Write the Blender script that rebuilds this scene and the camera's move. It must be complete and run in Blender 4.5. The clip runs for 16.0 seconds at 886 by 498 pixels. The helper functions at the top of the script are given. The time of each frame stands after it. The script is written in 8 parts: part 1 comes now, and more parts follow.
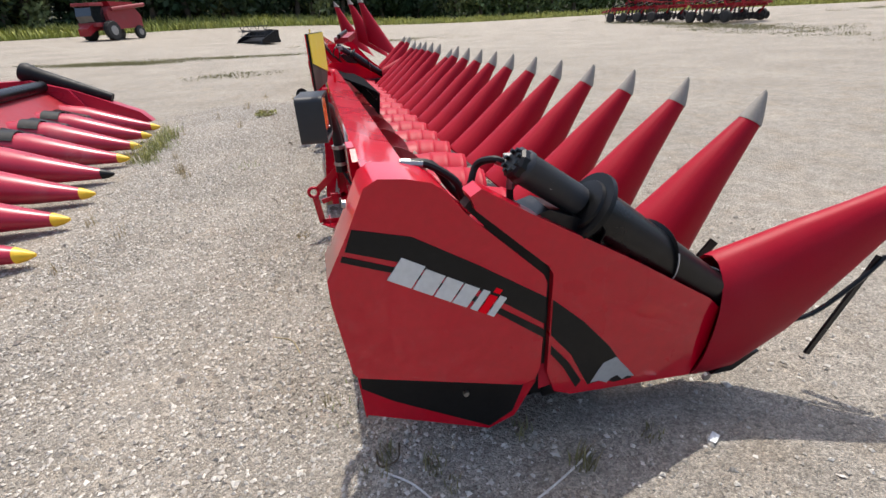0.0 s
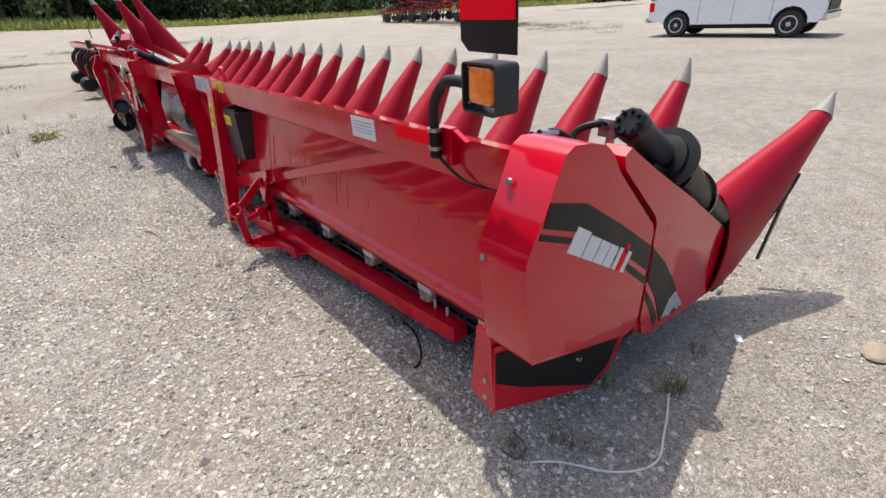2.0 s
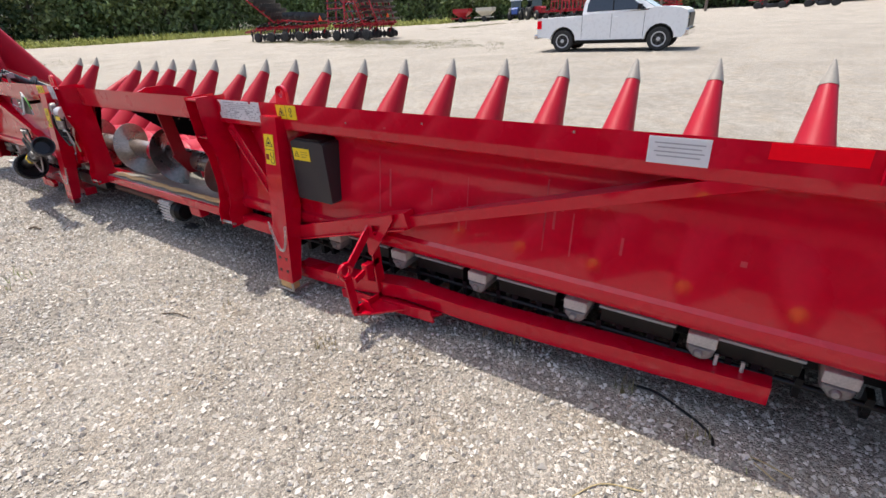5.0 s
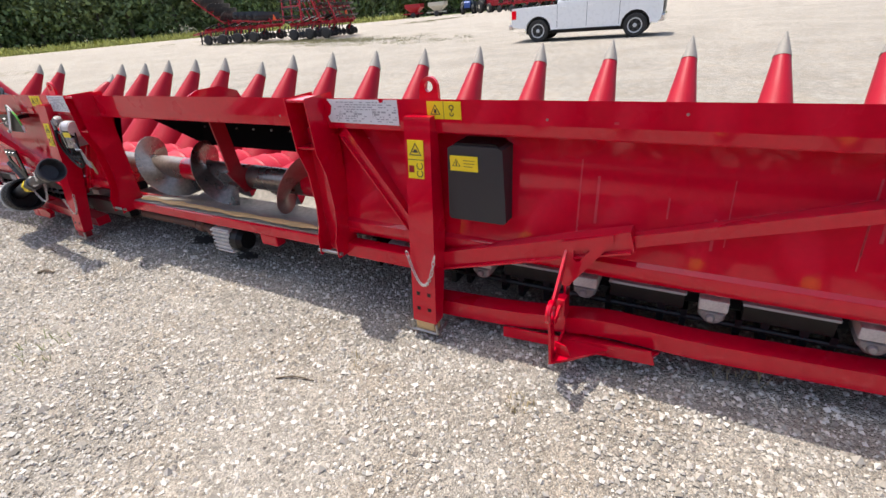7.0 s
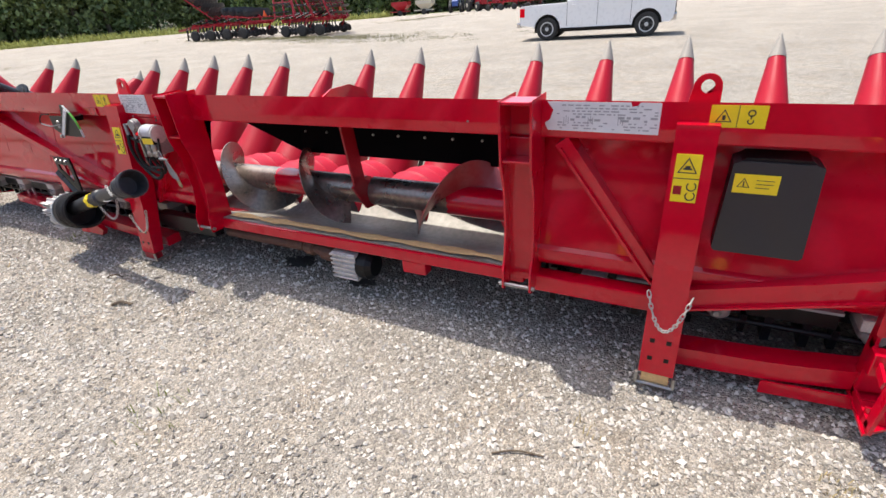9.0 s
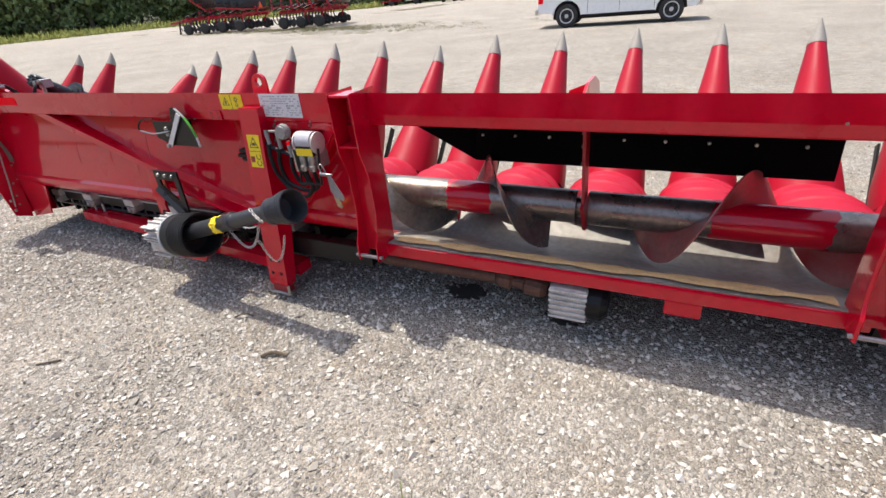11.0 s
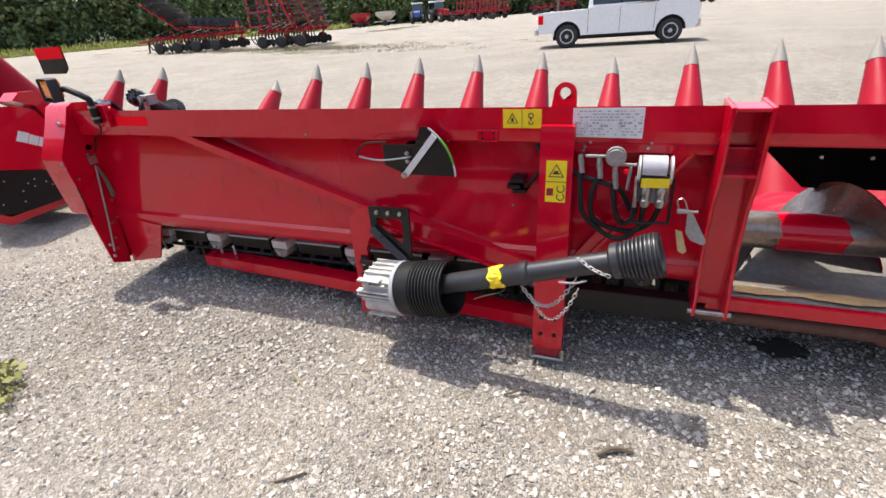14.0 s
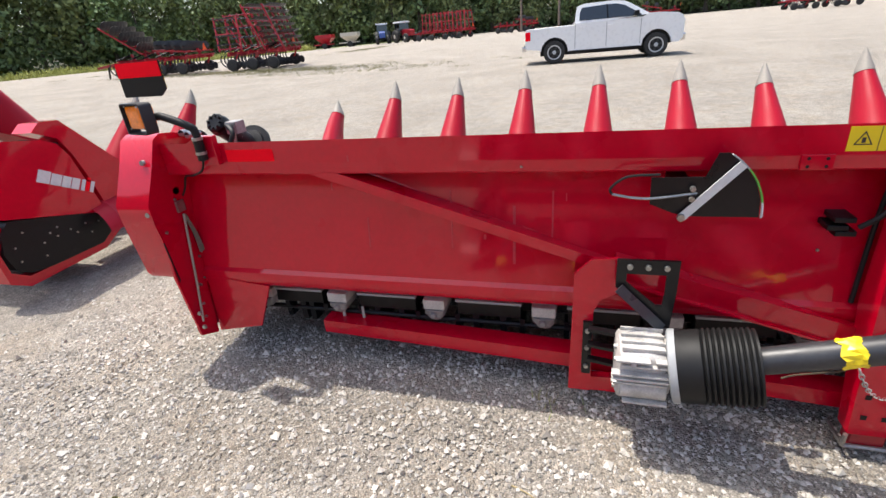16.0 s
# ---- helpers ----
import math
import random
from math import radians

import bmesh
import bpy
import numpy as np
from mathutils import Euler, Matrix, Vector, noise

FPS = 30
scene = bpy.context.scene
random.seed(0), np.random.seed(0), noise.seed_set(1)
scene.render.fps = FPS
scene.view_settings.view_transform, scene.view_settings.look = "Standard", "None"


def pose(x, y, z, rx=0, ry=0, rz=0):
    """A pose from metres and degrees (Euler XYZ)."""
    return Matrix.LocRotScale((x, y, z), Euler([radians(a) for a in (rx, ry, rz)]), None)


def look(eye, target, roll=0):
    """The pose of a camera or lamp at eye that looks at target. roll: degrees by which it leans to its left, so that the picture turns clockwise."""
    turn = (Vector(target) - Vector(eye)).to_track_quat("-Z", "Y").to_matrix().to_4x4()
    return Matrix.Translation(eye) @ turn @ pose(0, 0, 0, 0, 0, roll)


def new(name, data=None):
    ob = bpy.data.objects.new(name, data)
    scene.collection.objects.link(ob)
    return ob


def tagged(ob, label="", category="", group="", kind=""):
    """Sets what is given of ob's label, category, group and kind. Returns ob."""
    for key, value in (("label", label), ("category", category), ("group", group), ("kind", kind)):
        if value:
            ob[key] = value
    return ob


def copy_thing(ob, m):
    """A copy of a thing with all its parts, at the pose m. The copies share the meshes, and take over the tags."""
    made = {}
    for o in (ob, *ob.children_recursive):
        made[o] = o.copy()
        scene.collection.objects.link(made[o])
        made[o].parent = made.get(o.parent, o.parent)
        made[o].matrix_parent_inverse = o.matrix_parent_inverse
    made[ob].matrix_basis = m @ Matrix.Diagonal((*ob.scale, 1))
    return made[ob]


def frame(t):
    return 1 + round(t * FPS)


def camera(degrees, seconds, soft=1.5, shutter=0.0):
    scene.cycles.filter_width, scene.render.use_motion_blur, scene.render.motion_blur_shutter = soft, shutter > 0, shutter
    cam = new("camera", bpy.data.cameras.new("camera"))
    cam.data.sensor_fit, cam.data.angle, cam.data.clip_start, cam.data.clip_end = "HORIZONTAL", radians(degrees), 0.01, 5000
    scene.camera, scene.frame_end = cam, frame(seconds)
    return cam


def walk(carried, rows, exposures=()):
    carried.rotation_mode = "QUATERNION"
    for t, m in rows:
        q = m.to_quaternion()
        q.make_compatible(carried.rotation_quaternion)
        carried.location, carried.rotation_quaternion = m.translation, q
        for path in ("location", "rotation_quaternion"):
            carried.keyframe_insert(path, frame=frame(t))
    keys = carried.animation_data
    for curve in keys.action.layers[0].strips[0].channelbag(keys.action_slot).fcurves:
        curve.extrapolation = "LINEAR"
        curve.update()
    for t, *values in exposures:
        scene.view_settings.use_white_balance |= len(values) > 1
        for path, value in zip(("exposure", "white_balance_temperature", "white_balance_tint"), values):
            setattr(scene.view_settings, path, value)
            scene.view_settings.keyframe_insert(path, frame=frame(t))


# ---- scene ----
cam = camera(86.6, 16.0)
PATH = [
    (0, (-0.102, 0.274, 1.571), (0.314, 2.018, 0.686), -3.3),
    (0.5, (-0.365, 0.335, 1.56), (0.257, 2.012, 0.666), -3.9),
    (1, (-0.533, 0.549, 1.532), (0.285, 2.133, 0.626), -3.8),
    (1.5, (-0.71, 0.691, 1.54), (0.269, 2.175, 0.624), -3.6),
    (2, (-1.01, 0.794, 1.529), (0.096, 2.183, 0.608), -3.4),
    (2.5, (-1.167, 0.946, 1.521), (0.039, 2.253, 0.606), -3.2),
    (3, (-1.35, 1.164, 1.539), (-0.068, 2.412, 0.645), -3.1),
    (3.5, (-1.593, 1.412, 1.536), (-0.256, 2.611, 0.655), -3.0),
    (4, (-1.657, 1.67, 1.516), (-0.275, 2.82, 0.64), -3.0),
    (4.2, (-1.646, 1.798, 1.514), (-0.246, 2.928, 0.64), -2.9),
    (6.3, (-1.677, 3.101, 1.483), (-0.162, 4.044, 0.58), -4.6),
    (6.5, (-1.695, 3.215, 1.465), (-0.171, 4.147, 0.565), -4.7),
    (7, (-1.746, 3.514, 1.47), (-0.214, 4.426, 0.563), -5.1),
    (7.5, (-1.723, 3.804, 1.472), (-0.184, 4.697, 0.559), -5.2),
    (8, (-1.695, 4.056, 1.494), (-0.147, 4.933, 0.58), -5.2),
    (8.5, (-1.761, 4.338, 1.475), (-0.205, 5.201, 0.561), -4.8),
    (9, (-1.805, 4.637, 1.481), (-0.242, 5.483, 0.565), -4.5),
    (9.2, (-1.785, 4.767, 1.467), (-0.218, 5.605, 0.55), -4.3),
    (11.3, (-1.8, 6.082, 1.495), (-0.235, 6.886, 0.545), -5.4),
    (11.5, (-1.8, 6.172, 1.494), (-0.234, 6.976, 0.546), -5.4),
    (12, (-1.86, 6.456, 1.476), (-0.289, 7.258, 0.534), -5.2),
    (12.5, (-1.877, 6.721, 1.485), (-0.294, 7.514, 0.555), -4.9),
    (13, (-1.825, 7.032, 1.505), (-0.221, 7.799, 0.588), -4.7),
    (13.5, (-1.865, 7.317, 1.49), (-0.237, 8.045, 0.586), -4.5),
    (14, (-1.897, 7.619, 1.491), (-0.239, 8.296, 0.599), -4.6),
    (14.5, (-1.8, 7.939, 1.489), (-0.119, 8.568, 0.608), -4.8),
    (15, (-1.751, 8.206, 1.499), (-0.051, 8.806, 0.633), -5.3),
    (15.5, (-1.751, 8.533, 1.496), (-0.036, 9.114, 0.646), -5.5),
    (16, (-1.681, 8.849, 1.491), (0.048, 9.402, 0.653), -5.4),
]
EXPOSURES = [(0, 0.69), (2, 0.80), (4, 0.89), (7, 1.07), (9, 1.08), (12, 0.96), (14.5, 1.05), (16, 1.03)]
walk(cam, [(t, look(eye, target, roll)) for t, eye, target, roll in PATH], EXPOSURES)

# ---- light ----
SUN_TO = Vector((0.13, 0.34, 1.0)).normalized()
world = bpy.data.worlds.new("sky")
scene.world = world
world.use_nodes = True
wn = world.node_tree.nodes
sky = wn.new("ShaderNodeTexSky")
sky.sky_type = "NISHITA"
sky.sun_disc = False
sky.sun_elevation = math.asin(SUN_TO.z)
sky.sun_rotation = math.atan2(SUN_TO.x, SUN_TO.y)
sky.dust_density = 3.2
wn["Background"].inputs[1].default_value = 0.15
world.node_tree.links.new(sky.outputs[0], wn["Background"].inputs[0])
sun = new("sun", bpy.data.lights.new("sun", "SUN"))
sun.data.energy, sun.data.angle, sun.data.color = 2.75, radians(0.5), (1.0, 0.95, 0.87)
sun.matrix_world = look((0, 0, 30), Vector((0, 0, 30)) - SUN_TO)

# ---- materials ----
def material(name, color, rough=0.5, metal=0.0, var=0.12, scale=8.0, fine=60.0, bump=0.05, coat=0.0, dirt=None, dirt_amount=0.0, spec=0.5, random_value=0.0, rough_var=0.15, wave=0.0):
    """Principled paint, plastic, steel or rubber with variation at two scales, fine relief and dusty patches."""
    m = bpy.data.materials.new(name)
    m.use_nodes = True
    nt, n = m.node_tree, m.node_tree.nodes
    b = n["Principled BSDF"]
    L = nt.links.new
    tc = n.new("ShaderNodeTexCoord")
    big, small = n.new("ShaderNodeTexNoise"), n.new("ShaderNodeTexNoise")
    for t, s, d in ((big, scale, 5.0), (small, fine, 3.0)):
        t.inputs["Scale"].default_value, t.inputs["Detail"].default_value = s, d
        L(tc.outputs["Object"], t.inputs["Vector"])
    add = n.new("ShaderNodeMath")
    add.operation = "ADD"
    L(big.outputs[0], add.inputs[0])
    L(small.outputs[0], add.inputs[1])
    rng = n.new("ShaderNodeMapRange")
    rng.inputs[1].default_value, rng.inputs[2].default_value = 0.6, 1.4
    rng.inputs[3].default_value, rng.inputs[4].default_value = 1 - var, 1 + var
    L(add.outputs[0], rng.inputs[0])
    hsv = n.new("ShaderNodeHueSaturation")
    hsv.inputs["Color"].default_value = (*color, 1)
    last = rng.outputs[0]
    if random_value:
        info = n.new("ShaderNodeObjectInfo")
        r2 = n.new("ShaderNodeMapRange")
        r2.inputs[3].default_value, r2.inputs[4].default_value = 1 - random_value, 1 + random_value
        L(info.outputs["Random"], r2.inputs[0])
        mul = n.new("ShaderNodeMath")
        mul.operation = "MULTIPLY"
        L(rng.outputs[0], mul.inputs[0])
        L(r2.outputs[0], mul.inputs[1])
        last = mul.outputs[0]
    L(last, hsv.inputs["Value"])
    out = hsv.outputs[0]
    if dirt:
        d = n.new("ShaderNodeTexNoise")
        d.inputs["Scale"].default_value, d.inputs["Detail"].default_value = scale * 0.6, 8.0
        L(tc.outputs["Object"], d.inputs["Vector"])
        ramp = n.new("ShaderNodeMapRange")
        ramp.inputs[1].default_value, ramp.inputs[2].default_value = 0.62 - dirt_amount * 0.3, 0.8 - dirt_amount * 0.2
        ramp.inputs[4].default_value = min(1.0, 0.25 + dirt_amount)
        L(d.outputs[0], ramp.inputs[0])
        mix = n.new("ShaderNodeMix")
        mix.data_type = "RGBA"
        L(ramp.outputs[0], mix.inputs[0])
        L(out, mix.inputs[6])
        mix.inputs[7].default_value = (*dirt, 1)
        out = mix.outputs[2]
    L(out, b.inputs["Base Color"])
    rr = n.new("ShaderNodeMapRange")
    rr.inputs[1].default_value, rr.inputs[2].default_value = 0.3, 0.7
    rr.inputs[3].default_value, rr.inputs[4].default_value = max(0.02, rough - rough_var * 0.5), min(1, rough + rough_var * 0.5)
    L(big.outputs[0], rr.inputs[0])
    L(rr.outputs[0], b.inputs["Roughness"])
    b.inputs["Metallic"].default_value = metal
    b.inputs["Specular IOR Level"].default_value = spec
    if coat:
        b.inputs["Coat Weight"].default_value = coat
        b.inputs["Coat Roughness"].default_value = 0.05
    if bump:
        bp = n.new("ShaderNodeBump")
        bp.inputs["Strength"].default_value, bp.inputs["Distance"].default_value = bump, 0.004
        L(small.outputs[0], bp.inputs["Height"])
        L(bp.outputs[0], b.inputs["Normal"])
        if wave:
            dent, bw = n.new("ShaderNodeTexNoise"), n.new("ShaderNodeBump")
            dent.inputs["Scale"].default_value, dent.inputs["Detail"].default_value = 2.2, 1.5
            L(tc.outputs["Object"], dent.inputs["Vector"])
            bw.inputs["Strength"].default_value, bw.inputs["Distance"].default_value = 1.0, wave
            L(dent.outputs[0], bw.inputs["Height"])
            L(bw.outputs[0], bp.inputs["Normal"])
    return m


RED = material("red_paint", (0.51, 0.0, 0.016), 0.30, var=0.10, scale=3, fine=40, bump=0.006, coat=0.8, dirt=(0.34, 0.008, 0.022), dirt_amount=0.03, spec=0.10, wave=0.004)
RED_PLASTIC = material("red_snout_plastic", (0.32, 0.002, 0.015), 0.50, var=0.10, scale=4, fine=120, bump=0.03, dirt=(0.30, 0.03, 0.04), dirt_amount=0.05, spec=0.18)
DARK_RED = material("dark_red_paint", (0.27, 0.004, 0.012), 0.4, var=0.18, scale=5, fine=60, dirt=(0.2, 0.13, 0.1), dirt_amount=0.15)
FADED_RED = material("faded_red_plastic", (0.38, 0.016, 0.042), 0.33, var=0.12, scale=3, fine=60, dirt=(0.4, 0.2, 0.18), dirt_amount=0.12)
BRIGHT_RED = material("reflector_red", (0.92, 0.0, 0.012), 0.6, var=0.05, bump=0.0, spec=0.1)
TIP_GREY = material("grey_snout_tip", (0.26, 0.24, 0.205), 0.65, metal=0.1, var=0.15, scale=14, fine=90)
TIP_YELLOW = material("yellow_snout_tip", (0.75, 0.47, 0.02), 0.45, var=0.12, scale=10)
BLACK = material("black_plastic", (0.006, 0.006, 0.0065), 0.40, var=0.25, scale=9, fine=80, dirt=(0.04, 0.037, 0.034), dirt_amount=0.04, spec=0.25)
BLACK_BOX = material("charcoal_plastic_box", (0.017, 0.018, 0.021), 0.5, var=0.12, fine=200, bump=0.08)
BLACK_STEEL = material("black_painted_steel", (0.006, 0.006, 0.007), 0.32, var=0.25, scale=7, dirt=(0.05, 0.045, 0.04), dirt_amount=0.05, spec=0.32)
RUBBER = material("black_rubber", (0.008, 0.008, 0.008), 0.55, var=0.25, scale=12, dirt=(0.07, 0.065, 0.06), dirt_amount=0.08, spec=0.3)
DECAL_BLACK = material("decal_black", (0.009, 0.009, 0.009), 0.36, var=0.25, scale=6, dirt=(0.05, 0.043, 0.04), dirt_amount=0.10, spec=0.2)
DECAL_WHITE = material("decal_white", (0.62, 0.62, 0.60), 0.4, var=0.1, scale=20)
LABEL_WHITE = material("label_white", (0.66, 0.67, 0.66), 0.4, var=0.06, scale=14)
LABEL_YELLOW = material("label_yellow", (0.80, 0.60, 0.012), 0.4, var=0.06, scale=14)
LABEL_INK = material("label_ink", (0.03, 0.03, 0.03), 0.5, var=0.1)
LABEL_GREY = material("label_grey_print", (0.33, 0.34, 0.34), 0.5, var=0.1)
LABEL_GREEN = material("label_green", (0.10, 0.42, 0.06), 0.4, var=0.08)
ALLOY = material("cast_alloy", (0.50, 0.475, 0.44), 0.6, metal=0.15, var=0.25, scale=25, fine=150, bump=0.15, dirt=(0.15, 0.13, 0.11), dirt_amount=0.25)
ALLOY_DIRTY = material("dirty_cast_alloy", (0.30, 0.29, 0.28), 0.55, metal=0.4, var=0.3, scale=15, fine=90, bump=0.15, dirt=(0.06, 0.05, 0.045), dirt_amount=0.25)
STEEL = material("bright_steel", (0.36, 0.355, 0.34), 0.36, metal=0.9, var=0.2, scale=20, fine=120)
WORN_STEEL = material("worn_auger_steel", (0.24, 0.20, 0.17), 0.32, metal=0.75, var=0.4, scale=6, fine=45, bump=0.06, dirt=(0.17, 0.085, 0.05), dirt_amount=0.25, rough_var=0.25)
PAINTED_AUGER = material("half_worn_red_flight", (0.30, 0.12, 0.10), 0.35, metal=0.2, var=0.3, scale=5, fine=45, bump=0.06, dirt=(0.32, 0.008, 0.018), dirt_amount=0.85, rough_var=0.2)
RUSTY = material("rusty_steel", (0.13, 0.065, 0.045), 0.65, metal=0.3, var=0.4, scale=10, fine=60, bump=0.15)
TROUGH = material("dusty_trough_steel", (0.24, 0.22, 0.19), 0.55, metal=0.15, var=0.4, scale=5, fine=30, bump=0.1, dirt=(0.15, 0.085, 0.05), dirt_amount=0.35)
FLAP = material("black_rubber_sheet", (0.004, 0.004, 0.0045), 0.9, var=0.2, scale=8, spec=0.06)
CROP_DUST = material("tan_crop_residue", (0.55, 0.36, 0.16), 0.85, var=0.25, scale=12, fine=80, bump=0.3)
AMBER = material("amber_lens", (0.85, 0.20, 0.006), 0.16, var=0.3, scale=40, fine=120, bump=0.5, coat=0.5)
WHITE_PAINT = material("white_car_paint", (0.84, 0.83, 0.81), 0.3, var=0.0, bump=0.0, coat=0.3)
RIM_SILVER = material("silver_wheel_paint", (0.52, 0.52, 0.52), 0.4, metal=0.3, var=0.1, bump=0.0)
CHROME = material("chrome", (0.62, 0.62, 0.63), 0.14, metal=1.0, var=0.06, bump=0.0)
GLASS_DARK = material("tinted_window_glass", (0.012, 0.014, 0.017), 0.06, var=0.1, bump=0.0, coat=1.0)
TYRE = material("tyre_rubber", (0.022, 0.021, 0.020), 0.75, var=0.25, scale=14, dirt=(0.14, 0.12, 0.10), dirt_amount=0.15)
IMPL_RED = material("implement_red", (0.34, 0.006, 0.015), 0.42, var=0.2, scale=2, dirt=(0.2, 0.1, 0.08), dirt_amount=0.1, random_value=0.2)
DISC_STEEL = material("blade_steel", (0.05, 0.05, 0.052), 0.45, metal=0.4, var=0.35, scale=3)
TAN_PAINT = material("tan_paint", (0.55, 0.50, 0.40), 0.5, var=0.12, scale=2)
BLUE_PAINT = material("blue_paint", (0.03, 0.08, 0.30), 0.4, var=0.12, scale=2)
ORANGE = material("orange_triangle", (0.85, 0.10, 0.01), 0.4, var=0.1)
HOOD_RED = material("red_hood_plastic", (0.36, 0.003, 0.019), 0.52, var=0.08, scale=4, fine=120, bump=0.03, spec=0.25)
COMBINE_RED = material("dusty_combine_red", (0.24, 0.022, 0.028), 0.55, var=0.2, scale=1.5, dirt=(0.2, 0.12, 0.1), dirt_amount=0.15)
OIL = material("oily_gravel", (0.045, 0.040, 0.036), 0.55, var=0.4, scale=40, fine=160, bump=0.6)
SHAFT_LIGHT = material("pale_grey_plastic", (0.42, 0.41, 0.43), 0.35, var=0.1, scale=20)
BRASS_DULL = material("yellow_zinc", (0.42, 0.36, 0.22), 0.4, metal=0.7, var=0.2, scale=30)
SATIN_BLACK = material("satin_black_paint", (0.035, 0.037, 0.042), 0.32, var=0.15, scale=12, spec=0.6)
SHAFT_GREY = material("dusty_black_plastic", (0.028, 0.029, 0.032), 0.40, var=0.3, scale=10, dirt=(0.12, 0.112, 0.10), dirt_amount=0.12)
SCRATCH = material("scratched_paint", (0.50, 0.025, 0.04), 0.5, var=0.2, scale=30)
BARK = material("bark", (0.10, 0.075, 0.055), 0.9, var=0.35, scale=3, fine=20, bump=0.5)
POLE_WOOD = material("pole_wood", (0.17, 0.13, 0.10), 0.85, var=0.3, scale=4, fine=30, bump=0.2)
TWIG = material("dead_twig", (0.10, 0.075, 0.05), 0.9, var=0.3, scale=20)
CORD = material("white_cord", (0.60, 0.58, 0.54), 0.7, var=0.15, scale=40)
SLAB = material("tan_slab", (0.27, 0.22, 0.16), 0.9, var=0.3, scale=20, fine=120, bump=0.3)
STRAW = material("dead_straw", (0.34, 0.27, 0.14), 0.85, var=0.3, scale=10)


def leaf_material(name, color, spread=0.35):
    m = bpy.data.materials.new(name)
    m.use_nodes = True
    n, L = m.node_tree.nodes, m.node_tree.links.new
    b = n["Principled BSDF"]
    geo = n.new("ShaderNodeNewGeometry")
    info = n.new("ShaderNodeObjectInfo")
    hsv = n.new("ShaderNodeHueSaturation")
    hsv.inputs["Color"].default_value = (*color, 1)
    r = n.new("ShaderNodeMapRange")
    r.inputs[3].default_value, r.inputs[4].default_value = 1 - spread, 1 + spread
    L(geo.outputs["Random Per Island"], r.inputs[0])
    h = n.new("ShaderNodeMapRange")
    h.inputs[3].default_value, h.inputs[4].default_value = 0.47, 0.53
    L(info.outputs["Random"], h.inputs[0])
    L(r.outputs[0], hsv.inputs["Value"])
    L(h.outputs[0], hsv.inputs["Hue"])
    L(hsv.outputs[0], b.inputs["Base Color"])
    b.inputs["Roughness"].default_value = 0.6
    b.inputs["Specular IOR Level"].default_value = 0.25
    return m


LEAF = leaf_material("tree_leaves", (0.165, 0.205, 0.082), 0.55)
LEAF_DARK = leaf_material("cedar_leaves", (0.027, 0.046, 0.018))
GRASS = leaf_material("grass_blades", (0.30, 0.33, 0.09))
OLIVE = leaf_material("olive_weeds", (0.20, 0.19, 0.085))
WEED = leaf_material("weed_leaves", (0.27, 0.30, 0.11))


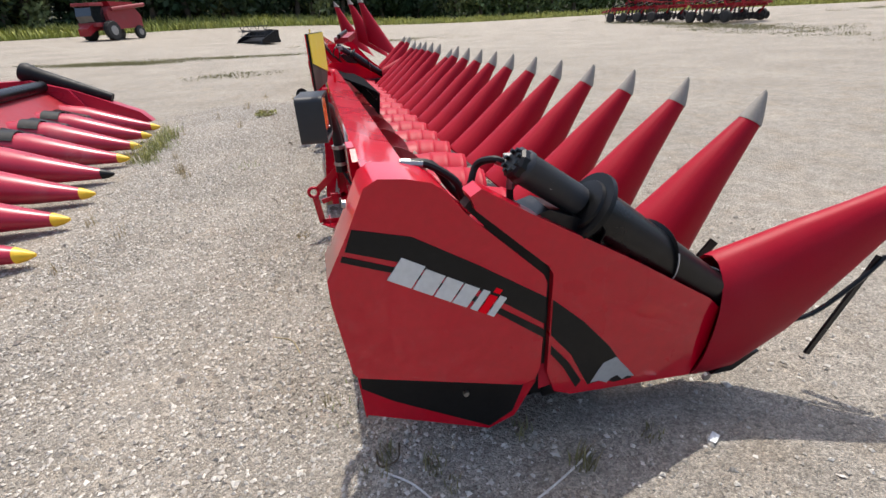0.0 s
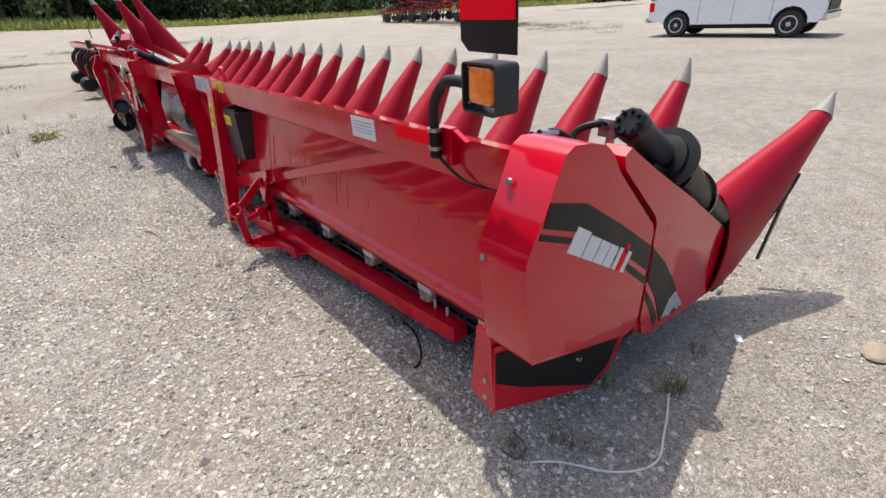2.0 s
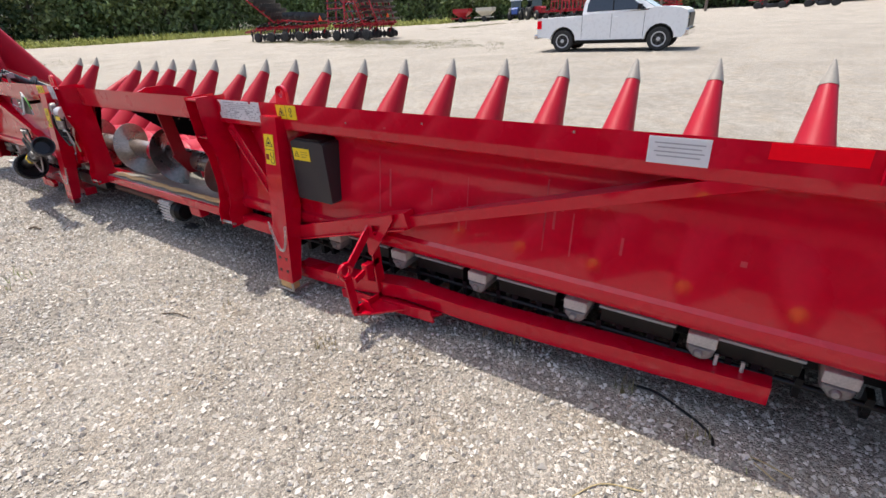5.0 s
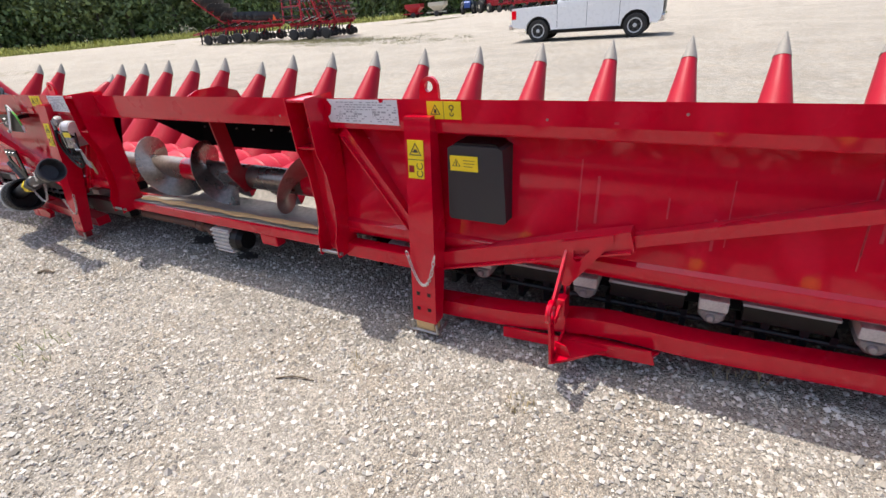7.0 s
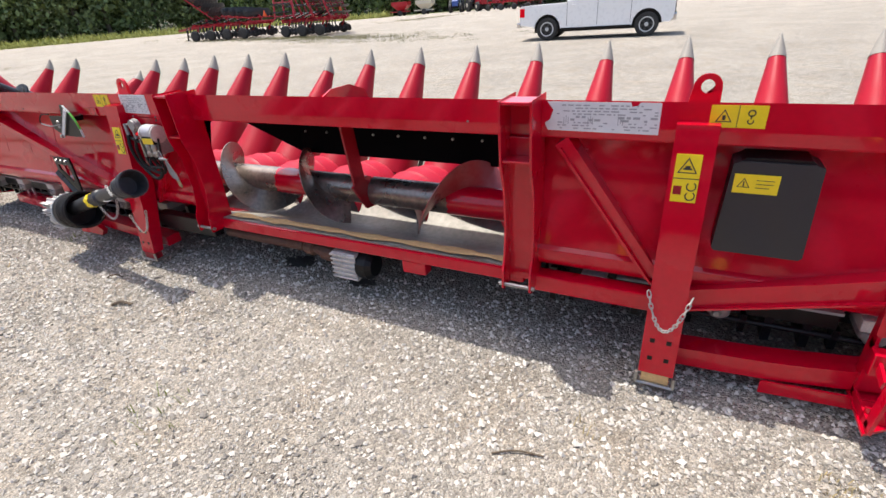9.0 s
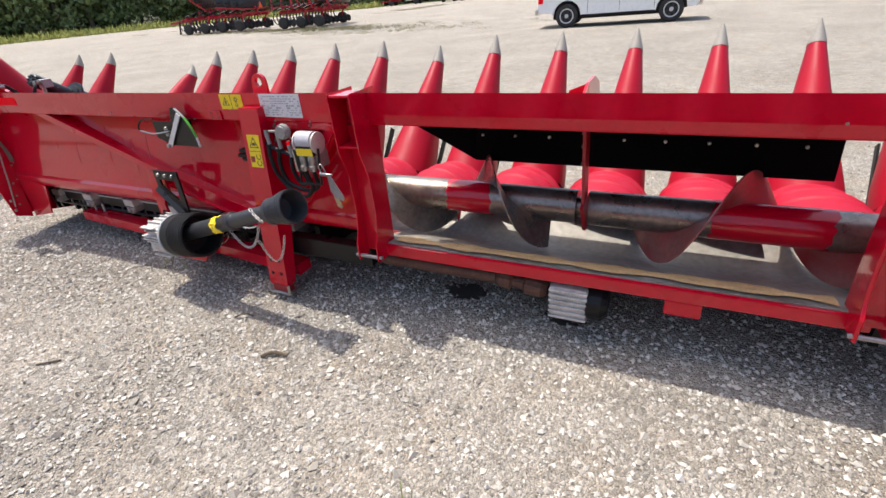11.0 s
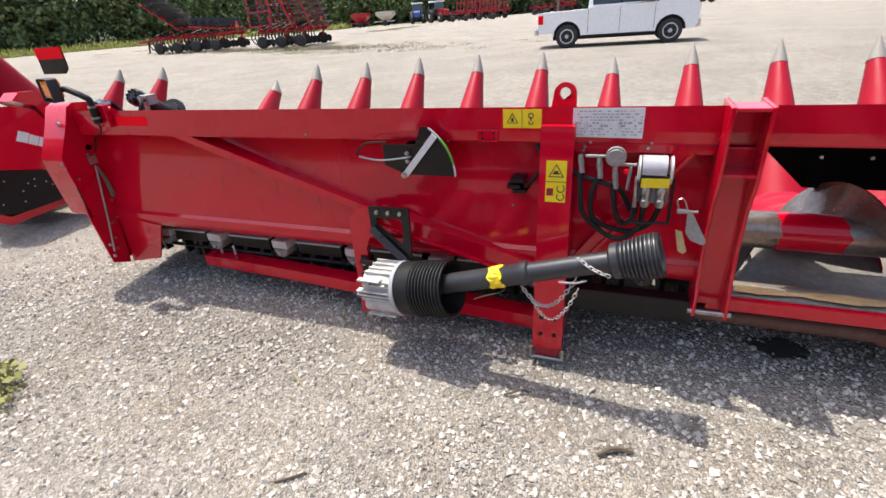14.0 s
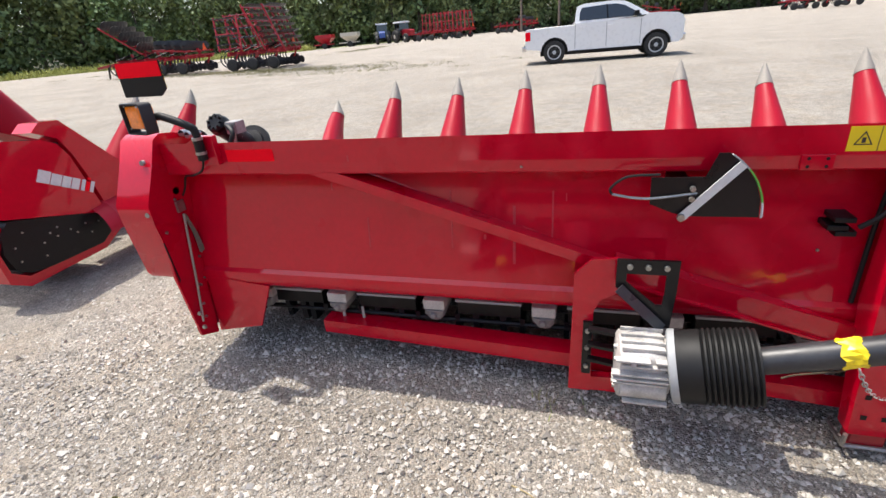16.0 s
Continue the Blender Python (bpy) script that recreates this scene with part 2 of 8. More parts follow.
def gravel_material():
    m = bpy.data.materials.new("limestone_gravel")
    m.use_nodes = True
    nt, n = m.node_tree, m.node_tree.nodes
    L = nt.links.new
    b = n["Principled BSDF"]
    tc = n.new("ShaderNodeTexCoord")
    cells = []
    for s in (64.0, 155.0):
        v = n.new("ShaderNodeTexVoronoi")
        v.inputs["Scale"].default_value = s
        L(tc.outputs["Object"], v.inputs["Vector"])
        cells.append(v)
    grey = []
    for v, lo, hi in ((cells[0], 0.78, 1.17), (cells[1], 0.66, 1.30)):
        sep = n.new("ShaderNodeSeparateColor")
        L(v.outputs["Color"], sep.inputs[0])
        mr = n.new("ShaderNodeMapRange")
        mr.inputs[3].default_value, mr.inputs[4].default_value = lo, hi
        L(sep.outputs[0], mr.inputs[0])
        grey.append(mr)
    mul = n.new("ShaderNodeMath")
    mul.operation = "MULTIPLY"
    L(grey[0].outputs[0], mul.inputs[0])
    L(grey[1].outputs[0], mul.inputs[1])
    patch = n.new("ShaderNodeTexNoise")
    patch.inputs["Scale"].default_value, patch.inputs["Detail"].default_value = 0.55, 7.0
    L(tc.outputs["Object"], patch.inputs["Vector"])
    pr = n.new("ShaderNodeMapRange")
    pr.inputs[1].default_value, pr.inputs[2].default_value = 0.3, 0.7
    pr.inputs[3].default_value, pr.inputs[4].default_value = 0.86, 1.08
    L(patch.outputs[0], pr.inputs[0])
    mul2 = n.new("ShaderNodeMath")
    mul2.operation = "MULTIPLY"
    blot = n.new("ShaderNodeTexNoise")
    blot.inputs["Scale"].default_value, blot.inputs["Detail"].default_value = 6.0, 9.0
    L(tc.outputs["Object"], blot.inputs["Vector"])
    br = n.new("ShaderNodeMapRange")
    br.inputs[1].default_value, br.inputs[2].default_value = 0.3, 0.7
    br.inputs[3].default_value, br.inputs[4].default_value = 0.84, 1.12
    L(blot.outputs[0], br.inputs[0])
    mul3 = n.new("ShaderNodeMath")
    mul3.operation = "MULTIPLY"
    L(mul.outputs[0], mul3.inputs[0])
    L(br.outputs[0], mul3.inputs[1])
    L(mul3.outputs[0], mul2.inputs[0])
    L(pr.outputs[0], mul2.inputs[1])
    tone = n.new("ShaderNodeMix")
    tone.data_type = "RGBA"
    tone.inputs[6].default_value = (0.346, 0.312, 0.264, 1)
    tone.inputs[7].default_value = (0.342, 0.292, 0.230, 1)
    mid = n.new("ShaderNodeTexNoise")
    mid.inputs["Scale"].default_value, mid.inputs["Detail"].default_value = 2.6, 6.0
    L(tc.outputs["Object"], mid.inputs["Vector"])
    mm = n.new("ShaderNodeMapRange")
    mm.inputs[1].default_value, mm.inputs[2].default_value = 0.45, 0.75
    L(mid.outputs[0], mm.inputs[0])
    L(mm.outputs[0], tone.inputs[0])
    hsv = n.new("ShaderNodeHueSaturation")
    L(tone.outputs[2], hsv.inputs["Color"])
    L(mul2.outputs[0], hsv.inputs["Value"])
    L(hsv.outputs[0], b.inputs["Base Color"])
    b.inputs["Roughness"].default_value = 0.9
    b.inputs["Specular IOR Level"].default_value = 0.2
    sub = n.new("ShaderNodeMath")
    sub.operation = "ADD"
    L(cells[0].outputs["Distance"], sub.inputs[0])
    L(cells[1].outputs["Distance"], sub.inputs[1])
    bp = n.new("ShaderNodeBump")
    bp.invert = True
    bp.inputs["Strength"].default_value, bp.inputs["Distance"].default_value = 1.0, 0.0090
    L(sub.outputs[0], bp.inputs["Height"])
    L(bp.outputs[0], b.inputs["Normal"])
    return m


def stone_material():
    m = bpy.data.materials.new("loose_limestone")
    m.use_nodes = True
    n, L = m.node_tree.nodes, m.node_tree.links.new
    geo = n.new("ShaderNodeNewGeometry")
    r = n.new("ShaderNodeValToRGB")
    r.color_ramp.elements[0].color = (0.230, 0.204, 0.166, 1)
    r.color_ramp.elements[1].color = (0.630, 0.590, 0.525, 1)
    e = r.color_ramp.elements.new(0.35)
    e.color = (0.365, 0.332, 0.283, 1)
    L(geo.outputs["Random Per Island"], r.inputs[0])
    L(r.outputs[0], n["Principled BSDF"].inputs["Base Color"])
    n["Principled BSDF"].inputs["Roughness"].default_value = 0.9
    return m


def litter_ground(name, a, b, scale):
    m = bpy.data.materials.new(name)
    m.use_nodes = True
    n, L = m.node_tree.nodes, m.node_tree.links.new
    tc, nz, r = n.new("ShaderNodeTexCoord"), n.new("ShaderNodeTexNoise"), n.new("ShaderNodeValToRGB")
    nz.inputs["Scale"].default_value, nz.inputs["Detail"].default_value = scale, 8.0
    r.color_ramp.elements[0].position, r.color_ramp.elements[1].position = 0.35, 0.65
    r.color_ramp.elements[0].color, r.color_ramp.elements[1].color = (*a, 1), (*b, 1)
    L(tc.outputs["Object"], nz.inputs["Vector"])
    L(nz.outputs[0], r.inputs[0])
    L(r.outputs[0], n["Principled BSDF"].inputs["Base Color"])
    n["Principled BSDF"].inputs["Roughness"].default_value = 0.95
    return m


FOREST_FLOOR = litter_ground("leaf_litter", (0.025, 0.022, 0.012), (0.05, 0.055, 0.02), 1.2)
TURF = litter_ground("mown_turf", (0.12, 0.17, 0.04), (0.24, 0.27, 0.08), 0.9)
GRAVEL, STONE = gravel_material(), stone_material()

# ---- building helpers ----
def part(name, bm, mat, parent=None, label="", local=False, smooth=False, bevel=0.0):
    """Links a bmesh as one mesh object under a thing or part. Unless local, its vertices are in world metres."""
    if bevel:
        bmesh.ops.bevel(bm, geom=[e for e in bm.edges if len(e.link_faces) == 2 and e.calc_face_angle(0) > 0.6], offset=bevel, segments=2, profile=0.6, affect="EDGES", clamp_overlap=True)
    bmesh.ops.recalc_face_normals(bm, faces=bm.faces)
    me = bpy.data.meshes.new(name)
    bm.to_mesh(me)
    bm.free()
    me.materials.append(mat)
    if smooth:
        for p in me.polygons:
            p.use_smooth = True
        me.set_sharp_from_angle(angle=radians(38))
    ob = new(name, me)
    if parent is not None:
        ob.parent = parent
        if not local and parent.parent is None:
            ob.matrix_parent_inverse = parent.matrix_basis.inverted()
    if label:
        tagged(ob, label)
    return ob


def thing(name, x, y, z, label, category, group="", rz=0.0, kind=""):
    ob = new(name)
    ob.empty_display_size = 0.2
    ob.matrix_basis = pose(x, y, z, 0, 0, rz)
    return tagged(ob, label, category, group, kind)


def shared(name, me, parent, m, label=""):
    """Another object on a mesh that exists already, at the pose m in the parent's frame."""
    ob = new(name, me)
    ob.parent = parent
    ob.matrix_basis = m
    if label:
        tagged(ob, label)
    return ob


def box(bm, lo, hi, m=None):
    c = [(a + b) / 2 for a, b in zip(lo, hi)]
    s = [abs(b - a) for a, b in zip(lo, hi)]
    mm = Matrix.Translation(c) @ Matrix.Diagonal((*s, 1))
    bmesh.ops.create_cube(bm, size=1, matrix=(m @ mm) if m else mm)
    return bm


def prism(bm, poly, axis, a, b):
    """A polygon of two coordinates pushed along axis (x, y or z) from a to b."""
    def put(p, h):
        u, v = p
        return {"x": (h, u, v), "y": (u, h, v), "z": (u, v, h)}[axis]
    lo = [bm.verts.new(put(p, a)) for p in poly]
    hi = [bm.verts.new(put(p, b)) for p in poly]
    n = len(poly)
    bm.faces.new(lo)
    bm.faces.new(hi)
    for i in range(n):
        bm.faces.new((lo[i], lo[(i + 1) % n], hi[(i + 1) % n], hi[i]))
    return bm


def loft(bm, rings, close=True, caps=True):
    vs = [[bm.verts.new(p) for p in r] for r in rings]
    n = len(vs[0])
    for a, b in zip(vs, vs[1:]):
        for i in range(n if close else n - 1):
            j = (i + 1) % n
            bm.faces.new((a[i], a[j], b[j], b[i]))
    if caps and close:
        for r in (vs[0], vs[-1]):
            if len(r) > 2:
                bm.faces.new(r)
    return bm


def frame_of(d):
    d = Vector(d).normalized()
    u = d.cross(Vector((0, 0, 1)) if abs(d.z) < 0.95 else Vector((1, 0, 0))).normalized()
    return d, u, d.cross(u)


def tube(bm, pts, r, seg=10, caps=True):
    """A round bar along points; r is one radius or one for each point."""
    pts = [Vector(p) for p in pts]
    rs = r if isinstance(r, (list, tuple)) else [r] * len(pts)
    d, u, w = frame_of(pts[1] - pts[0])
    rings = []
    for i, p in enumerate(pts):
        t = (pts[min(i + 1, len(pts) - 1)] - pts[max(i - 1, 0)]).normalized()
        u = (u - t * u.dot(t)).normalized()
        w = t.cross(u)
        rings.append([p + (u * math.cos(k * math.tau / seg) + w * math.sin(k * math.tau / seg)) * rs[i] for k in range(seg)])
    return loft(bm, rings, True, caps)


def bar(bm, p, q, w, h, up=(0, 0, 1)):
    """A rectangular bar from p to q, w wide across and h high."""
    p, q = Vector(p), Vector(q)
    d = (q - p).normalized()
    s = d.cross(Vector(up)).normalized()
    v = s.cross(d)
    rings = [[c + s * (a * w / 2) + v * (b * h / 2) for a, b in ((-1, -1), (1, -1), (1, 1), (-1, 1))] for c in (p, q)]
    return loft(bm, rings)


def lathe(bm, p, q, profile, seg=16):
    """Turned shape on the axis p to q; profile: (share of the way, radius)."""
    p, q = Vector(p), Vector(q)
    d, u, w = frame_of(q - p)
    rings = [[p + (q - p) * s + (u * math.cos(k * math.tau / seg) + w * math.sin(k * math.tau / seg)) * max(r, 0.0005) for k in range(seg)] for s, r in profile]
    return loft(bm, rings)


def bend(pts, n=5):
    """A smooth line through points."""
    P = [Vector(p) for p in pts]
    P = [P[0] * 2 - P[1]] + P + [P[-1] * 2 - P[-2]]
    out = []
    for i in range(1, len(P) - 2):
        a, b, c, d = P[i - 1:i + 3]
        for k in range(n):
            t = k / n
            out.append(0.5 * ((2 * b) + (c - a) * t + (2 * a - 5 * b + 4 * c - d) * t * t + (3 * b - a - 3 * c + d) * t ** 3))
    return out + [P[-2]]


def bolt(bm, p, d, r=0.012, h=0.01):
    p, d = Vector(p), Vector(d).normalized()
    return tube(bm, [p, p + d * h], [r, r * 0.85], 8)


def B():
    return bmesh.new()

# ---- ground ----
def smooth01(a, b, v):
    t = max(0.0, min(1.0, (v - a) / (b - a)))
    return t * t * (3 - 2 * t)


def ground_z(x, y):
    """Height of the yard: flat by the headers, rising a little towards the combine and the woods."""
    near = 1 - smooth01(10, 18, math.hypot(x, y - 5))
    z = 1.6 * smooth01(8, 55, -0.9 * x + 0.44 * y)
    z += 0.5 * smooth01(24, 46, 0.7 * x + 0.7 * y)
    z += 0.10 * (noise.noise((x * 0.05, y * 0.05, 3.1))) * smooth01(14, 40, math.hypot(x, y - 5))
    return z + near * 0.007 * noise.noise((x * 1.3, y * 1.3, 0.0))


def make_ground():
    line = [-900, -500, -300, -200, -140] + [-100 + 5 * i for i in range(16)] + [-20 + 2 * i for i in range(6)]
    line += [-8 + 0.4 * i for i in range(55)] + [14 + 2 * i for i in range(8)] + [32 + 5 * i for i in range(24)] + [160, 220, 320, 500, 900]
    bm = B()
    rows = [[bm.verts.new((x, y, ground_z(x, y))) for x in line] for y in line]
    for a, b in zip(rows, rows[1:]):
        for i in range(len(line) - 1):
            bm.faces.new((a[i], a[i + 1], b[i + 1], b[i]))
    ob = part("ground", bm, GRAVEL, smooth=True)
    tagged(ob, "pale crushed limestone gravel yard in full sun", "ground", kind="structure")


make_ground()


def make_stones():
    rng = np.random.default_rng(5)
    n = 175000
    x = np.where(rng.random(n) < 0.75, rng.uniform(-2.6, 0.3, n), rng.uniform(-3.4, 3.2, n)) + rng.normal(0, 0.22, n)
    y = rng.uniform(-0.4, 11.8, n) + rng.normal(0, 0.35, n)
    r = 0.0032 + 0.0110 * rng.random(n) ** 2.8 + 0.009 * (rng.random(n) < 0.012)
    keep = (((x - 0.24) / 0.07) ** 2 + ((y - 6.86) / 0.10) ** 2 > rng.random(n) ** 0.4) & (((x - 0.16) / 0.05) ** 2 + ((y - 6.3) / 0.08) ** 2 > rng.random(n) ** 0.4)
    x, y, r = x[keep], y[keep], r[keep]
    n = len(x)
    base = np.array([(1, 0, 0), (0, 1, 0), (-1, 0, 0), (0, -1, 0), (0, 0, 0.8), (0, 0, -0.5)], float)
    tri = np.array([(0, 1, 4), (1, 2, 4), (2, 3, 4), (3, 0, 4), (1, 0, 5), (2, 1, 5), (3, 2, 5), (0, 3, 5)])
    jit = rng.uniform(0.6, 1.35, (n, 6, 3)) * base[None] + rng.uniform(-0.25, 0.25, (n, 6, 3))
    a = rng.uniform(0, math.tau, n)
    c, s = np.cos(a), np.sin(a)
    v = jit.copy()
    v[:, :, 0] = jit[:, :, 0] * c[:, None] - jit[:, :, 1] * s[:, None]
    v[:, :, 1] = jit[:, :, 0] * s[:, None] + jit[:, :, 1] * c[:, None]
    v *= r[:, None, None]
    v[:, :, 0] += x[:, None]
    v[:, :, 1] += y[:, None]
    v[:, :, 2] += (0.25 * r)[:, None]
    faces = (tri[None] + 6 * np.arange(n)[:, None, None]).reshape(-1, 3)
    me = bpy.data.meshes.new("loose_gravel")
    me.from_pydata(v.reshape(-1, 3).tolist(), [], faces.tolist())
    me.materials.append(STONE)
    tagged(new("loose_gravel", me), "loose grey and white limestone chips on the yard", "gravel", kind="stuff")


make_stones()

# ---- the corn header ----
NEAR, FAR, MID = 1.51, 10.86, 6.22
SPACING = 0.509
header = thing("corn_header", 0.4, MID, 0, "long red eighteen-row corn header parked on its stands on gravel", "corn header", "corn headers")


def oval(u, l, w, yc=0.0, seg=20, flat=0.82):
    """A ring in the plane of the points u (upper) and l (lower) of the side view, w half its width."""
    cx, cz = (u[0] + l[0]) / 2, (u[1] + l[1]) / 2
    ax, az = (u[0] - l[0]) / 2, (u[1] - l[1]) / 2
    ring = []
    for k in range(seg):
        t = k * math.tau / seg
        c, s = math.cos(t), math.sin(t)
        if c < 0:
            c = -abs(c) ** 0.7
            s = math.copysign(abs(s) ** flat, s)
        ring.append((cx + ax * c, yc + w * s, cz + az * c))
    return ring


def snout_meshes():
    secs = [((1.03, 0.455), (1.40, 0.10), 0.195), ((1.16, 0.555), (1.52, 0.22), 0.180), ((1.32, 0.680), (1.645, 0.405), 0.146),
            ((1.567, 0.876), (1.802, 0.725), 0.091), ((1.838, 1.082), (1.948, 1.018), 0.046)]
    def slim(u, l, w, k=0.80):
        c = ((u[0] + l[0]) / 2, (u[1] + l[1]) / 2)
        return oval((c[0] + k * (u[0] - c[0]), c[1] + k * (u[1] - c[1])), (c[0] + k * (l[0] - c[0]), c[1] + k * (l[1] - c[1])), w)
    bm = loft(B(), [slim(*s) for s in secs])
    red = part("snout", bm, RED_PLASTIC, None, smooth=True)
    bm = loft(B(), [slim((1.832, 1.082), (1.954, 1.010), 0.0505), slim((1.850, 1.100), (1.958, 1.034), 0.045), slim((1.892, 1.140), (1.963, 1.100), 0.028), slim((1.934, 1.180), (1.962, 1.168), 0.010), slim((1.946, 1.19), (1.951, 1.188), 0.003)])
    tip = part("snout_tip", bm, TIP_GREY, None, smooth=True)
    bm = B()
    bar(bm, (1.50, 0.12, 0.20), (1.72, 0.105, 0.50), 0.012, 0.05)
    strip = part("wear_strip", bm, RUBBER, None)
    me = red.data, tip.data, strip.data
    for o in (red, tip, strip):
        bpy.data.objects.remove(o)
    return me


SNOUT, SNOUT_TIP, WEAR = snout_meshes()


def hood_mesh():
    """The ribbed rounded hood behind a snout, over the row unit."""
    rings = []
    n = 40
    for i in range(n + 1):
        f = i / n
        x = 0.52 + 0.56 * f
        top = 0.495 + 0.035 * math.sin(f * math.pi) - 0.03 * f
        rib = 0.0075 * max(0.0, math.cos((f * 4.0 + 0.2) * math.tau)) ** 10
        w = 0.25 - 0.02 * f
        ring = []
        for k in range(15):
            t = -math.pi / 2 + math.pi * k / 14
            ring.append((x + 0.045 * math.sin(t), (w + rib) * math.sin(t), top - 0.20 + (0.20 + rib) * math.cos(t)))
        rings.append(ring)
    bm = loft(B(), rings, close=False)
    o = part("hood", bm, HOOD_RED, smooth=True)
    me = o.data
    bpy.data.objects.remove(o)
    return me


HOOD = hood_mesh()


def snout_row(owner, y, dz=0.0, dx=0.0, hood=True):
    base = owner.matrix_basis.inverted()
    sn = shared("snout", SNOUT, owner, base @ pose(dx, y, 0) @ (Matrix.Translation((1.05, 0, 0.45)) @ pose(0, 0, 0, 0, dz, 0) @ Matrix.Translation((-1.05, 0, -0.45))))
    shared("snout_tip", SNOUT_TIP, sn, Matrix.Identity(4), "pale grey pointed tip")
    shared("wear_strip", WEAR, sn, Matrix.Identity(4), "black rubber strip")
    shared("wear_strip", WEAR, sn, Matrix.Translation((0, -0.225, 0)), "black rubber strip")
    if hood:
        shared("hood", HOOD, owner, base @ pose(0, y, 0), "glossy red ribbed plastic hood")


DROOP = {12: 3.5, 16: 1.2, 17: 1.2}
for i in range(1, 18):
    snout_row(header, 2.11 + (0 if i == 1 else 0.035 + 0.5065 * (i - 1) + (0.033 if i < 5 else 0.024)), DROOP.get(i, 0.0), -0.022 if i == 1 else 0.032 if i < 5 else 0.02 if i < 7 else 0.0)
for y in (1.67, 10.70):
    shared("hood", HOOD, header, header.matrix_basis.inverted() @ pose(0.06, y, -0.01) @ Matrix.Diagonal((1, 0.6, 1, 1)), "glossy red ribbed plastic hood")


def outer_divider(owner, mirror=None):
    """The large hollow divider at an end of the header."""
    my = (lambda y: mirror - y) if mirror else (lambda y: y)
    secs = [((1.30, 0.675), (1.225, 0.12), 0.125, 1.605), ((1.34, 0.69), (1.28, 0.12), 0.130, 1.60), ((1.42, 0.72), (1.43, 0.135), 0.125, 1.585), ((1.60, 0.795), (1.63, 0.295), 0.105, 1.545), ((1.78, 0.868), (1.82, 0.56), 0.080, 1.497), ((1.91, 0.922), (1.99, 0.775), 0.060, 1.465), ((2.0, 0.955), (2.094, 0.885), 0.050, 1.45)]
    outer = [oval(u, l, w, my(y)) for u, l, w, y in secs]
    inner = [oval((u[0] + 0.01, u[1] - 0.012), (l[0] + 0.01, l[1] + 0.012), w - 0.012, my(y)) for u, l, w, y in secs]
    bm = loft(B(), inner[::-1] + outer)
    d = part("outer_divider", bm, RED_PLASTIC, owner, "large hollow red plastic end divider", smooth=True)
    bm = loft(B(), [oval((1.994, 0.957), (2.100, 0.880), 0.054, my(1.45)), oval((2.03, 0.975), (2.107, 0.915), 0.043, my(1.448)), oval((2.10, 1.02), (2.126, 0.998), 0.014, my(1.437)), oval((2.118, 1.036), (2.126, 1.032), 0.003, my(1.432))])
    part("divider_tip", bm, TIP_GREY, d, "pale grey pointed tip", smooth=True)
    bm = B()
    bolt(bm, (1.262, my(1.47), 0.19), (0, -1 if not mirror else 1, 0), 0.02, 0.012)
    part("pivot_bolt", bm, STEEL, d)
    bm = B()
    tube(bm, bend([(1.66, my(1.56), 0.30), (1.78, my(1.5), 0.36), (1.92, my(1.46), 0.52), (2.0, my(1.45), 0.62)]), 0.010, 6)
    bar(bm, (1.98, my(1.46), 0.62), (1.80, my(1.48), 0.16), 0.012, 0.025)
    part("divider_stand", bm, BLACK_STEEL, d, "thin dark steel stand rod")
    bm = prism(B(), [(1.34, 0.13), (1.46, 0.125), (1.58, 0.20), (1.50, 0.20)], "y", my(1.52), my(1.6))
    part("skid", bm, BLACK, d, "black plastic skid")
    return d


outer_divider(header)
outer_divider(header, 12.32)

# beam, rear sheets, trough
bm = prism(B(), [(0.007, 0.998), (0.003, 1.004), (0.0, 1.046), (0.0, 1.14), (0.17, 1.092), (0.17, 0.998)], "y", 1.62, 10.78)
part("top_beam", bm, RED, header, bevel=0.009)


def sheet_x(z):
    """How far in the leaning back sheet lies at a height."""
    return 0.030 + 0.078 * (z - 0.515) / 0.485


def rear_sheet(y0, y1):
    sec = [(0.165, 1.003), (sheet_x(1.0), 0.999), (sheet_x(0.86) - 0.001, 0.86), (sheet_x(0.72) - 0.001, 0.72), (sheet_x(0.56), 0.56), (0.030, 0.515), (0.012, 0.50), (0.006, 0.47), (0.018, 0.435), (0.06, 0.405), (0.14, 0.36), (0.24, 0.325)]
    back = [(x + 0.006, z + 0.004) for x, z in sec]
    bm = B()
    rings = [[(x, y, z) for x, z in sec] + [(x, y, z) for x, z in back[::-1]] for y in (y0, y1)]
    loft(bm, rings)
    return part("rear_sheet", bm, RED, header, "glossy red sheet metal back panel", smooth=True)


rear_sheet(1.69, 5.19)
rear_sheet(7.24, 10.69)

def trough():
    sec = [(0.0, 0.392), (0.10, 0.382), (0.20, 0.345), (0.30, 0.303), (0.40, 0.292), (0.50, 0.325), (0.60, 0.40), (0.70, 0.47)]
    sec2 = [(x, z - 0.006) for x, z in sec[::-1]]
    for y0, y1, k in ((1.72, 5.19, 2), (5.19, 7.24, 0), (7.24, 10.66, 2)):
        a, b = sec[k:], sec2[:len(sec2) - k]
        bm = loft(B(), [[(x, y, z) for x, z in a + b] for y in (y0, y1)])
        part("auger_trough", bm, TROUGH, header, "dusty worn grey steel trough", smooth=True)


trough()
bm = box(B(), (-0.015, 5.20, 0.322), (0.03, 7.24, 0.386))
part("sill", bm, RED, header, "scuffed red sill of the feeder opening", bevel=0.008)
bm = box(B(), (-0.01, 5.72, 0.25), (0.06, 5.86, 0.325))
part("sill_pocket", bm, RED, header, bevel=0.01)


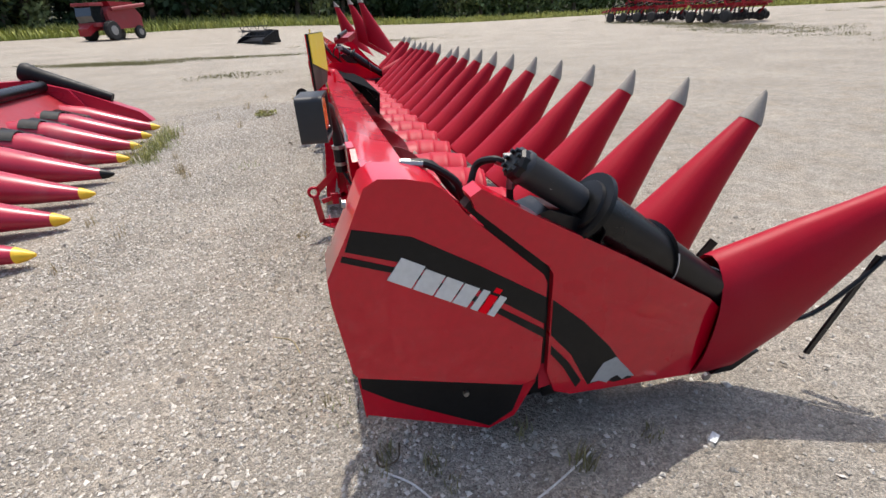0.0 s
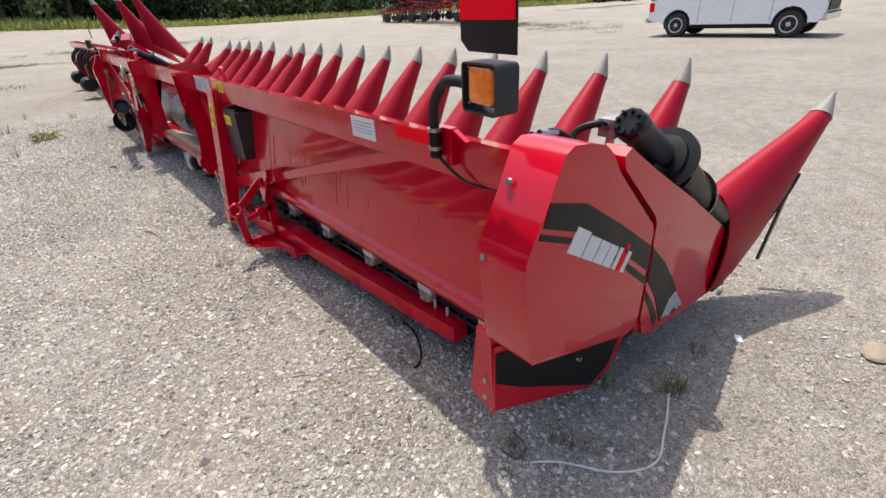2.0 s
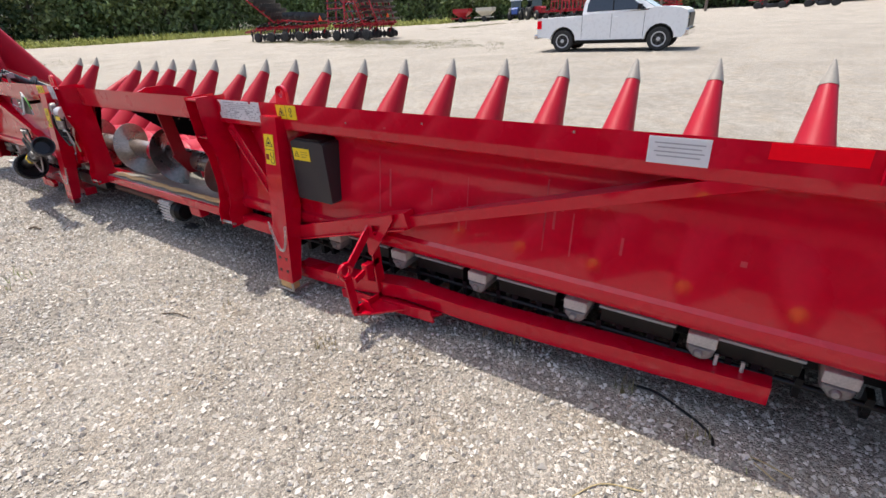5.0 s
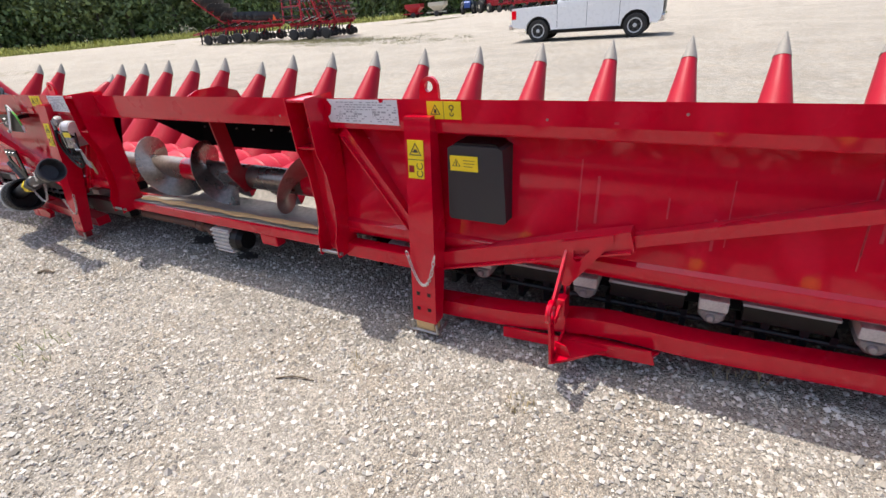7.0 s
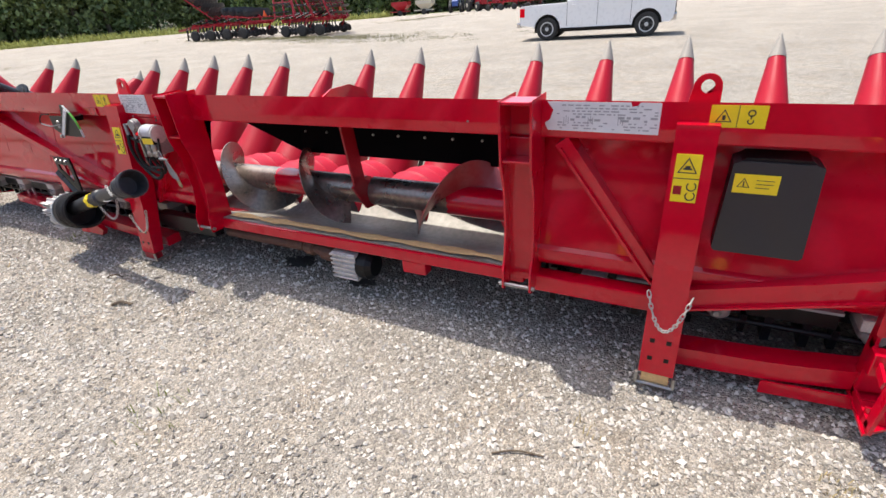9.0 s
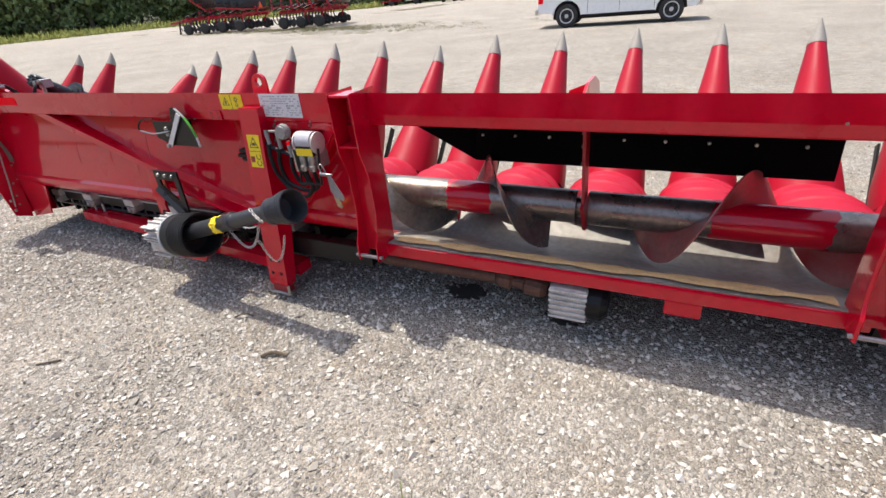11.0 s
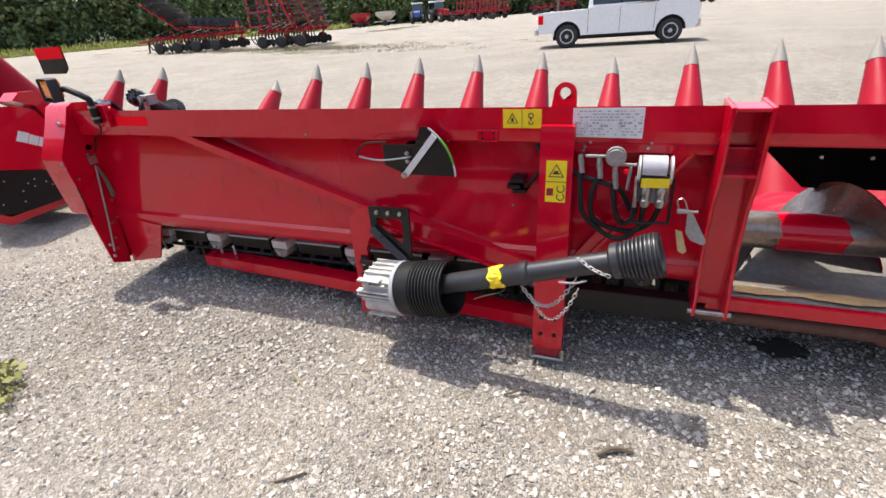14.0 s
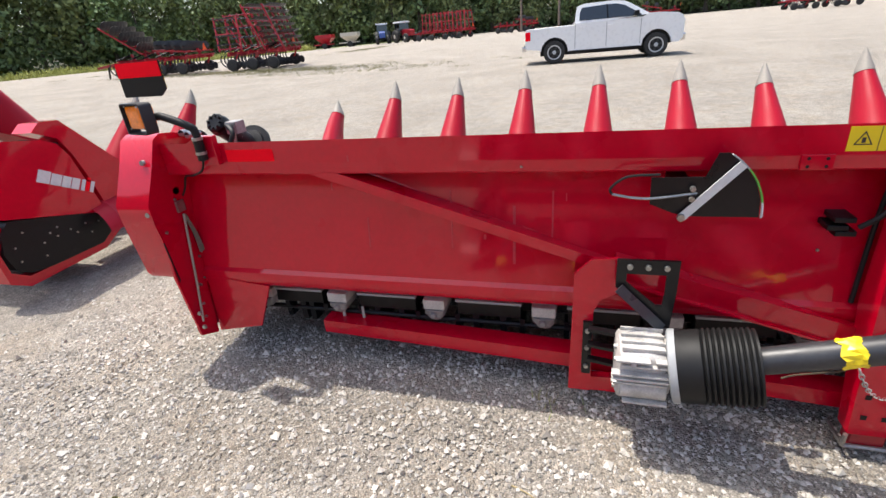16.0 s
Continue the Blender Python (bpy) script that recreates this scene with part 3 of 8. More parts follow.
def jamb(y0, y1):
    """C-shaped upright beside the feeder opening; wide above, tapering to a foot below."""
    bm = B()
    web = [(0.06, 0.33), (-0.10, 0.33), (-0.10, 0.42), (-0.075, 0.48), (-0.06, 0.60), (-0.07, 0.78), (-0.11, 0.90), (-0.12, 1.155), (0.06, 1.155)]
    prism(bm, web, "y", y0, y0 + 0.012)
    prism(bm, web, "y", y1 - 0.012, y1)
    box(bm, (-0.02, y0 + 0.003, 0.35), (0.03, y1 - 0.003, 1.0))
    box(bm, (-0.105, y0 + 0.002, 0.915), (-0.02, y1 - 0.002, 0.927))
    box(bm, (-0.118, y0 + 0.002, 1.14), (0.0, y1 - 0.002, 1.152))
    part("upright", bm, RED, header, "folded red steel upright", bevel=0.004)
    bm = B()
    tube(bm, [(-0.09, y0 - 0.014, 0.35), (-0.09, y1 + 0.014, 0.35)], 0.010, 10)
    part("lock_pin", bm, STEEL, header)


jamb(5.14, 5.275)
jamb(7.175, 7.30)


def post(y, foot):
    bm = prism(B(), [(0.01, 1.075), (-0.045, 1.075), (-0.16, 0.10), (-0.09, 0.10), (0.01, 0.55)], "y", y - 0.065, y + 0.065)
    p = part("stand_post", bm, RED, header, "red steel stand post with bolt holes", bevel=0.010)
    bm = box(B(), (-0.158, y - 0.052, 0.045), (-0.10, y + 0.052, 0.10))
    part("stand_foot", bm, foot, p, "worn steel stand leg", bevel=0.004)
    bm = B()
    for a, b in (((-0.165, y - 0.07, 0.05), (-0.165, y + 0.07, 0.05)), ((-0.165, y - 0.07, 0.05), (-0.165, y - 0.07, 0.10)), ((-0.165, y + 0.07, 0.05), (-0.165, y + 0.07, 0.10)), ((-0.165, y - 0.07, 0.05), (-0.06, y - 0.07, 0.05)), ((-0.165, y + 0.07, 0.05), (-0.06, y + 0.07, 0.05))):
        tube(bm, [a, b], 0.008, 6)
    part("foot_bail", bm, STEEL, p)
    for dy in (-0.03, 0.03):
        for z in (0.17, 0.25):
            x = -0.045 - 0.115 * (1.075 - z) / 0.975
            bm = box(B(), (x - 0.0015, y + dy - 0.009, z - 0.009), (x + 0.004, y + dy + 0.009, z + 0.009))
            part("bolt_hole", bm, BLACK, p)
    return p


POST_N, POST_F = post(4.60, CROP_DUST), post(7.86, DARK_RED)


def chain(owner, a, b, sag):
    """A slack chain of oval links."""
    a, b = Vector(a), Vector(b)
    pts = []
    n = int(((b - a).length + sag * 1.6) / 0.017)
    for i in range(n + 1):
        f = i / n
        pts.append(a.lerp(b, f) + Vector((-0.01, 0, -sag * 4 * f * (1 - f))))
    bm = B()
    for i, (p, q) in enumerate(zip(pts, pts[1:])):
        d, u, w = frame_of(q - p)
        if i % 2:
            u, w = w, u
        c, L = (p + q) / 2, (q - p).length * 0.72
        ring = [c + d * (L * math.cos(t)) + u * (0.0070 * math.sin(t)) for t in [k * math.tau / 8 for k in range(9)]]
        tube(bm, ring, 0.0023, 4, False)
    return part("safety_chain", bm, ALLOY, owner, "galvanised link chain")


chain(POST_N, (-0.13, 4.67, 0.47), (-0.13, 4.52, 0.47), 0.17)
chain(POST_F, (-0.13, 7.94, 0.36), (-0.13, 7.74, 0.42), 0.14)


def brace(pts, h=0.085, x=0.01, w=0.075, lip=True):
    bm = B()
    for (y0, z0), (y1, z1) in zip(pts, pts[1:]):
        bar(bm, (x, y0, z0), (x, y1, z1), w, h)
        if lip:
            bar(bm, (x - 0.018, y0, z0 - h / 2 + 0.004), (x - 0.018, y1, z1 - h / 2 + 0.004), w, 0.008)
    return part("brace", bm, RED, header, "red folded steel diagonal brace", bevel=0.004)


brace([(4.56, 0.385), (3.70, 0.625)])
brace([(3.72, 0.606), (2.28, 1.024)], 0.048, 0.07, 0.13, False)
brace([(7.90, 0.40), (8.72, 0.63)])
brace([(8.70, 0.612), (9.95, 1.022)], 0.042, 0.07, 0.13, False)
brace([(5.06, 0.985), (4.67, 0.45)], 0.06, 0.07, 0.13)
brace([(7.39, 0.985), (7.78, 0.45)], 0.06, 0.07, 0.13)


def low_rail(line, h):
    """A square rail along points, bulging where the hanger bears on it."""
    bm = loft(B(), [[(p.x + a, p.y, p.z + b) for a, b in ((-0.05, -h), (0.05, -h), (0.05, h), (-0.05, h))] for p in bend(line, 4)])
    return part("lower_rail", bm, RED, header, "red square lower rail", bevel=0.008)


low_rail([(0.01, 4.62, 0.118), (0.02, 4.23, 0.137), (0.035, 3.98, 0.160), (0.045, 3.78, 0.180), (0.055, 3.58, 0.170), (0.07, 3.35, 0.160), (0.10, 2.70, 0.176), (0.13, 2.12, 0.190)], 0.041)
low_rail([(0.01, 7.80, 0.136), (0.05, 8.60, 0.156), (0.09, 9.40, 0.171), (0.12, 10.08, 0.180)], 0.034)
bm = prism(B(), [(4.23, 0.040), (4.23, 0.095), (3.90, 0.118), (3.58, 0.150), (3.56, 0.085)], "x", -0.046, -0.036)
part("rail_plate", bm, RED, header, "red plate under the lower rail", bevel=0.003)
for y in (2.22, 2.31, 9.88, 9.99):
    bm = B()
    tube(bm, [(0.13, y, 0.20), (0.13, y, 0.275)], [0.008, 0.007], 8)
    part("rail_bolt", bm, ALLOY, header, "pale zinc bolt")
bm = box(B(), (-0.02, 4.64, 0.30), (0.06, 5.16, 0.38))
part("lower_rail", bm, RED, header, "red square lower rail", bevel=0.008)
bm = box(B(), (-0.02, 7.28, 0.24), (0.05, 7.84, 0.35))
part("lower_guard", bm, BLACK_STEEL, header, "dark grey steel lower guard", bevel=0.006)


# row units under the sheet
def row_unit_meshes():
    """Casting, cap, frame, drive box and its lip, each built once."""
    cast = [(-0.050, 0.300), (0.050, 0.302), (0.052, 0.278), (0.036, 0.262), (0.022, 0.246), (-0.006, 0.240), (-0.028, 0.247), (-0.046, 0.266)]
    bm = loft(B(), [[(x, y * k, 0.275 + (z - 0.275) * k) for y, z in cast] for x, k in ((0.108, 0.72), (0.114, 0.92), (0.124, 1.0), (0.25, 1.0))])
    lathe(bm, (0.112, 0.004, 0.272), (0.096, 0.004, 0.272), [(0, 0.020), (0.6, 0.018), (1, 0.012)], 10)
    g = part("casting", bm, ALLOY_DIRTY, smooth=True)
    cap = part("cap", box(B(), (0.110, -0.053, 0.301), (0.25, 0.053, 0.352)), ALLOY, bevel=0.006)
    bm = B()
    box(bm, (0.16, -0.205, 0.15), (0.9, -0.175, 0.33))
    box(bm, (0.16, 0.175, 0.15), (0.9, 0.205, 0.33))
    box(bm, (0.34, -0.26, 0.19), (0.40, 0.26, 0.36))
    box(bm, (0.55, -0.25, 0.10), (0.95, 0.25, 0.13))
    for y in (-0.10, 0.10):
        prism(bm, [(0.15, 0.26), (0.22, 0.26), (0.21, 0.165), (0.16, 0.165)], "y", y - 0.012, y + 0.012)
    f = part("frame", bm, BLACK_STEEL)
    dr = part("drive", box(B(), (0.150, 0.105, 0.262), (0.33, 0.405, 0.338)), BLACK, bevel=0.006)
    lip = part("lip", box(B(), (0.138, 0.100, 0.335), (0.20, 0.410, 0.347)), LABEL_GREY, bevel=0.002)
    me = [o.data for o in (g, cap, f, dr, lip)]
    for o in (g, cap, f, dr, lip):
        bpy.data.objects.remove(o)
    return me


ROW_GEAR, ROW_CAP, ROW_FRAME, ROW_DRIVE, ROW_LIP = row_unit_meshes()
for i in range(18):
    y = 1.86 + SPACING * i + (0.08 if i == 0 else -0.08 if i == 17 else 0.0)
    hidden = 5.0 < y < 7.5
    fr = shared("row_unit", ROW_FRAME, header, header.matrix_basis.inverted() @ pose(0.30 if hidden else 0, y, -0.10 if hidden else 0), "black steel row unit frame")
    shared("gearbox", ROW_GEAR, fr, Matrix.Identity(4), "dirty grey cast gearbox")
    shared("gearbox_cap", ROW_CAP, fr, Matrix.Identity(4), "pale alloy cap")
    if i not in (6, 17):
        shared("drive_box", ROW_DRIVE, fr, Matrix.Identity(4), "black drive box")
        shared("drive_lip", ROW_LIP, fr, Matrix.Identity(4), "dull grey top edge")

for y0, y1 in ((1.76, 5.10), (7.34, 10.60)):
    bm = B()
    tube(bm, [(0.165, y0, 0.222), (0.165, y1, 0.222)], 0.013, 10)
    part("row_shaft", bm, BLACK_STEEL, header, "thin black shaft along the row units", smooth=True)

# auger
def auger():
    c, z = 0.36, 0.535
    bm = B()
    tube(bm, [(c, 1.75, z), (c, 6.24, z)], 0.083, 24)
    tube(bm, [(c, 6.29, z), (c, 10.64, z)], 0.083, 24)
    tube(bm, [(c, 6.20, z), (c, 6.33, z)], 0.05, 16)
    a = part("auger", bm, WORN_STEEL, header, "worn polished steel cross auger with red paint remnants", smooth=True)

    def flight(y0, y1, pitch, hand, phase):
        bm = B()
        n = int(abs(y1 - y0) / pitch * 40)
        rings = []
        for i in range(n + 1):
            f = i / n
            y = y0 + (y1 - y0) * f
            t = phase + hand * math.tau * (y - y0) / pitch
            cs, sn = math.cos(t), math.sin(t)
            rings.append([(c + r * cs, y + dy, z + r * sn) for r, dy in ((0.082, -0.006), (0.222, -0.003), (0.222, 0.003), (0.082, 0.006))])
        loft(bm, rings)
        return bm
    part("flight", flight(1.8, 6.10, 0.67, 1, math.pi / 2 - (5.62 - 1.8) * math.tau / 0.67), PAINTED_AUGER, a, "spiral flight with worn red paint", smooth=True)
    part("flight", flight(6.42, 10.6, 0.67, -1, math.pi / 2 + 0.31 * math.tau / 0.67), WORN_STEEL, a, "bright worn spiral flight", smooth=True)
    for y0, y1 in ((6.72, 6.96), (5.30, 5.72)):
        bm = loft(B(), [[(c + 0.0845 * math.cos(k * math.tau / 40), y + e * 0.03 * noise.noise((3 * math.cos(k * math.tau / 40), 3 * math.sin(k * math.tau / 40), y)), z + 0.0845 * math.sin(k * math.tau / 40)) for k in range(40)] for y, e in ((y0, 1), (y0 + 0.12, 0), (y1 - 0.12, 0), (y1, 1))], True, False)
        part("paint_remnant", bm, RED, a, "patches of red paint left on the tube", smooth=True)
    bm = B()
    bar(bm, (0.19, 6.245, 1.0), (0.23, 6.24, 0.60), 0.012, 0.10, (1, 0, 0))
    box(bm, (0.08, 6.16, 0.99), (0.24, 6.28, 1.005))
    prism(bm, [(0.16, 0.62), (0.26, 0.46), (0.34, 0.45), (0.44, 0.50), (0.42, 0.56), (0.22, 0.66)], "y", 6.232, 6.248)
    hg = part("auger_hanger", bm, DARK_RED, header, "scuffed red steel centre bearing hanger")
    for z in (0.94, 0.88, 0.80):
        bm = B()
        bolt(bm, (0.20 + 0.1 * (0.94 - z), 6.251, z), (0, 1, 0), 0.010, 0.012)
        part("hanger_bolt", bm, RUSTY, hg)


auger()
bm = B()
full = [(0.165, 1.085), (0.35, 1.002), (0.53, 0.90), (0.505, 0.69), (0.488, 0.695), (0.510, 0.888), (0.34, 0.985), (0.165, 1.068)]
tapered = [(0.165, 1.085), (0.20, 1.07), (0.24, 1.05), (0.235, 1.0), (0.22, 1.0), (0.225, 1.04), (0.195, 1.055), (0.165, 1.068)]
loft(bm, [[(x, 5.30, z) for x, z in full], [(x, 6.86, z) for x, z in full], [(x, 7.17, z) for x, z in tapered]])
d = part("feed_shield", bm, FLAP, header, "black rubber crop shield behind the beam")
for k in range(9):
    bm = B()
    bolt(bm, (0.5035, 5.42 + k * 0.175, 0.83), (-1, 0, -0.1), 0.008, 0.010)
    part("rivet", bm, STEEL, d)
rows = []
bm = B()
for k in range(91):
    y = 5.30 + 1.84 * k / 90
    w = 0.034 + 0.026 * noise.noise((y * 6, 2.0, 0.0)) + 0.008 * noise.noise((y * 25, 5.0, 0.0))
    x = 0.055 + 0.012 * noise.noise((y * 3, 9.0, 0.0))
    if w > 0.006:
        rows.append([bm.verts.new((x + w * f, y, 0.3995 + 0.004 * (1 - f * f) - 0.12 * (x + w * f - 0.02))) for f in (-1, -0.4, 0.4, 1)])
    else:
        rows.append(None)
for a, b in zip(rows, rows[1:]):
    if a and b:
        for f in range(3):
            bm.faces.new((a[f], a[f + 1], b[f + 1], b[f]))
part("crop_residue", bm, CROP_DUST, header, "tan dust and crop residue on the sill")


def end_panels(owner, y0=0.0, mirror=None, decals=True):
    """End cap: rear panel, front fender, skirt and decals; outer face at 1.51 m on the near end."""
    my = (lambda y: mirror - y) if mirror else (lambda y: y + y0)
    poly = [(0.02, 1.185), (-0.02, 1.165), (-0.075, 1.05), (-0.158, 0.90), (-0.158, 0.82), (-0.130, 0.55), (-0.115, 0.525), (0.46, 0.335), (0.515, 0.345), (0.535, 0.40), (0.545, 0.755), (0.53, 0.79), (0.27, 1.045), (0.215, 1.12), (0.17, 1.155), (0.10, 1.175)]
    bm = prism(B(), poly, "y", my(NEAR), my(1.695))
    e = part("end_panel", bm, RED, owner, "smooth red end cap with worn black decal band", bevel=0.014, smooth=True)
    fen = [(0.285, 1.095), (0.32, 1.115), (0.50, 1.00), (0.84, 0.80), (1.24, 0.545), (1.295, 0.49), (1.275, 0.30), (1.222, 0.172), (0.97, 0.195), (0.67, 0.225), (0.60, 0.26), (0.565, 0.36), (0.568, 0.78), (0.55, 0.815), (0.30, 1.05)]
    bm = prism(B(), fen, "y", my(NEAR + 0.004), my(1.60))
    f = part("front_fender", bm, RED, owner, "red front fender plate", bevel=0.014, smooth=True)
    plan = [(-0.116, 1.672, 0.50), (-0.114, 1.672, 0.205), (0.36, 1.585, 0.07), (0.46, 1.565, 0.13), (0.54, 1.55, 0.30), (0.50, 1.555, 0.40)]
    bm = loft(B(), [[(x, my(y), z) for x, y, z in plan], [(x, my(y + 0.012), z) for x, y, z in plan]])
    s = part("skirt", bm, RED, owner, "red lower skirt plate")
    dec = [(-0.112, 1.667, 0.47), (0.10, 1.628, 0.43), (0.50, 1.5525, 0.32), (0.45, 1.562, 0.16), (0.36, 1.580, 0.088), (0.0, 1.646, 0.265), (-0.112, 1.667, 0.34)]
    bm = loft(B(), [[(x, my(y), z) for x, y, z in dec], [(x, my(y + 0.003), z) for x, y, z in dec]])
    part("skirt_decal", bm, DECAL_BLACK, s, "black lower decal")
    bm = B()
    prism(bm, [(1.70, 0.56), (1.76, 0.545), (1.80, 0.23), (1.745, 0.205), (1.69, 0.20)] if not mirror and not y0 else [(my(1.70), 0.56), (my(1.76), 0.545), (my(1.80), 0.23), (my(1.745), 0.205), (my(1.69), 0.20)], "x", -0.112, -0.10)
    prism(bm, [(-0.13, 0.62), (-0.112, 0.18), (-0.06, 0.25), (0.08, 0.40), (0.08, 0.62)], "y", my(1.68), my(1.692))
    if mirror:
        bm.free()
    else:
        part("end_foot", bm, RED, owner, "tapered red plate foot", bevel=0.003)
    for x, y, z, r in ((-0.078, 1.655, 1.075, 0.014), (-0.160, 1.675, 0.86, 0.013), (-0.115, 1.72, 0.32, 0.012), (-0.115, 1.72, 0.24, 0.012)):
        bm = B()
        bolt(bm, (x + 0.008, my(y), z), (-1, 0, 0.2), r, 0.011)
        part("panel_bolt", bm, STEEL, owner, "round zinc bolt head")
    bm = B()
    bolt(bm, (0.27, my(1.595), 0.275), (0, -1 if not mirror else 1, 0), 0.013, 0.012)
    part("panel_bolt", bm, STEEL, owner, "round zinc bolt head")
    bm = prism(B(), [(0.272, 1.055), (0.292, 1.075), (0.572, 0.812), (0.588, 0.775), (0.585, 0.38), (0.522, 0.38), (0.528, 0.752), (0.516, 0.782)], "y", my(NEAR + 0.03), my(1.59))
    part("panel_seal", bm, RUBBER, owner, "black gap filler between the end panels")
    bm = box(B(), (0.60, my(1.61), 0.14), (1.36, my(1.70), 0.48))
    part("inner_guard", bm, BLACK_STEEL, owner, "black inner guard plate", bevel=0.01)
    bm = box(B(), (0.40, my(1.625), 0.15), (0.63, my(1.73), 0.60))
    part("inner_guard", bm, BLACK_STEEL, owner, "black inner guard plate", bevel=0.01)
    if decals:
        o0, o1 = my(NEAR - 0.0025), my(NEAR + 0.002)
        bm = prism(B(), [(-0.068, 1.05), (0.10, 1.0), (0.30, 0.87), (0.542, 0.70), (0.543, 0.59), (0.30, 0.78), (0.08, 0.915), (-0.095, 0.985)], "y", o0, o1)
        prism(bm, [(-0.104, 0.972), (0.08, 0.893), (0.30, 0.752), (0.543, 0.565), (0.542, 0.53), (0.30, 0.728), (0.08, 0.872), (-0.112, 0.955)], "y", o0, o1)
        part("decal_band", bm, DECAL_BLACK, e, "faded black decal band")
        bm = prism(B(), [(0.572, 0.68), (0.70, 0.56), (0.82, 0.42), (0.94, 0.235), (0.86, 0.235), (0.80, 0.26), (0.74, 0.255), (0.66, 0.42), (0.572, 0.53)], "y", my(NEAR + 0.0015), my(NEAR + 0.006))
        prism(bm, [(0.575, 0.485), (0.65, 0.39), (0.71, 0.285), (0.69, 0.255), (0.63, 0.37), (0.575, 0.445)], "y", my(NEAR + 0.0015), my(NEAR + 0.006))
        part("decal_band", bm, DECAL_BLACK, f, "scratched black decal band with a torn end")
        bm = prism(B(), [(0.752, 0.262), (0.80, 0.345), (0.855, 0.362), (0.95, 0.243), (0.915, 0.252), (0.895, 0.240), (0.87, 0.268), (0.845, 0.262), (0.825, 0.242), (0.79, 0.262)], "y", my(NEAR + 0.0002), my(NEAR + 0.003))
        part("torn_decal_end", bm, LABEL_GREY, f, "torn pale grey end of the decal")
    return e


END_N = end_panels(header)
END_F = end_panels(header, 0, 12.37, False)


def maker_mark(owner, o, u, v, n):
    """Maker's mark as plain slanted blocks: four white ones, then a white and red pair of bars. o: lower left corner."""
    o, u, v, n = Vector(o), Vector(u), Vector(v), Vector(n)

    def block(bm, a, b, lo=0.0, hi=1.0, slant=0.03):
        q = [o + u * a + v * lo + u * slant * lo, o + u * b + v * lo + u * slant * lo, o + u * b + v * hi + u * slant * hi, o + u * a + v * hi + u * slant * hi]
        loft(bm, [[p + n * 0.0045 for p in q], [p - n * 0.002 for p in q]])
    for a, b in ((0.0, 0.20), (0.215, 0.385), (0.40, 0.55), (0.565, 0.70)):
        bm = B()
        block(bm, a, b, 0.0, 1.0 if a == 0 else 0.92, 0.05)
        part("mark_block", bm, DECAL_WHITE, owner, "worn white block of the maker's mark", bevel=0.003)
    for a, b in ((0.735, 0.80), (0.90, 0.965)):
        bm = B()
        block(bm, a, b, 0.0, 0.95, 0.05)
        part("mark_bar", bm, DECAL_WHITE, owner)
    bm = B()
    block(bm, 0.815, 0.885, 0.0, 0.85, 0.05)
    block(bm, 0.825, 0.885, 0.98, 1.2, 0.05)
    part("mark_red_bar", bm, BRIGHT_RED, owner)


maker_mark(END_N, (0.015, NEAR, 0.872), (0.35, 0, -0.215), (0.032, 0, 0.078), (0, -1, 0))


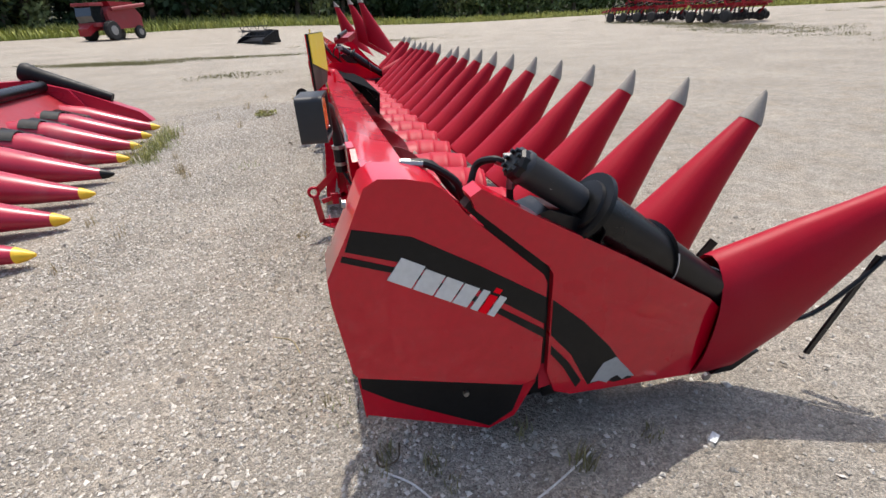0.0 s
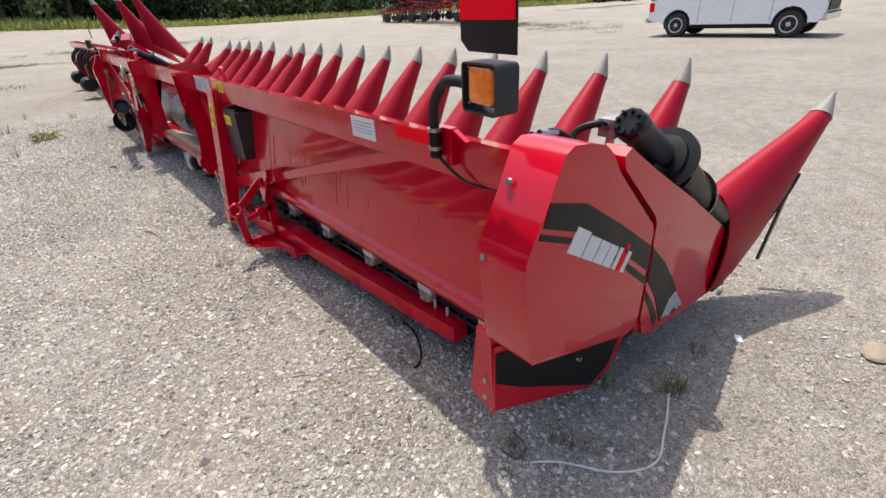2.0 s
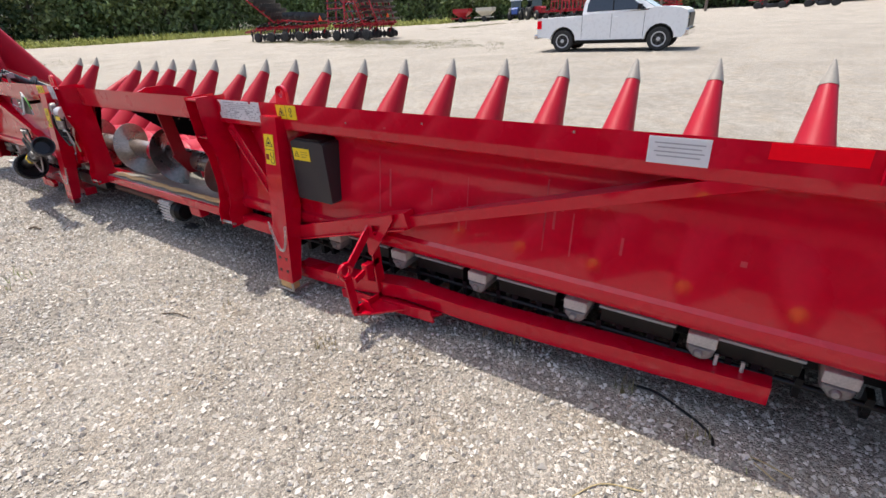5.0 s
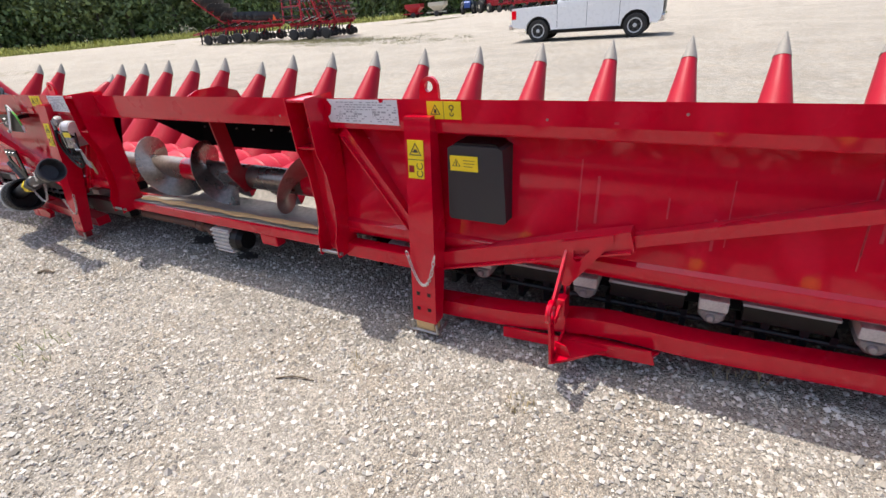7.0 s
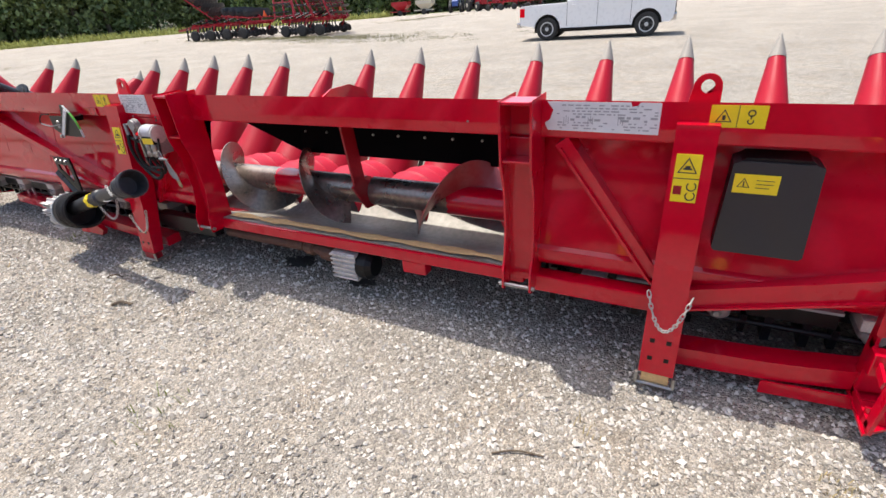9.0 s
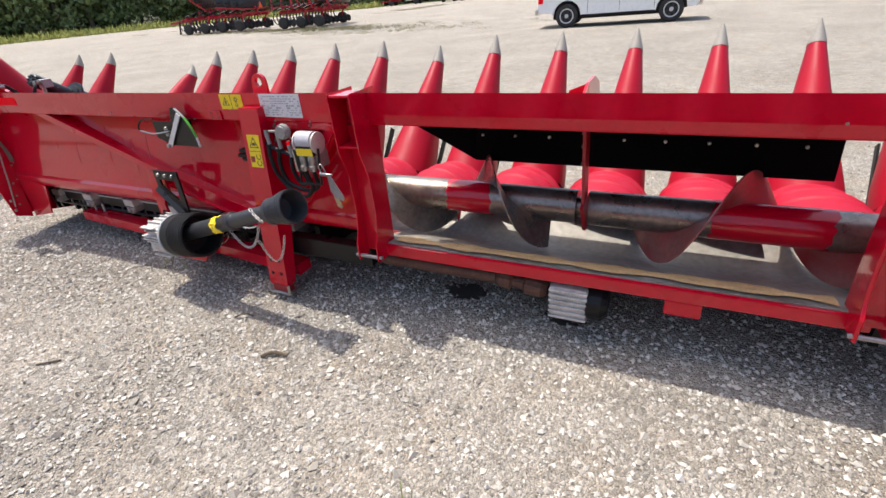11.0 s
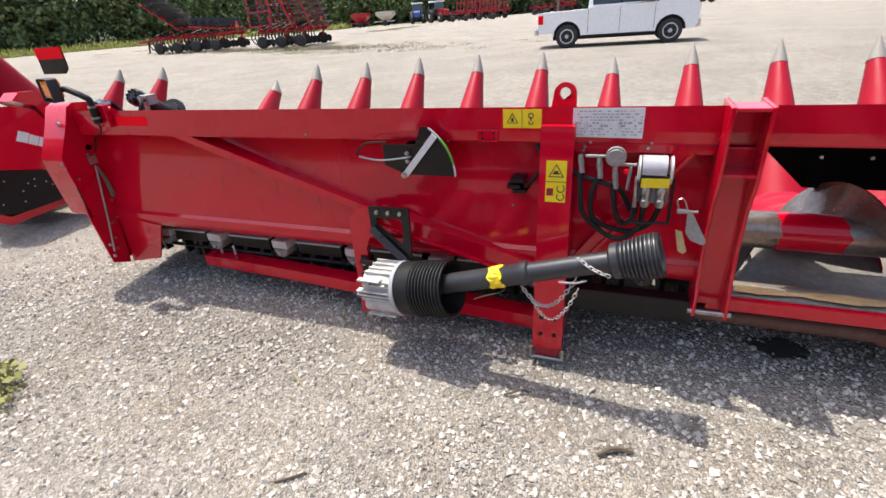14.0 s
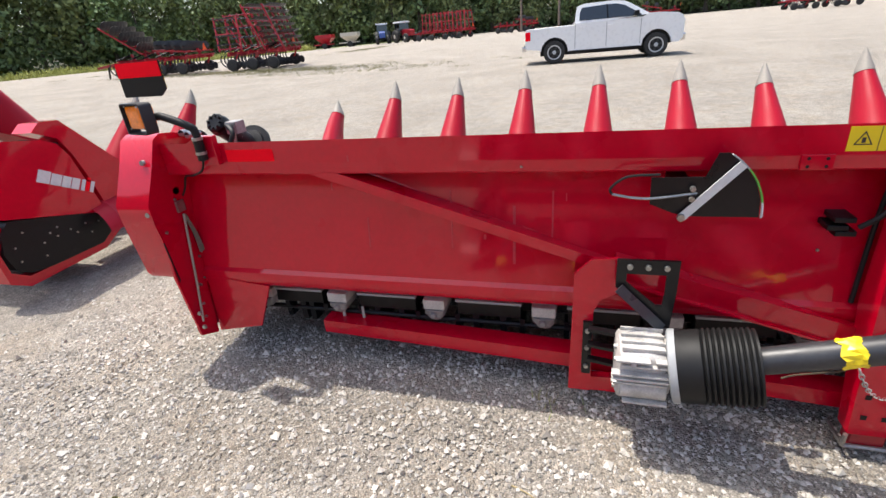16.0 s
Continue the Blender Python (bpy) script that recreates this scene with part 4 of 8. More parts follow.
# lamps on bent arms
def warning_lamp(owner, yb, lamp, plate, s, drop=0.0, turn=-10):
    """Hooded amber lamp with a lens each way and a marker plate on a bent arm. yb: the arm's foot; lamp, plate: their middles in x and y; s: +1 where the arm bends towards -y."""
    xa = -0.055
    x, ye = lamp
    T = Matrix.Translation((x, ye, 1.335 - drop)) @ pose(0, 0, 0, 0, 0, -8 if s > 0 else -14) @ Matrix.Scale(0.91, 4)
    TP = Matrix.Translation((plate[0], plate[1], 1.335 - drop)) @ pose(0, 0, 0, 0, 0, turn)

    def put(bm, m=T):
        bm.transform(m)
        return bm
    bm = B()
    box(bm, (-0.03, yb - 0.05, 1.05), (0.0, yb + 0.05, 1.175))
    prism(bm, [(yb - 0.05, 1.17), (yb + 0.05, 1.17), (yb - 0.11 * s, 1.138)], "x", -0.02, 0.0)
    part("lamp_bracket", bm, RED, owner, bevel=0.004)
    bm = B()
    tube(bm, bend([(xa, yb, 1.09), (xa, yb, 1.20), (xa - 0.01, yb - 0.02 * s, 1.26 - drop * 0.5), (xa - 0.015, yb - 0.07 * s, 1.315 - drop), ((xa + x) / 2, yb - 0.13 * s, 1.335 - drop), (x + 0.02, ye + 0.06 * s, 1.335 - drop)], 6), 0.0165, 12)
    arm = part("lamp_arm", bm, RUBBER, owner, "black rubber-sleeved bent arm", smooth=True)
    for z in (1.105, 1.165):
        bm = B()
        tube(bm, [(xa, yb, z), (xa, yb, z + 0.012)], 0.023, 12)
        part("arm_clamp", bm, STEEL, arm)
    bm = B()
    tube(bm, [(xa, yb, 1.08), (xa, yb, 1.175)], 0.021, 12)
    part("arm_sleeve", bm, BLACK, arm)

    def rounded(w, h, r, n=4):
        out = []
        for cy, cz, a0 in ((w - r, h - r, 0), (r - w, h - r, 90), (r - w, r - h, 180), (w - r, r - h, 270)):
            out += [(cy + r * math.cos(radians(a0 + 90 * k / n)), cz + r * math.sin(radians(a0 + 90 * k / n))) for k in range(n + 1)]
        return out
    dep = 0.040 if s > 0 else 0.016
    o, i = rounded(0.080, 0.069, 0.016), rounded(0.074, 0.063, 0.012)
    bm = loft(B(), [[(d, a, b) for a, b in ring] for d, ring in ((-0.040, i), (-0.040, o), (dep, o), (dep, i), (-0.040, i))], True, False)
    h = part("lamp_hood", put(bm), BLACK_BOX, owner, "open black plastic lamp hood", smooth=True)
    bm = prism(B(), [(-0.066, -0.046), (0.066, -0.046), (0.066, 0.060), (-0.066, 0.060)], "x", -0.022, 0.022)
    part("lamp_body", put(bm), BLACK, h, bevel=0.008)
    for f in (-1, 1):
        bm = loft(B(), [[(f * d, a, b + 0.007) for a, b in rounded(0.058 * k, 0.051 * k, 0.016 * k)] for d, k in ((0.018, 1.0), (0.028, 1.0), (0.0325, 0.95), (0.0355, 0.80), (0.0375, 0.5), (0.038, 0.1))])
        part("amber_lens", put(bm), AMBER, h, "moulded amber lens", smooth=True)
        for a in (-0.050, 0.050):
            for b in (-0.042, 0.056):
                bm = B()
                bolt(bm, (f * 0.033, a, b), (f, 0, 0), 0.004, 0.003)
                part("lens_screw", put(bm), STEEL, h)
    bm = prism(B(), [(-0.122, 0.215), (0.122, 0.215), (0.122, 0.105), (0.085, 0.078), (-0.122, 0.078)] if s > 0 else [(-0.122, 0.215), (0.122, 0.215), (0.122, 0.078), (-0.085, 0.078), (-0.122, 0.105)], "x", 0.004, 0.010)
    pl = part("marker_plate", put(bm, TP), BLACK, owner, "black marker plate with reflective strips", bevel=0.002)
    bm = box(B(), (0.0015, -0.120, 0.155), (0.0035, 0.120, 0.213))
    part("red_strip", put(bm, TP), BRIGHT_RED, pl)
    bm = prism(B(), [(-0.120, 0.213), (0.120, 0.213), (0.120, 0.13), (-0.120, 0.105)] if s < 0 else [(-0.120, 0.213), (0.120, 0.213), (0.120, 0.105), (-0.120, 0.145)], "x", 0.0105, 0.0125)
    part("yellow_strip", put(bm, TP), LABEL_YELLOW, pl)
    bm = B()
    tube(bm, bend([(xa, yb, 1.09), (xa + 0.03, yb - 0.05 * s, 1.03), (xa + 0.045, yb - 0.12 * s, 1.0), (0.04, yb - 0.22 * s, 0.98), (0.042, yb - 0.25 * s, 0.92), (0.042, yb - 0.29 * s, 0.87)]), 0.005, 6)
    part("lamp_cable", bm, RUBBER, arm)


warning_lamp(header, 2.0, (-0.117, 1.686), (-0.088, 1.73), 1)
warning_lamp(header, 10.40, (-0.09, 10.615), (-0.04, 10.61), -1, 0.065, -4)

# ---- fittings on the header ----
def label_plate(owner, x, y0, y1, z0, z1, mat, text="", tilt=0.0):
    """A flat printed label on a surface that faces -x; tilt: how far its foot stands out per metre of height."""
    bm = loft(B(), [[(x - d - tilt * (z1 - z), y, z) for y, z in ((y0, z0), (y1, z0), (y1, z1), (y0, z1))] for d in (0.0, 0.0025)])
    return part("label", bm, mat, owner, text)


def ink(owner, x, shapes, mat=None, tilt=0.0, z1=0.0, name="print"):
    """Printed shapes on a label, each a polygon of (y, z)."""
    for poly in shapes:
        bm = loft(B(), [[(x - d - tilt * (z1 - z), y, z) for y, z in poly] for d in (0.0018, 0.0034)])
        part(name, bm, mat or LABEL_INK, owner)


def ring_poly(cy, cz, r, w=0.25, n=3, rot=90, part_turn=1.0):
    a = [radians(rot) + part_turn * math.tau * k / n for k in range(n + 1)]
    out = [(cy + r * math.cos(t), cz + r * math.sin(t)) for t in a]
    inn = [(cy + r * (1 - w) * math.cos(t), cz + r * (1 - w) * math.sin(t)) for t in a]
    return [[out[k], out[k + 1], inn[k + 1], inn[k]] for k in range(n)]


def rect(y, z, w, h):
    return [(y - w / 2, z - h / 2), (y + w / 2, z - h / 2), (y + w / 2, z + h / 2), (y - w / 2, z + h / 2)]


def beam_warning(y0, y1, z0, z1):
    lb = label_plate(header, 0.0, y0, y1, z0, z1, LABEL_YELLOW, "yellow warning label with black pictograms")
    w, zc = y1 - y0, (z0 + z1) / 2
    ink(lb, -0.0, ring_poly(y1 - w * 0.25, zc - 0.004, 0.028, 0.22) + [rect(y1 - w * 0.25, zc - 0.004, 0.010, 0.016), rect(y0 + w * 0.5, zc, 0.002, z1 - z0)])
    ink(lb, -0.0, ring_poly(y0 + w * 0.27, zc + 0.012, 0.012, 0.35, 8) + ring_poly(y0 + w * 0.27, zc - 0.014, 0.010, 0.4, 6, 150, 0.7) + [rect(y0 + w * 0.27, zc, 0.004, 0.014)])


def post_warning(yc, z0, z1):
    t = 0.115 / 0.975
    x = -0.045 - t * (1.075 - z1)
    lb = label_plate(header, x - 0.0005, yc - 0.040, yc + 0.040, z0, z1, LABEL_YELLOW, "tall yellow warning label with black pictograms", t)
    h = z1 - z0
    ink(lb, x - 0.0005, ring_poly(yc, z1 - h * 0.28, 0.036, 0.2) + [rect(yc, z1 - h * 0.30, 0.028, 0.006), rect(yc, z1 - h * 0.26, 0.016, 0.008), rect(yc, z0 + h * 0.5, 0.078, 0.0025)], None, t, z1)
    ink(lb, x - 0.0005, ring_poly(yc - 0.020, z0 + h * 0.34, 0.017, 0.25, 7, 120, 0.8) + ring_poly(yc - 0.020, z0 + h * 0.14, 0.017, 0.25, 7, 120, 0.8), None, t, z1)
    ink(lb, x - 0.0005, [rect(yc + 0.022, z0 + h * 0.25, 0.026, 0.030)], DARK_RED, t, z1)


beam_warning(4.41, 4.57, 1.06, 1.132)
beam_warning(7.93, 8.085, 1.058, 1.132)
post_warning(4.61, 0.815, 0.98)
post_warning(7.857, 0.78, 0.945)


def chart_label(y0, y1, z0, z1, torn):
    bm = B()
    t = 0.02
    poly = [(y0, z0), (y1 - (0.0 if not torn else 0.012), z0 + 0.004), (y1, z0 + 0.03), (y1 - (t if torn else 0), z0 + 0.045), (y1 - (t * 1.6 if torn else 0), z1 - 0.03), (y1 - (t * 0.4 if torn else 0), z1), (y0, z1)]
    if torn:
        poly[-1:] = [(y0 + 0.10, z1), (y0 + 0.095, z1 - 0.014), (y0 + 0.075, z1 - 0.010), (y0 + 0.07, z1), (y0, z1)]
    loft(bm, [[(-d, y, z) for y, z in poly] for d in (0.0, 0.0025)])
    lb = part("label", bm, LABEL_WHITE, header, "white printed instruction label, torn at one end" if torn else "white printed instruction label")
    shapes = []
    w = y1 - y0
    pick = random.Random(12)
    for j in range(9):
        z = z0 + 0.014 + j * (z1 - z0 - 0.026) / 8
        y = y0 + 0.02 * w
        while y < y1 - 0.08 * w:
            d = w * pick.uniform(0.015, 0.07)
            if pick.random() < 0.62 and not (torn and y + d > y1 - 0.11 * w):
                shapes.append(rect(y + d / 2, z, d, 0.0045 if j not in (3, 4) else 0.008))
            y += d + w * 0.018
    for f in (0.30, 0.56, 0.78):
        for k in range(3):
            shapes.append(rect(y0 + w * (f + 0.02 * k), z0 + 0.042 + 0.006 * (k % 2), w * 0.006, 0.026))
    ink(lb, 0.0, shapes, LABEL_GREY)


chart_label(4.72, 5.125, 1.025, 1.135, True)
chart_label(7.555, 7.81, 1.022, 1.135, False)
lb = label_plate(header, 0.0, 2.46, 2.645, 1.042, 1.130, LABEL_WHITE, "weathered white rectangular label")
ink(lb, 0.0, [rect(2.55, 1.11 - 0.014 * k, 0.15 - 0.02 * (k % 2), 0.004) for k in range(4)], LABEL_GREY)
for y0, y1, z0, z1 in ((2.08, 2.31, 1.088, 1.136), (10.09, 10.325, 1.056, 1.108)):
    part("reflector_strip", loft(B(), [[(-d, y, z) for y, z in ((y0, z0), (y1, z0), (y1, z1), (y0, z1))] for d in (0.0, 0.002)]), BRIGHT_RED, header, "bright red reflective strip")

# document box
bm = prism(B(), [(4.215, 0.63), (4.225, 0.62), (4.48, 0.62), (4.49, 0.63), (4.475, 0.945), (4.455, 0.955), (4.25, 0.955), (4.225, 0.945)], "x", 0.125, -0.022)
docbox = part("document_box", bm, BLACK_BOX, header, "charcoal plastic document box", bevel=0.010, smooth=True)
bm = prism(B(), [(4.235, 0.945), (4.26, 0.966), (4.44, 0.966), (4.465, 0.945)], "x", 0.125, -0.012)
part("box_lid", bm, BLACK, docbox, bevel=0.004)
lb = label_plate(header, -0.0225, 4.335, 4.465, 0.848, 0.914, LABEL_YELLOW, "small yellow warning label")
ink(lb, -0.0225, ring_poly(4.435, 0.879, 0.022, 0.2) + [rect(4.435, 0.880, 0.004, 0.018), rect(4.375, 0.895, 0.050, 0.002), rect(4.375, 0.882, 0.050, 0.002), rect(4.38, 0.869, 0.040, 0.002)])


# lifting eyes and small top brackets
def lifting_eye(y):
    bm = B()
    outer = [(y - 0.01 + 0.044 * math.cos(t), 1.178 + 0.044 * math.sin(t)) for t in [math.pi * k / 10 for k in range(11)]] + [(y - 0.055, 1.112), (y + 0.045, 1.112)]
    inner = [(y - 0.01 + 0.021 * math.cos(t), 1.180 + 0.023 * math.sin(t)) for t in [math.tau * k / 13 for k in range(13)]]
    rings = []
    for x, pts in ((0.06, outer), (0.06, inner), (0.078, inner), (0.078, outer), (0.06, outer)):
        rings.append([(x, a, b) for a, b in pts])
    loft(bm, rings, True, False)
    part("lifting_eye", bm, RED, header, "red steel lifting eye")


lifting_eye(4.60)
lifting_eye(7.86)
bm = B()
prism(bm, [(6.235, 1.095), (6.31, 1.095), (6.31, 1.125), (6.245, 1.150), (6.235, 1.145)], "x", 0.12, 0.13)
prism(bm, [(0.05, 1.09), (0.05, 1.13), (0.12, 1.155), (0.27, 1.155), (0.40, 1.11), (0.44, 1.03), (0.40, 1.02), (0.17, 1.05)], "y", 6.236, 6.246)
part("top_bracket", bm, RED, header, "red bracket plate across the beam")


# hose hook by the near post
def hose_hook():
    x0 = -0.052
    out = [(3.965, 0.595), (3.770, 0.655), (3.765, 0.625), (3.925, 0.40), (3.945, 0.39), (3.960, 0.40)]
    hole = [(3.915, 0.568), (3.856, 0.585), (3.853, 0.572), (3.888, 0.522), (3.902, 0.515), (3.915, 0.528)]
    bm = loft(B(), [[(xx, y, z) for y, z in pl] for xx, pl in ((x0, out), (x0, hole), (x0 + 0.010, hole), (x0 + 0.010, out), (x0, out))], True, False)
    part("gusset", bm, RED, header, "red triangular gusset with a slot")
    y = 3.945
    ring = Vector((-0.244, y, 0.385))
    low = Vector((-0.213, y, 0.125))
    bm = B()
    for a, b, w in (((-0.21, y, 0.40), (0.0, y, 0.575), 0.05), ((-0.238, y, 0.36), low, 0.05), (low, (0.02, y, 0.115), 0.055), ((-0.19, y, 0.30), (0.0, y, 0.345), 0.035), ((-0.02, y, 0.57), (0.0, y, 0.12), 0.06)):
        bar(bm, a, b, w, 0.010, (0, 1, 0))
    part("hanger_plate", bm, RED, header, "cut-out red hanger plate")
    bm = B()
    tube(bm, [ring + Vector((0.038 * math.cos(t), 0, 0.038 * math.sin(t))) for t in [math.tau * k / 16 for k in range(17)]], 0.013, 8, False)
    part("hook_ring", bm, RED, header, "red steel ring", smooth=True)
    bm = box(B(), (-0.115, 3.925, 0.27), (-0.06, 3.965, 0.36))
    part("hanger_clip", bm, RED, header, bevel=0.006)
    bm = prism(B(), [(-0.225, 3.955), (0.02, 3.955), (0.02, 3.55), (-0.03, 3.58), (-0.05, 3.75), (-0.17, 3.88)], "z", 0.100, 0.112)
    part("hook_foot", bm, RED, header, "folded red foot plate of the hanger", bevel=0.004)
    bm = prism(B(), [(3.95, 0.112), (3.88, 0.112), (3.90, 0.165), (3.95, 0.175)], "x", -0.16, -0.152)
    part("foot_tab", bm, RED, header)


hose_hook()


# drive under the opening
def underdrive():
    bm = B()
    tube(bm, [(0.08, 7.26, 0.245), (0.09, 6.62, 0.235)], 0.034, 14)
    sh = part("drive_shaft", bm, RUSTY, header, "rusty brown drive shaft", smooth=True)
    bm = B()
    lathe(bm, (0.09, 6.62, 0.235), (0.08, 6.36, 0.215), [(0, 0.03), (0.1, 0.045), (0.3, 0.045), (0.35, 0.03), (0.55, 0.03), (0.6, 0.048), (0.9, 0.048), (1, 0.03)], 12)
    part("universal_joint", bm, RUSTY, sh, "greasy universal joint")
    bm = B()
    box(bm, (-0.01, 6.17, 0.125), (0.16, 6.33, 0.295))
    gb = part("centre_gearbox", bm, ALLOY, header, "ribbed cast alloy gearbox under the opening", bevel=0.004)
    for k in range(6):
        bm = box(B(), (-0.022, 6.165, 0.135 + k * 0.028), (0.15, 6.335, 0.147 + k * 0.028))
        part("cooling_fin", bm, ALLOY, gb, bevel=0.003)
    bm = B()
    lathe(bm, (0.06, 6.17, 0.21), (0.06, 6.08, 0.21), [(0, 0.085), (0.7, 0.085), (1, 0.06)], 16)
    part("gearbox_cover", bm, BLACK, gb)


underdrive()


# hydraulic drive and row auger at an end
def row_auger(my):
    bm = lathe(B(), (0.478, my(1.614), 1.141), (0.69, my(1.602), 0.993), [(0, 0.052), (0.05, 0.058), (0.1, 0.058), (0.12, 0.054), (0.9, 0.054), (1, 0.05)], 18)
    mo = part("hydraulic_motor", bm, BLACK_BOX, header, "dark grey hydraulic motor", smooth=True)
    bm = lathe(B(), (0.458, my(1.615), 1.155), (0.482, my(1.614), 1.138), [(0, 0.046), (0.3, 0.055), (1, 0.055)], 10)
    part("motor_cap", bm, BLACK, mo)
    d, u, w = frame_of(Vector((0.82, 0, -0.57)))
    for k in range(8):
        bm = B()
        a = k * math.tau / 8
        bolt(bm, Vector((0.458, my(1.615), 1.155)) + (u * math.cos(a) + w * math.sin(a)) * 0.036, -d, 0.008, 0.012)
        part("cap_bolt", bm, BLACK_STEEL, mo)
    bm = B()
    box(bm, (0.47, min(my(1.665), my(1.735)), 1.085), (0.545, max(my(1.665), my(1.735)), 1.15))
    part("port_block", bm, ALLOY_DIRTY, mo, "bright alloy port block", bevel=0.004)
    bm = B()
    d, u, w = frame_of(Vector((0.82, my(1.60) - my(1.612), -0.57)))
    c = Vector((0.585, my(1.608), 1.066)) + u * 0.0495 - w * 0.0
    loft(bm, [[c + d * a + w * b + u * h for a, b in ((-0.02, -0.012), (0.02, -0.012), (0.02, 0.012), (-0.02, 0.012))] for h in (0, 0.002)])
    part("motor_label", bm, LABEL_WHITE, mo)
    bm = lathe(B(), (0.70, my(1.601), 0.986), (0.745, my(1.598), 0.954), [(0, 0.055), (0.1, 0.088), (0.3, 0.092), (0.32, 0.124), (0.62, 0.126), (0.64, 0.092), (1, 0.082)], 28)
    part("auger_flange", bm, BLACK, header, "black plastic flange ring", smooth=True)
    bm = lathe(B(), (0.745, my(1.598), 0.954), (1.46, my(1.556), 0.44), [(0, 0.082), (0.12, 0.081), (0.30, 0.073), (0.6, 0.062), (1, 0.050)], 24)
    co = part("auger_cone", bm, BLACK_STEEL, header, "glossy black tapered row auger", smooth=True)
    bm = B()
    a, b = Vector((0.745, my(1.598), 0.954)), Vector((1.46, my(1.556), 0.44))
    d, u, w = frame_of(b - a)
    rings = []
    for i in range(61):
        f = 0.02 + 0.96 * i / 60
        t = f * math.tau * 2.3
        r0 = 0.078 - 0.028 * f
        r1 = r0 + 0.036 - 0.026 * min(1.0, f * 1.8)
        rings.append([a + (b - a) * f + (u * math.cos(t) + w * math.sin(t)) * r + d * o for r, o in ((r0, -0.003), (r1, -0.0015), (r1, 0.0015), (r0, 0.003))])
    loft(bm, rings)
    part("cone_flight", bm, BLACK_STEEL, co, "thin black flight", smooth=True)
    bm = loft(B(), [[q + (q - (a + (b - a) * ((q - a).dot(b - a) / (b - a).length_squared))).normalized() * o + d * e for o, e in ((-0.004, -0.0022), (0.0008, -0.0022), (0.0008, 0.0022), (-0.004, 0.0022))] for q in [(r[1] + r[2]) / 2 for r in rings[24:]]])
    part("worn_edge", bm, ALLOY, co, "bright worn flight edge", smooth=True)
    bm = prism(B(), [(0.48, 0.98), (0.56, 1.0), (0.72, 0.93), (0.80, 0.80), (0.60, 0.84)], "y", my(1.55), my(1.70))
    part("motor_mount", bm, BLACK_STEEL, header, "black steel motor mount", bevel=0.006)
    for k, pts in enumerate((((0.475, 1.70, 1.12), (0.43, 1.71, 1.14), (0.39, 1.77, 1.11), (0.36, 1.76, 1.04), (0.34, 1.78, 0.95)),
                             ((0.485, 1.69, 1.09), (0.48, 1.69, 1.03), (0.48, 1.69, 0.97), (0.46, 1.70, 0.90)),
                             ((0.12, 1.71, 1.165), (0.20, 1.70, 1.155), (0.29, 1.69, 1.09), (0.32, 1.69, 1.02), (0.42, 1.70, 0.94)),
                             ((0.12, 1.74, 1.155), (0.22, 1.73, 1.145), (0.28, 1.73, 1.06), (0.36, 1.74, 0.96)))):
        bm = B()
        tube(bm, bend([(x, my(y), z) for x, y, z in pts]), 0.013, 8)
        h = part("hydraulic_hose", bm, RUBBER, header, "black hydraulic hose", smooth=True)
        bm = B()
        p, q = Vector(pts[0]), Vector(pts[1])
        p.y, q.y = my(p.y), my(q.y)
        tube(bm, [p, p.lerp(q, 0.85)], 0.0155, 8)
        part("hose_fitting", bm, STEEL, h, "zinc hose fitting")


row_auger(lambda y: y)
row_auger(lambda y: 12.36 - y)


